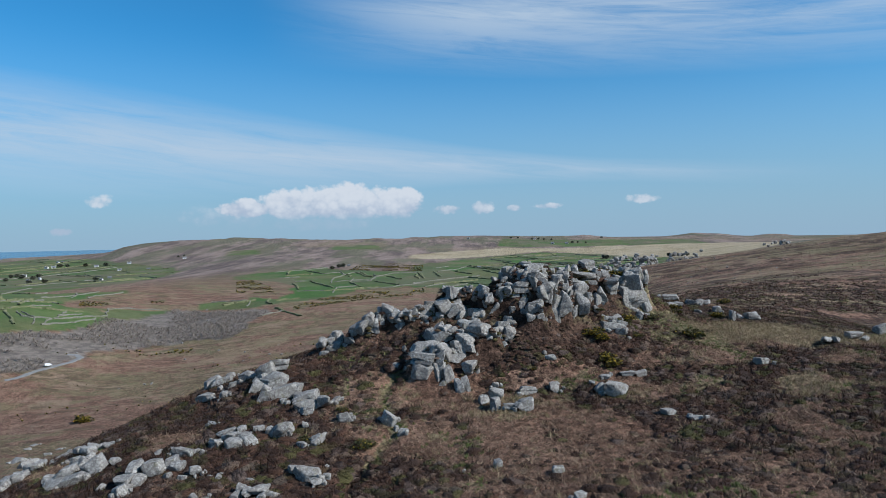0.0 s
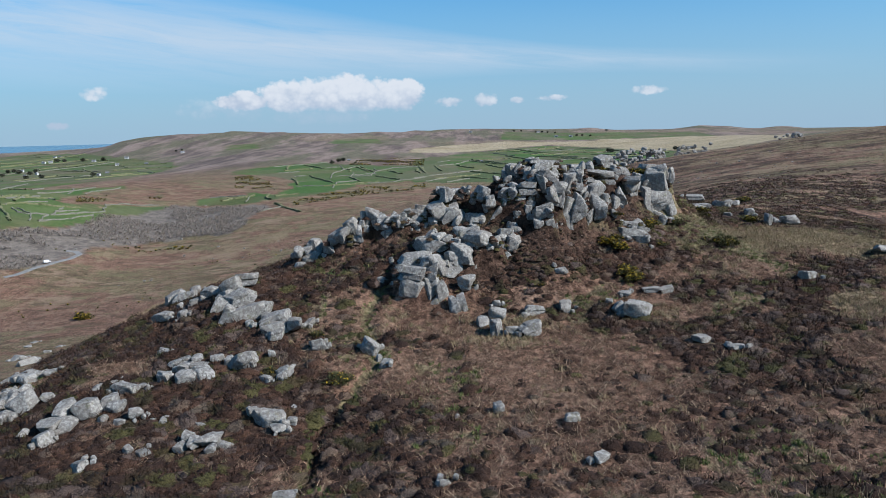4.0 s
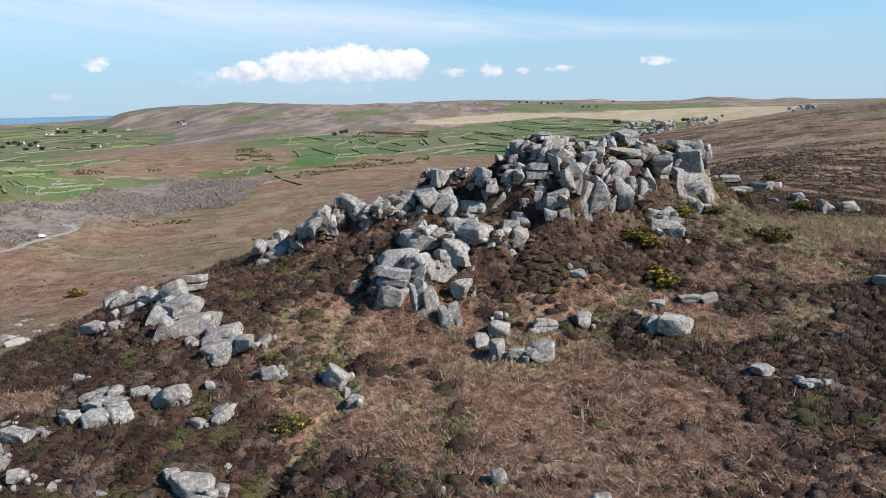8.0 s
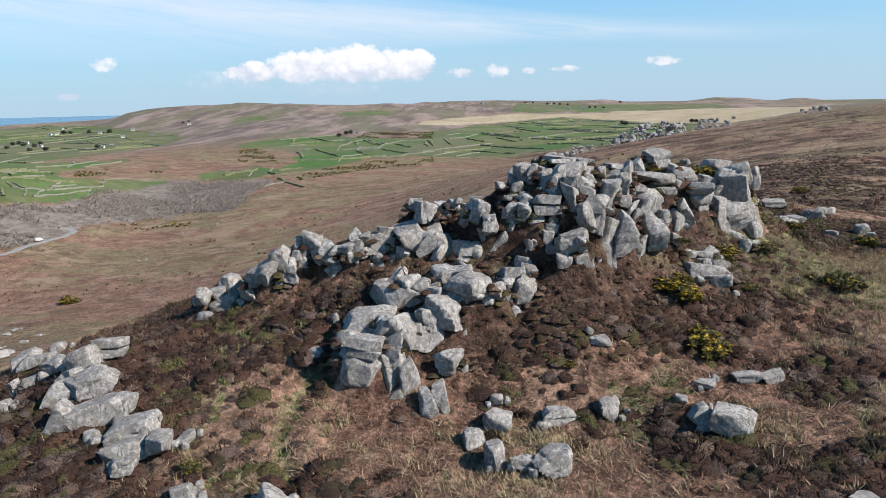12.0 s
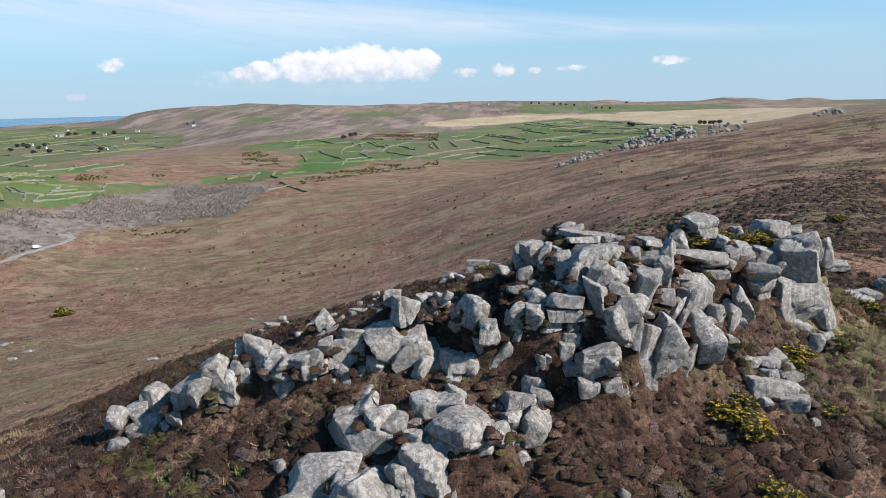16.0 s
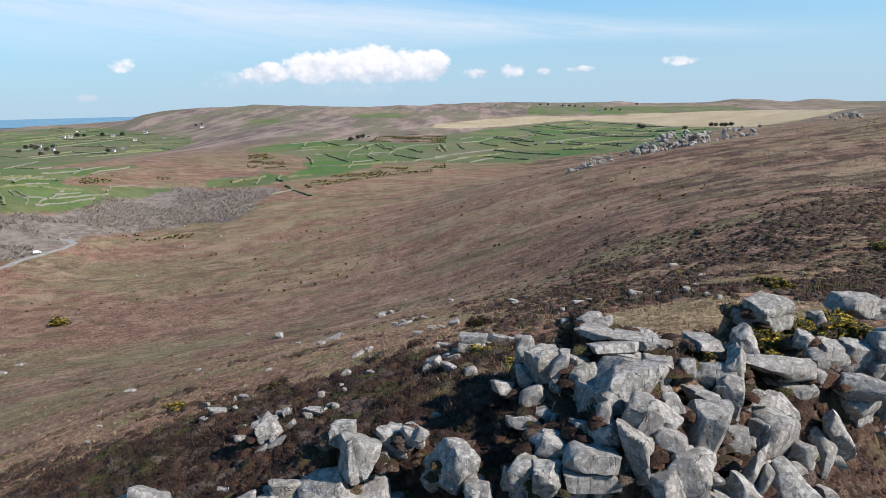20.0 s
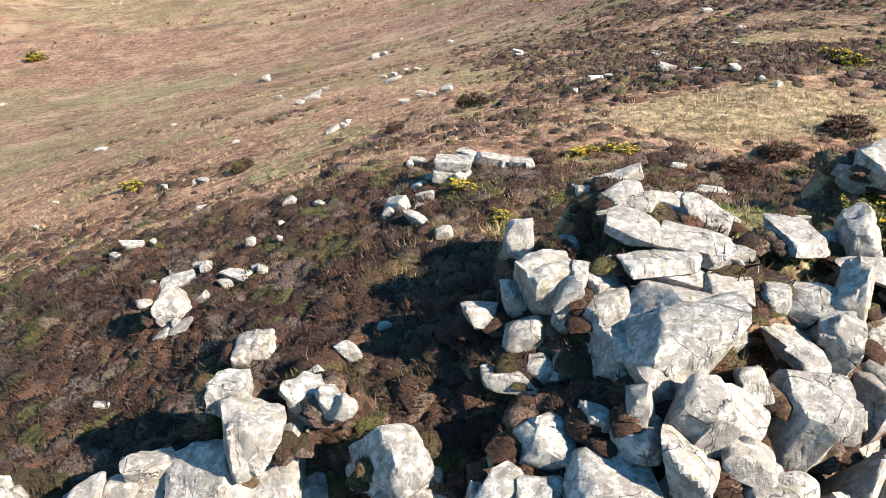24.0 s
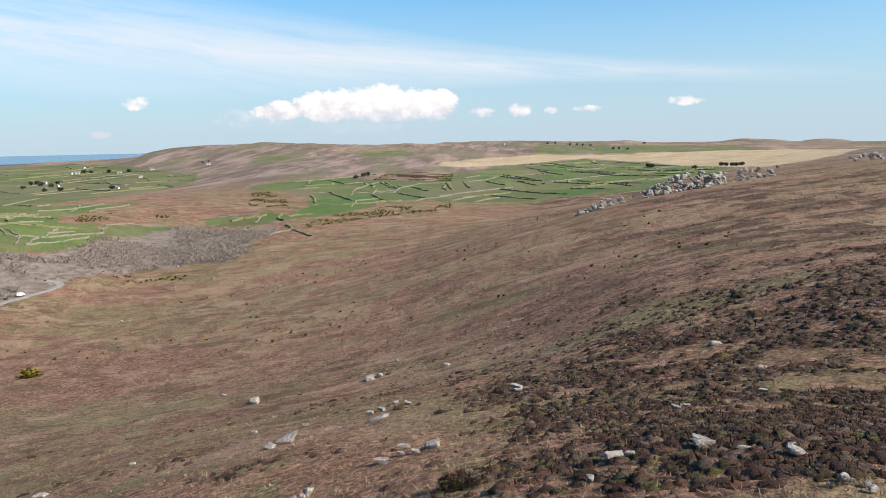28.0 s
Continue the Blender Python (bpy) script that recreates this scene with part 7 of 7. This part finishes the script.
# ---- the valley ----
WALLSTONE = material("dry_stone", lambda w: (w.mix(w.span(w.noise(w.place(), 1.6, 4), 0.35, 0.65), (0.10, 0.096, 0.072), (0.225, 0.212, 0.17)), w.noise(w.place(), 2.5, 3), 0.8, 0.3), 0.9)
BANK = material("hedge_bank", lambda w: (w.mix(w.span(w.noise(w.place(), 0.6, 5), 0.35, 0.65), (0.100, 0.115, 0.048), (0.180, 0.170, 0.092)), w.noise(w.place(), 2.0, 4), 1.0, 0.5), 0.95)
TARMAC = material("worn_lane", lambda w: (w.mix(w.span(w.noise(w.place(), 0.8, 4), 0.3, 0.7), (0.15, 0.145, 0.14), (0.23, 0.225, 0.21)), None, 0, 0), 0.9)
TUSSOCK = material("moor_tussock", lambda w: island_tint(w, (0.075, 0.045, 0.028), (0.20, 0.125, 0.076), (0.13, 0.12, 0.055), 0.3), 0.9)
TWIGS = material("bare_willow_twigs", lambda w: island_tint(w, (0.17, 0.138, 0.116), (0.26, 0.220, 0.186), (0.19, 0.165, 0.12)), 0.9)
LEAVES = material("dark_evergreen_leaves", lambda w: island_tint(w, (0.034, 0.040, 0.026), (0.085, 0.088, 0.055), (0.11, 0.095, 0.07)), 0.85)
BARK = material("tree_bark", lambda w: (w.mix(w.span(w.noise(w.place(), 4, 4), 0.3, 0.7), (0.05, 0.042, 0.035), (0.12, 0.10, 0.085)), w.noise(w.place(), 8, 3), 0.6, 0.05), 0.9)
LIME = material("whitewashed_wall", lambda w: (w.mix(w.span(w.noise(w.place(), 0.7, 4), 0.35, 0.7), (0.58, 0.57, 0.55), (0.46, 0.45, 0.42)), None, 0, 0), 0.85)
SLATE = material("grey_slate_roof", lambda w: (w.mix(w.span(w.noise(w.place(), 2.0, 4), 0.3, 0.7), (0.10, 0.105, 0.115), (0.20, 0.20, 0.21)), w.noise(w.place(), 5, 2), 0.5, 0.05), 0.6)
PANE = material("dark_window_glass", lambda w: ((0.02, 0.025, 0.03), None, 0, 0), 0.1, 0.5)
PAINT = material("pale_vehicle_paint", lambda w: ((0.70, 0.69, 0.66), None, 0, 0), 0.3, 0.5)
RUBBER = material("black_rubber", lambda w: (w.mix(w.noise(w.place(), 30, 2), (0.02, 0.02, 0.02), (0.035, 0.035, 0.035)), None, 0, 0), 0.9)


def ribbon(points, step, half, height, rough, seed):
    """A bank of stones or earth along a line on the ground: vertices and quads."""
    rng = np.random.default_rng(seed)
    line = []
    for (ax, ay), (bx, by) in zip(points, points[1:]):
        n = max(1, int(math.hypot(bx - ax, by - ay) / step))
        line += [(ax + (bx - ax) * i / n, ay + (by - ay) * i / n) for i in range(n)]
    line = np.array(line + [points[-1]], float)
    line += rng.normal(0, rough * 1.2, line.shape)
    along = np.gradient(line, axis=0)
    along /= np.linalg.norm(along, axis=1)[:, None] + 1e-9
    side = np.stack([-along[:, 1], along[:, 0]], 1)
    z = land(line[:, 0], line[:, 1])
    top = height * rng.uniform(1 - rough, 1 + rough, len(line))
    cols = []
    for s, h in ((-1.25, -0.6), (-0.8, 0.8), (0.0, 1.0), (0.8, 0.85), (1.25, -0.6)):
        w = half * s * rng.uniform(0.8, 1.2, len(line))
        cols.append(np.stack([line[:, 0] + side[:, 0] * w, line[:, 1] + side[:, 1] * w, z + top * h], 1))
    v = np.stack(cols, 1).reshape(-1, 3)
    q = [[i * 5 + k, i * 5 + k + 1, i * 5 + k + 6, i * 5 + k + 5] for i in range(len(line) - 1) for k in range(4)]
    return v, q


def field_wall(*points):
    v, q = ribbon(points, 3.0, 0.34, 0.8, 0.4, len(points) + int(abs(points[0][0])))
    ob = mesh_object("field_wall", v, q, WALLSTONE)
    tagged(ob, "pale dry-stone wall between green pasture fields", "stone wall", "field walls")


def hedge_bank(*points):
    v, q = ribbon(points, 2.5, 0.75, 1.1, 0.45, len(points) + int(abs(points[0][0])))
    ob = mesh_object("hedge_bank", v, q, BANK)
    tagged(ob, "dark overgrown hedge bank between pasture fields", "hedge", "hedge banks")


def lane(*points):
    v, q = ribbon(points, 2.0, 1.5, 0.22, 0.05, 3)
    ob = mesh_object("road", v, q, TARMAC)
    tagged(ob, "narrow grey lane curving through willow scrub", "lane", kind="structure")


def tree(x, y, height):
    seed = int(abs(x * 3 + y * 7))
    height *= 0.48
    rng = np.random.default_rng(seed)
    thing = new("tree")
    bm = bmesh.new()
    limbs = [((0, 0, -0.5), (0.05, 0.02, height * 0.5), height * 0.035, height * 0.02)]
    for k in range(5):
        a = k * 1.26 + rng.uniform(-0.4, 0.4)
        limbs.append(((0, 0, height * rng.uniform(0.25, 0.45)), (math.cos(a) * height * 0.32, math.sin(a) * height * 0.32, height * rng.uniform(0.55, 0.75)), height * 0.016, height * 0.006))
    for a, b, ra, rb in limbs:
        a, b = Vector(a), Vector(b)
        m = Matrix.Translation((a + b) / 2) @ (b - a).to_track_quat("Z", "Y").to_matrix().to_4x4()
        bmesh.ops.create_cone(bm, cap_ends=True, segments=6, radius1=ra, radius2=rb, depth=(b - a).length, matrix=m)
    me = bpy.data.meshes.new("trunk")
    bm.to_mesh(me)
    bm.free()
    me.materials.append(BARK)
    trunk = new("trunk", me)
    trunk.parent = thing
    n = 150
    d = rng.normal(0, 1, (n, 3))
    d /= np.linalg.norm(d, axis=1)[:, None]
    wide = rng.uniform(0.5, 0.8)
    at = d * (rng.uniform(0.3, 1, n) ** 0.6)[:, None] * [height * wide, height * wide, height * 0.42] + [height * 0.06, 0, height * 0.5]
    at = np.concatenate([at, rng.uniform(0.7, 1.3, (n, 1))], 1)
    crown = quick_mesh("crown", *blades(rng, at, 8, height * 0.16, height * 0.09, 2.6, 0.3), LEAVES)
    crown.parent = thing
    thing.matrix_world = pose(x, y, land1(x, y))
    tagged(thing, "dark wind-shaped tree standing by the fields", "tree", "valley trees")


def box_mesh(name, x0, y0, z0, x1, y1, z1, mat, parent):
    v = [(x, y, z) for x in (x0, x1) for y in (y0, y1) for z in (z0, z1)]
    f = [[0, 1, 3, 2], [4, 6, 7, 5], [0, 4, 5, 1], [2, 3, 7, 6], [0, 2, 6, 4], [1, 5, 7, 3]]
    return mesh_object(name, v, f, mat, parent)


def cottage(x, y, length, turn, white=True):
    thing = new("cottage")
    length *= 0.62
    l, d, h = length / 2, length * 0.26, length * 0.34
    rise = d * 0.8
    wall = LIME if white else WALLSTONE
    v = [(-l, -d, -1), (l, -d, -1), (l, d, -1), (-l, d, -1), (-l, -d, h), (l, -d, h), (l, d, h), (-l, d, h), (-l, 0, h + rise), (l, 0, h + rise)]
    mesh_object("wall", v, [[0, 1, 5, 4], [2, 3, 7, 6], [1, 2, 6, 9, 5], [3, 0, 4, 8, 7], [3, 2, 1, 0]], wall, thing)
    e, t = 0.25, 0.18
    for s in (-1, 1):
        rv = [(-l - e, s * (d + e), h - 0.2), (l + e, s * (d + e), h - 0.2), (l + e, 0, h + rise + 0.05), (-l - e, 0, h + rise + 0.05)]
        rv += [(a, b, c + t) for a, b, c in rv]
        mesh_object("roof", rv, [[0, 1, 2, 3], [7, 6, 5, 4], [0, 4, 5, 1], [1, 5, 6, 2], [2, 6, 7, 3], [3, 7, 4, 0]], SLATE, thing)
    for s in (-0.86, 0.86):
        box_mesh("chimney", s * l - 0.3, -0.3, h + rise * 0.6, s * l + 0.3, 0.3, h + rise + 0.8, wall, thing)
    for s in (-0.55, 0.0, 0.55):
        box_mesh("door" if s == 0.0 else "window", s * l - 0.4, -d - 0.03, 0.1 if s == 0.0 else h * 0.45, s * l + 0.4, -d + 0.1, h * 0.82, PANE, thing)
    thing.matrix_world = pose(x, y, land1(x, y), 0, 0, turn)
    tagged(thing, "small whitewashed farmhouse with slate roof among fields" if white else "grey stone farm building with slate roof among fields", "cottage", "farm buildings")


field_wall((-271, 431), (-268, 446), (-264, 463))
field_wall((-264, 425), (-255, 415), (-249, 416), (-242, 424))
field_wall((-237, 406), (-241, 422))
field_wall((-236, 405), (-230, 422), (-225, 446))
field_wall((-240, 424), (-233, 440), (-227, 464))
field_wall((-227, 464), (-235, 480), (-240, 494))
field_wall((-240, 428), (-247, 450))
field_wall((-243, 433), (-238, 453))
field_wall((-286, 453), (-284, 469), (-288, 495))
field_wall((-300, 473), (-300, 489))
field_wall((-279, 485), (-270, 483))
field_wall((-302, 518), (-298, 529), (-297, 570), (-296, 592))
field_wall((-276, 534), (-282, 558), (-273, 580), (-274, 589))
field_wall((-338, 569), (-336, 584))
field_wall((-374, 582), (-387, 623), (-402, 672))
field_wall((-239, 491), (-234, 506), (-212, 515))
field_wall((-182, 538), (-174, 539), (-153, 536))
field_wall((-143, 502), (-148, 529))
field_wall((-141, 441), (-136, 448))
field_wall((-122, 453), (-109, 468))
field_wall((-123, 586), (-101, 584))
field_wall((-107, 655), (-112, 706), (-101, 767), (-93, 777))
field_wall((-87, 665), (-70, 666), (-71, 706), (-55, 754), (-23, 767))
field_wall((-89, 658), (-91, 702))
field_wall((-195, 802), (-161, 833), (-142, 858))
field_wall((-170, 718), (-151, 724))
field_wall((-147, 678), (-135, 681))
field_wall((-134, 764), (-115, 776))
field_wall((-92, 570), (-94, 610), (-77, 624))
field_wall((-66, 602), (-45, 607), (-39, 617), (-18, 632))
field_wall((-28, 633), (-11, 654), (13, 677), (38, 708))
field_wall((2, 585), (22, 611))
field_wall((-16, 598), (2, 623))
field_wall((-5, 773), (15, 802), (33, 873))
field_wall((-8, 833), (7, 872))
field_wall((163, 1145), (173, 1196))
field_wall((110, 746), (148, 667))
field_wall((62, 637), (76, 611))
hedge_bank((-118, 484), (-109, 468), (-91, 440))
hedge_bank((-89, 658), (-75, 617))
hedge_bank((-66, 660), (-40, 624))
hedge_bank((-58, 715), (-42, 678))
hedge_bank((-93, 777), (-73, 706))
hedge_bank((-133, 684), (-98, 610))
hedge_bank((-165, 822), (-132, 763))
hedge_bank((-28, 764), (-20, 698))
hedge_bank((-27, 764), (-19, 683))
hedge_bank((-11, 774), (-3, 702))
hedge_bank((14, 771), (30, 734))
hedge_bank((15, 631), (50, 591))
hedge_bank((26, 685), (68, 623))
hedge_bank((82, 751), (115, 706))
hedge_bank((129, 679), (131, 634))
hedge_bank((41, 892), (87, 890))
hedge_bank((83, 956), (103, 862))
hedge_bank((133, 1110), (151, 1025))
hedge_bank((186, 1194), (189, 1114))
hedge_bank((84, 1113), (118, 1088))
hedge_bank((182, 1073), (221, 1092))
hedge_bank((163, 810), (191, 750))
hedge_bank((113, 1155), (141, 1058))
hedge_bank((187, 838), (231, 885))
hedge_bank((120, 915), (165, 868))
hedge_bank((151, 1025), (231, 1006))
hedge_bank((46, 778), (61, 725))
hedge_bank((85, 655), (109, 629))
hedge_bank((-765, 1108), (-697, 1125), (-581, 1101))
hedge_bank((-501, 808), (-497, 893), (-401, 793))
hedge_bank((-701, 1215), (-519, 1091), (-427, 1072))
hedge_bank((-671, 1268), (-504, 1169))
hedge_bank((-585, 874), (-517, 816))
hedge_bank((-456, 961), (-426, 991), (-384, 982))
hedge_bank((-568, 1016), (-503, 968))
hedge_bank((-857, 1298), (-743, 1277))
hedge_bank((-399, 834), (-386, 863))


def field_grid():
    """Low banks and walls that divide the smaller fields."""
    rng = np.random.default_rng(61)
    for poly, count, size, turn in ((PASTURE[4], 30, 55, 0.5), (PASTURE[5], 8, 50, 0.6), (PASTURE[3], 14, 34, 0.3), (PASTURE[0], 12, 34, 0.7), (MEADOW[0], 26, 80, 0.9)):
        p = np.array(poly, float)
        made = 0
        while made < count:
            x, y = rng.uniform(p[:, 0].min(), p[:, 0].max()), rng.uniform(p[:, 1].min(), p[:, 1].max())
            a = turn + (1.57 if rng.uniform() < 0.4 else 0) + rng.normal(0, 0.12)
            far = size * rng.uniform(0.6, 1.3)
            line = [(x + far * k * math.cos(a) + rng.normal(0, 2), y + far * k * math.sin(a) * 1.6 + rng.normal(0, 2)) for k in (0, 0.5, 1)]
            if inside(poly, np.array([q[0] for q in line]), np.array([q[1] for q in line])).all():
                (hedge_bank if rng.uniform() < 0.65 else field_wall)(*line)
                made += 1


field_grid()
lane((-199, 310), (-196, 313), (-194, 322), (-190, 335), (-187, 345), (-187, 353), (-191, 357), (-195, 356))
tree(-629, 1003, 11.6)
tree(-627, 1014, 11.7)
tree(-508, 845, 9.8)
tree(-497, 859, 9.9)
tree(-564, 947, 10.9)
tree(-584, 994, 11.5)
tree(-581, 915, 10.6)
tree(-601, 983, 11.4)
tree(-431, 854, 9.9)
tree(-707, 1273, 14.7)
tree(-647, 1247, 14.4)
tree(-682, 1251, 14.4)
tree(-508, 1324, 7.6)
tree(-501, 1335, 7.7)
tree(-598, 1223, 14.1)
tree(-134, 833, 9.6)
tree(-130, 861, 9.9)
tree(-127, 876, 10.1)
tree(237, 996, 11.5)
tree(236, 1011, 11.7)
tree(286, 871, 10.1)
tree(288, 861, 9.9)
tree(289, 845, 9.8)
tree(289, 832, 9.6)
tree(295, 833, 9.6)
tree(214, 1638, 9.5)
tree(228, 1636, 9.4)
tree(238, 1617, 9.3)
tree(253, 1600, 9.2)
tree(284, 1506, 8.7)
tree(295, 1501, 8.7)
tree(308, 1481, 8.6)
tree(166, 1674, 9.7)
tree(185, 1684, 9.7)
tree(384, 1662, 9.6)
tree(239, 1001, 11.6)
tree(248, 845, 9.8)
cottage(-423, 853, 7.1, -23, white=True)
cottage(-435, 899, 7.4, 29, white=False)
cottage(-621, 1023, 8.9, 1, white=True)
cottage(-553, 945, 8.1, -35, white=True)
cottage(-542, 900, 7.8, -25, white=False)
cottage(-479, 1279, 10.1, 29, white=True)
cottage(-711, 1259, 10.7, 29, white=True)
cottage(-723, 1258, 10.8, -14, white=True)
cottage(-780, 1416, 11.0, -22, white=False)
cottage(-792, 1419, 11.0, -22, white=True)
cottage(-556, 1222, 10.0, 12, white=True)
cottage(-510, 1087, 8.9, 27, white=True)
cottage(-462, 1082, 8.7, 8, white=False)
cottage(-610, 1214, 10.1, 10, white=True)
cottage(-120, 880, 6.6, 13, white=False)
cottage(-126, 876, 6.6, 25, white=False)
cottage(69, 737, 5.5, -21, white=False)
cottage(44, 832, 6.2, -11, white=False)
cottage(84, 749, 5.6, -1, white=False)
cottage(95, 743, 5.6, 18, white=False)
cottage(238, 1489, 11.0, -12, white=True)
cottage(267, 1481, 11.0, -13, white=True)
cottage(219, 1638, 11.0, 0, white=True)
cottage(63, 1657, 11.0, -17, white=True)


def build_scrub():
    rng = np.random.default_rng(23)
    rows, yellow = [], []
    for poly in SCRUB:
        p = np.array(poly)
        x, y = scatter(rng, p[:, 0].min(), p[:, 0].max(), p[:, 1].min(), p[:, 1].max(), 2.3)
        k = inside(poly, x + (fbm(x, y, 20, 5, 2) - 0.5) * 16, y) & (fbm(x, y, 22, 7, 3) > 0.40)
        rows.append(np.stack([x[k], y[k], land(x[k], y[k]) + 0.6, rng.uniform(0.7, 1.5, k.sum())], 1))
    at = np.concatenate(rows)
    ob = quick_mesh("willow_scrub", *blades(rng, at, 16, 1.35, 0.13, 1.15, 0.25), TWIGS)
    tagged(ob, "bare grey-brown willow scrub filling the valley bottom", "scrub", kind="stuff")
    for poly in GORSEY:
        p = np.array(poly)
        x, y = scatter(rng, p[:, 0].min(), p[:, 0].max(), p[:, 1].min(), p[:, 1].max(), 2.6)
        k = inside(poly, x, y) & (fbm(x, y, 16, 8, 3) > 0.47)
        yellow.append(np.stack([x[k], y[k], land(x[k], y[k]), rng.uniform(0.3, 0.85, k.sum())], 1))
    x, y = scatter(rng, -230, 60, 170, 420, 9.0)
    k = (fbm(x / 2, y, 24, 12, 3) > 0.64)
    yellow.append(np.stack([x[k], y[k], land(x[k], y[k]), rng.uniform(0.25, 0.6, k.sum())], 1))
    at = np.concatenate(yellow)
    ob = quick_mesh("distant_gorse", *blades(rng, at, 26, 1.5, 0.40, 1.25, 0.2), GORSE)
    tagged(ob, "low green gorse thickets on the lower slopes", "gorse", kind="stuff")
    at = at[rng.uniform(0, 1, len(at)) < 0.85]
    at[:, 2] += 0.6 * at[:, 3]
    ob = quick_mesh("distant_gorse_flowers", *blades(rng, at, 14, 0.8, 0.35, 1.4, 0.2), FLOWER)
    tagged(ob, "yellow flowers on distant gorse thickets", "gorse", kind="stuff")
    # dark low heather knolls and tussocks over the open moor
    x, y = scatter(rng, -210, 260, 66, 430, 1.5)
    h, d, g = plant_cover(x, y)
    k = (np.abs(np.degrees(np.arctan2(x, y)) - 2) < 40) & (rng.uniform(0, 1, len(x)) < (0.05 + 0.25 * h) * (2.2 - 1.2 * ramp(y, 150, 300)) * ramp(fbm(x, y, 9, 15, 3), 0.36, 0.62))
    at = np.stack([x[k], y[k], land(x[k], y[k]), 0.55 * rng.uniform(0.38, 1.0, k.sum()) ** 2 * (0.8 + np.hypot(x[k], y[k]) / 600)], 1)
    ob = quick_mesh("moor_tussocks", *blades(rng, at, 8, 0.6, 0.28, 1.3, 0.3), TUSSOCK)
    tagged(ob, "dark heather tussocks dotted over the open moor", "heather", kind="stuff")


build_scrub()


def parked_van(x, y, turn):
    thing = new("van")
    z = land1(x, y) + 0.3
    side = [(-2.2, 0.35), (2.1, 0.35), (2.2, 0.95), (1.5, 1.15), (1.0, 1.95), (-2.0, 2.05), (-2.25, 1.6)]
    v = [(a, s * 0.92 * (0.88 if b > 1.5 else 1), b) for s in (-1, 1) for a, b in side]
    n = len(side)
    f = [list(range(n))[::-1], [n + i for i in range(n)]] + [[i, (i + 1) % n, n + (i + 1) % n, n + i] for i in range(n)]
    mesh_object("body", v, f, PAINT, thing)
    box_mesh("windscreen", 1.02, -0.7, 1.2, 1.42, 0.7, 1.8, PANE, thing)
    for wx in (-1.4, 1.3):
        for wy in (-0.85, 0.85):
            bm = bmesh.new()
            bmesh.ops.create_cone(bm, cap_ends=True, segments=14, radius1=0.36, radius2=0.36, depth=0.22, matrix=pose(wx, wy, 0.36, 90))
            me = bpy.data.meshes.new("wheel")
            bm.to_mesh(me)
            bm.free()
            me.materials.append(RUBBER)
            new("wheel", me).parent = thing
    thing.matrix_world = pose(x, y, z, 0, 0, turn) @ Matrix.Diagonal((0.7, 0.7, 0.7, 1))
    tagged(thing, "small white van parked beside the lane", "van")


parked_van(-192, 333, 40)
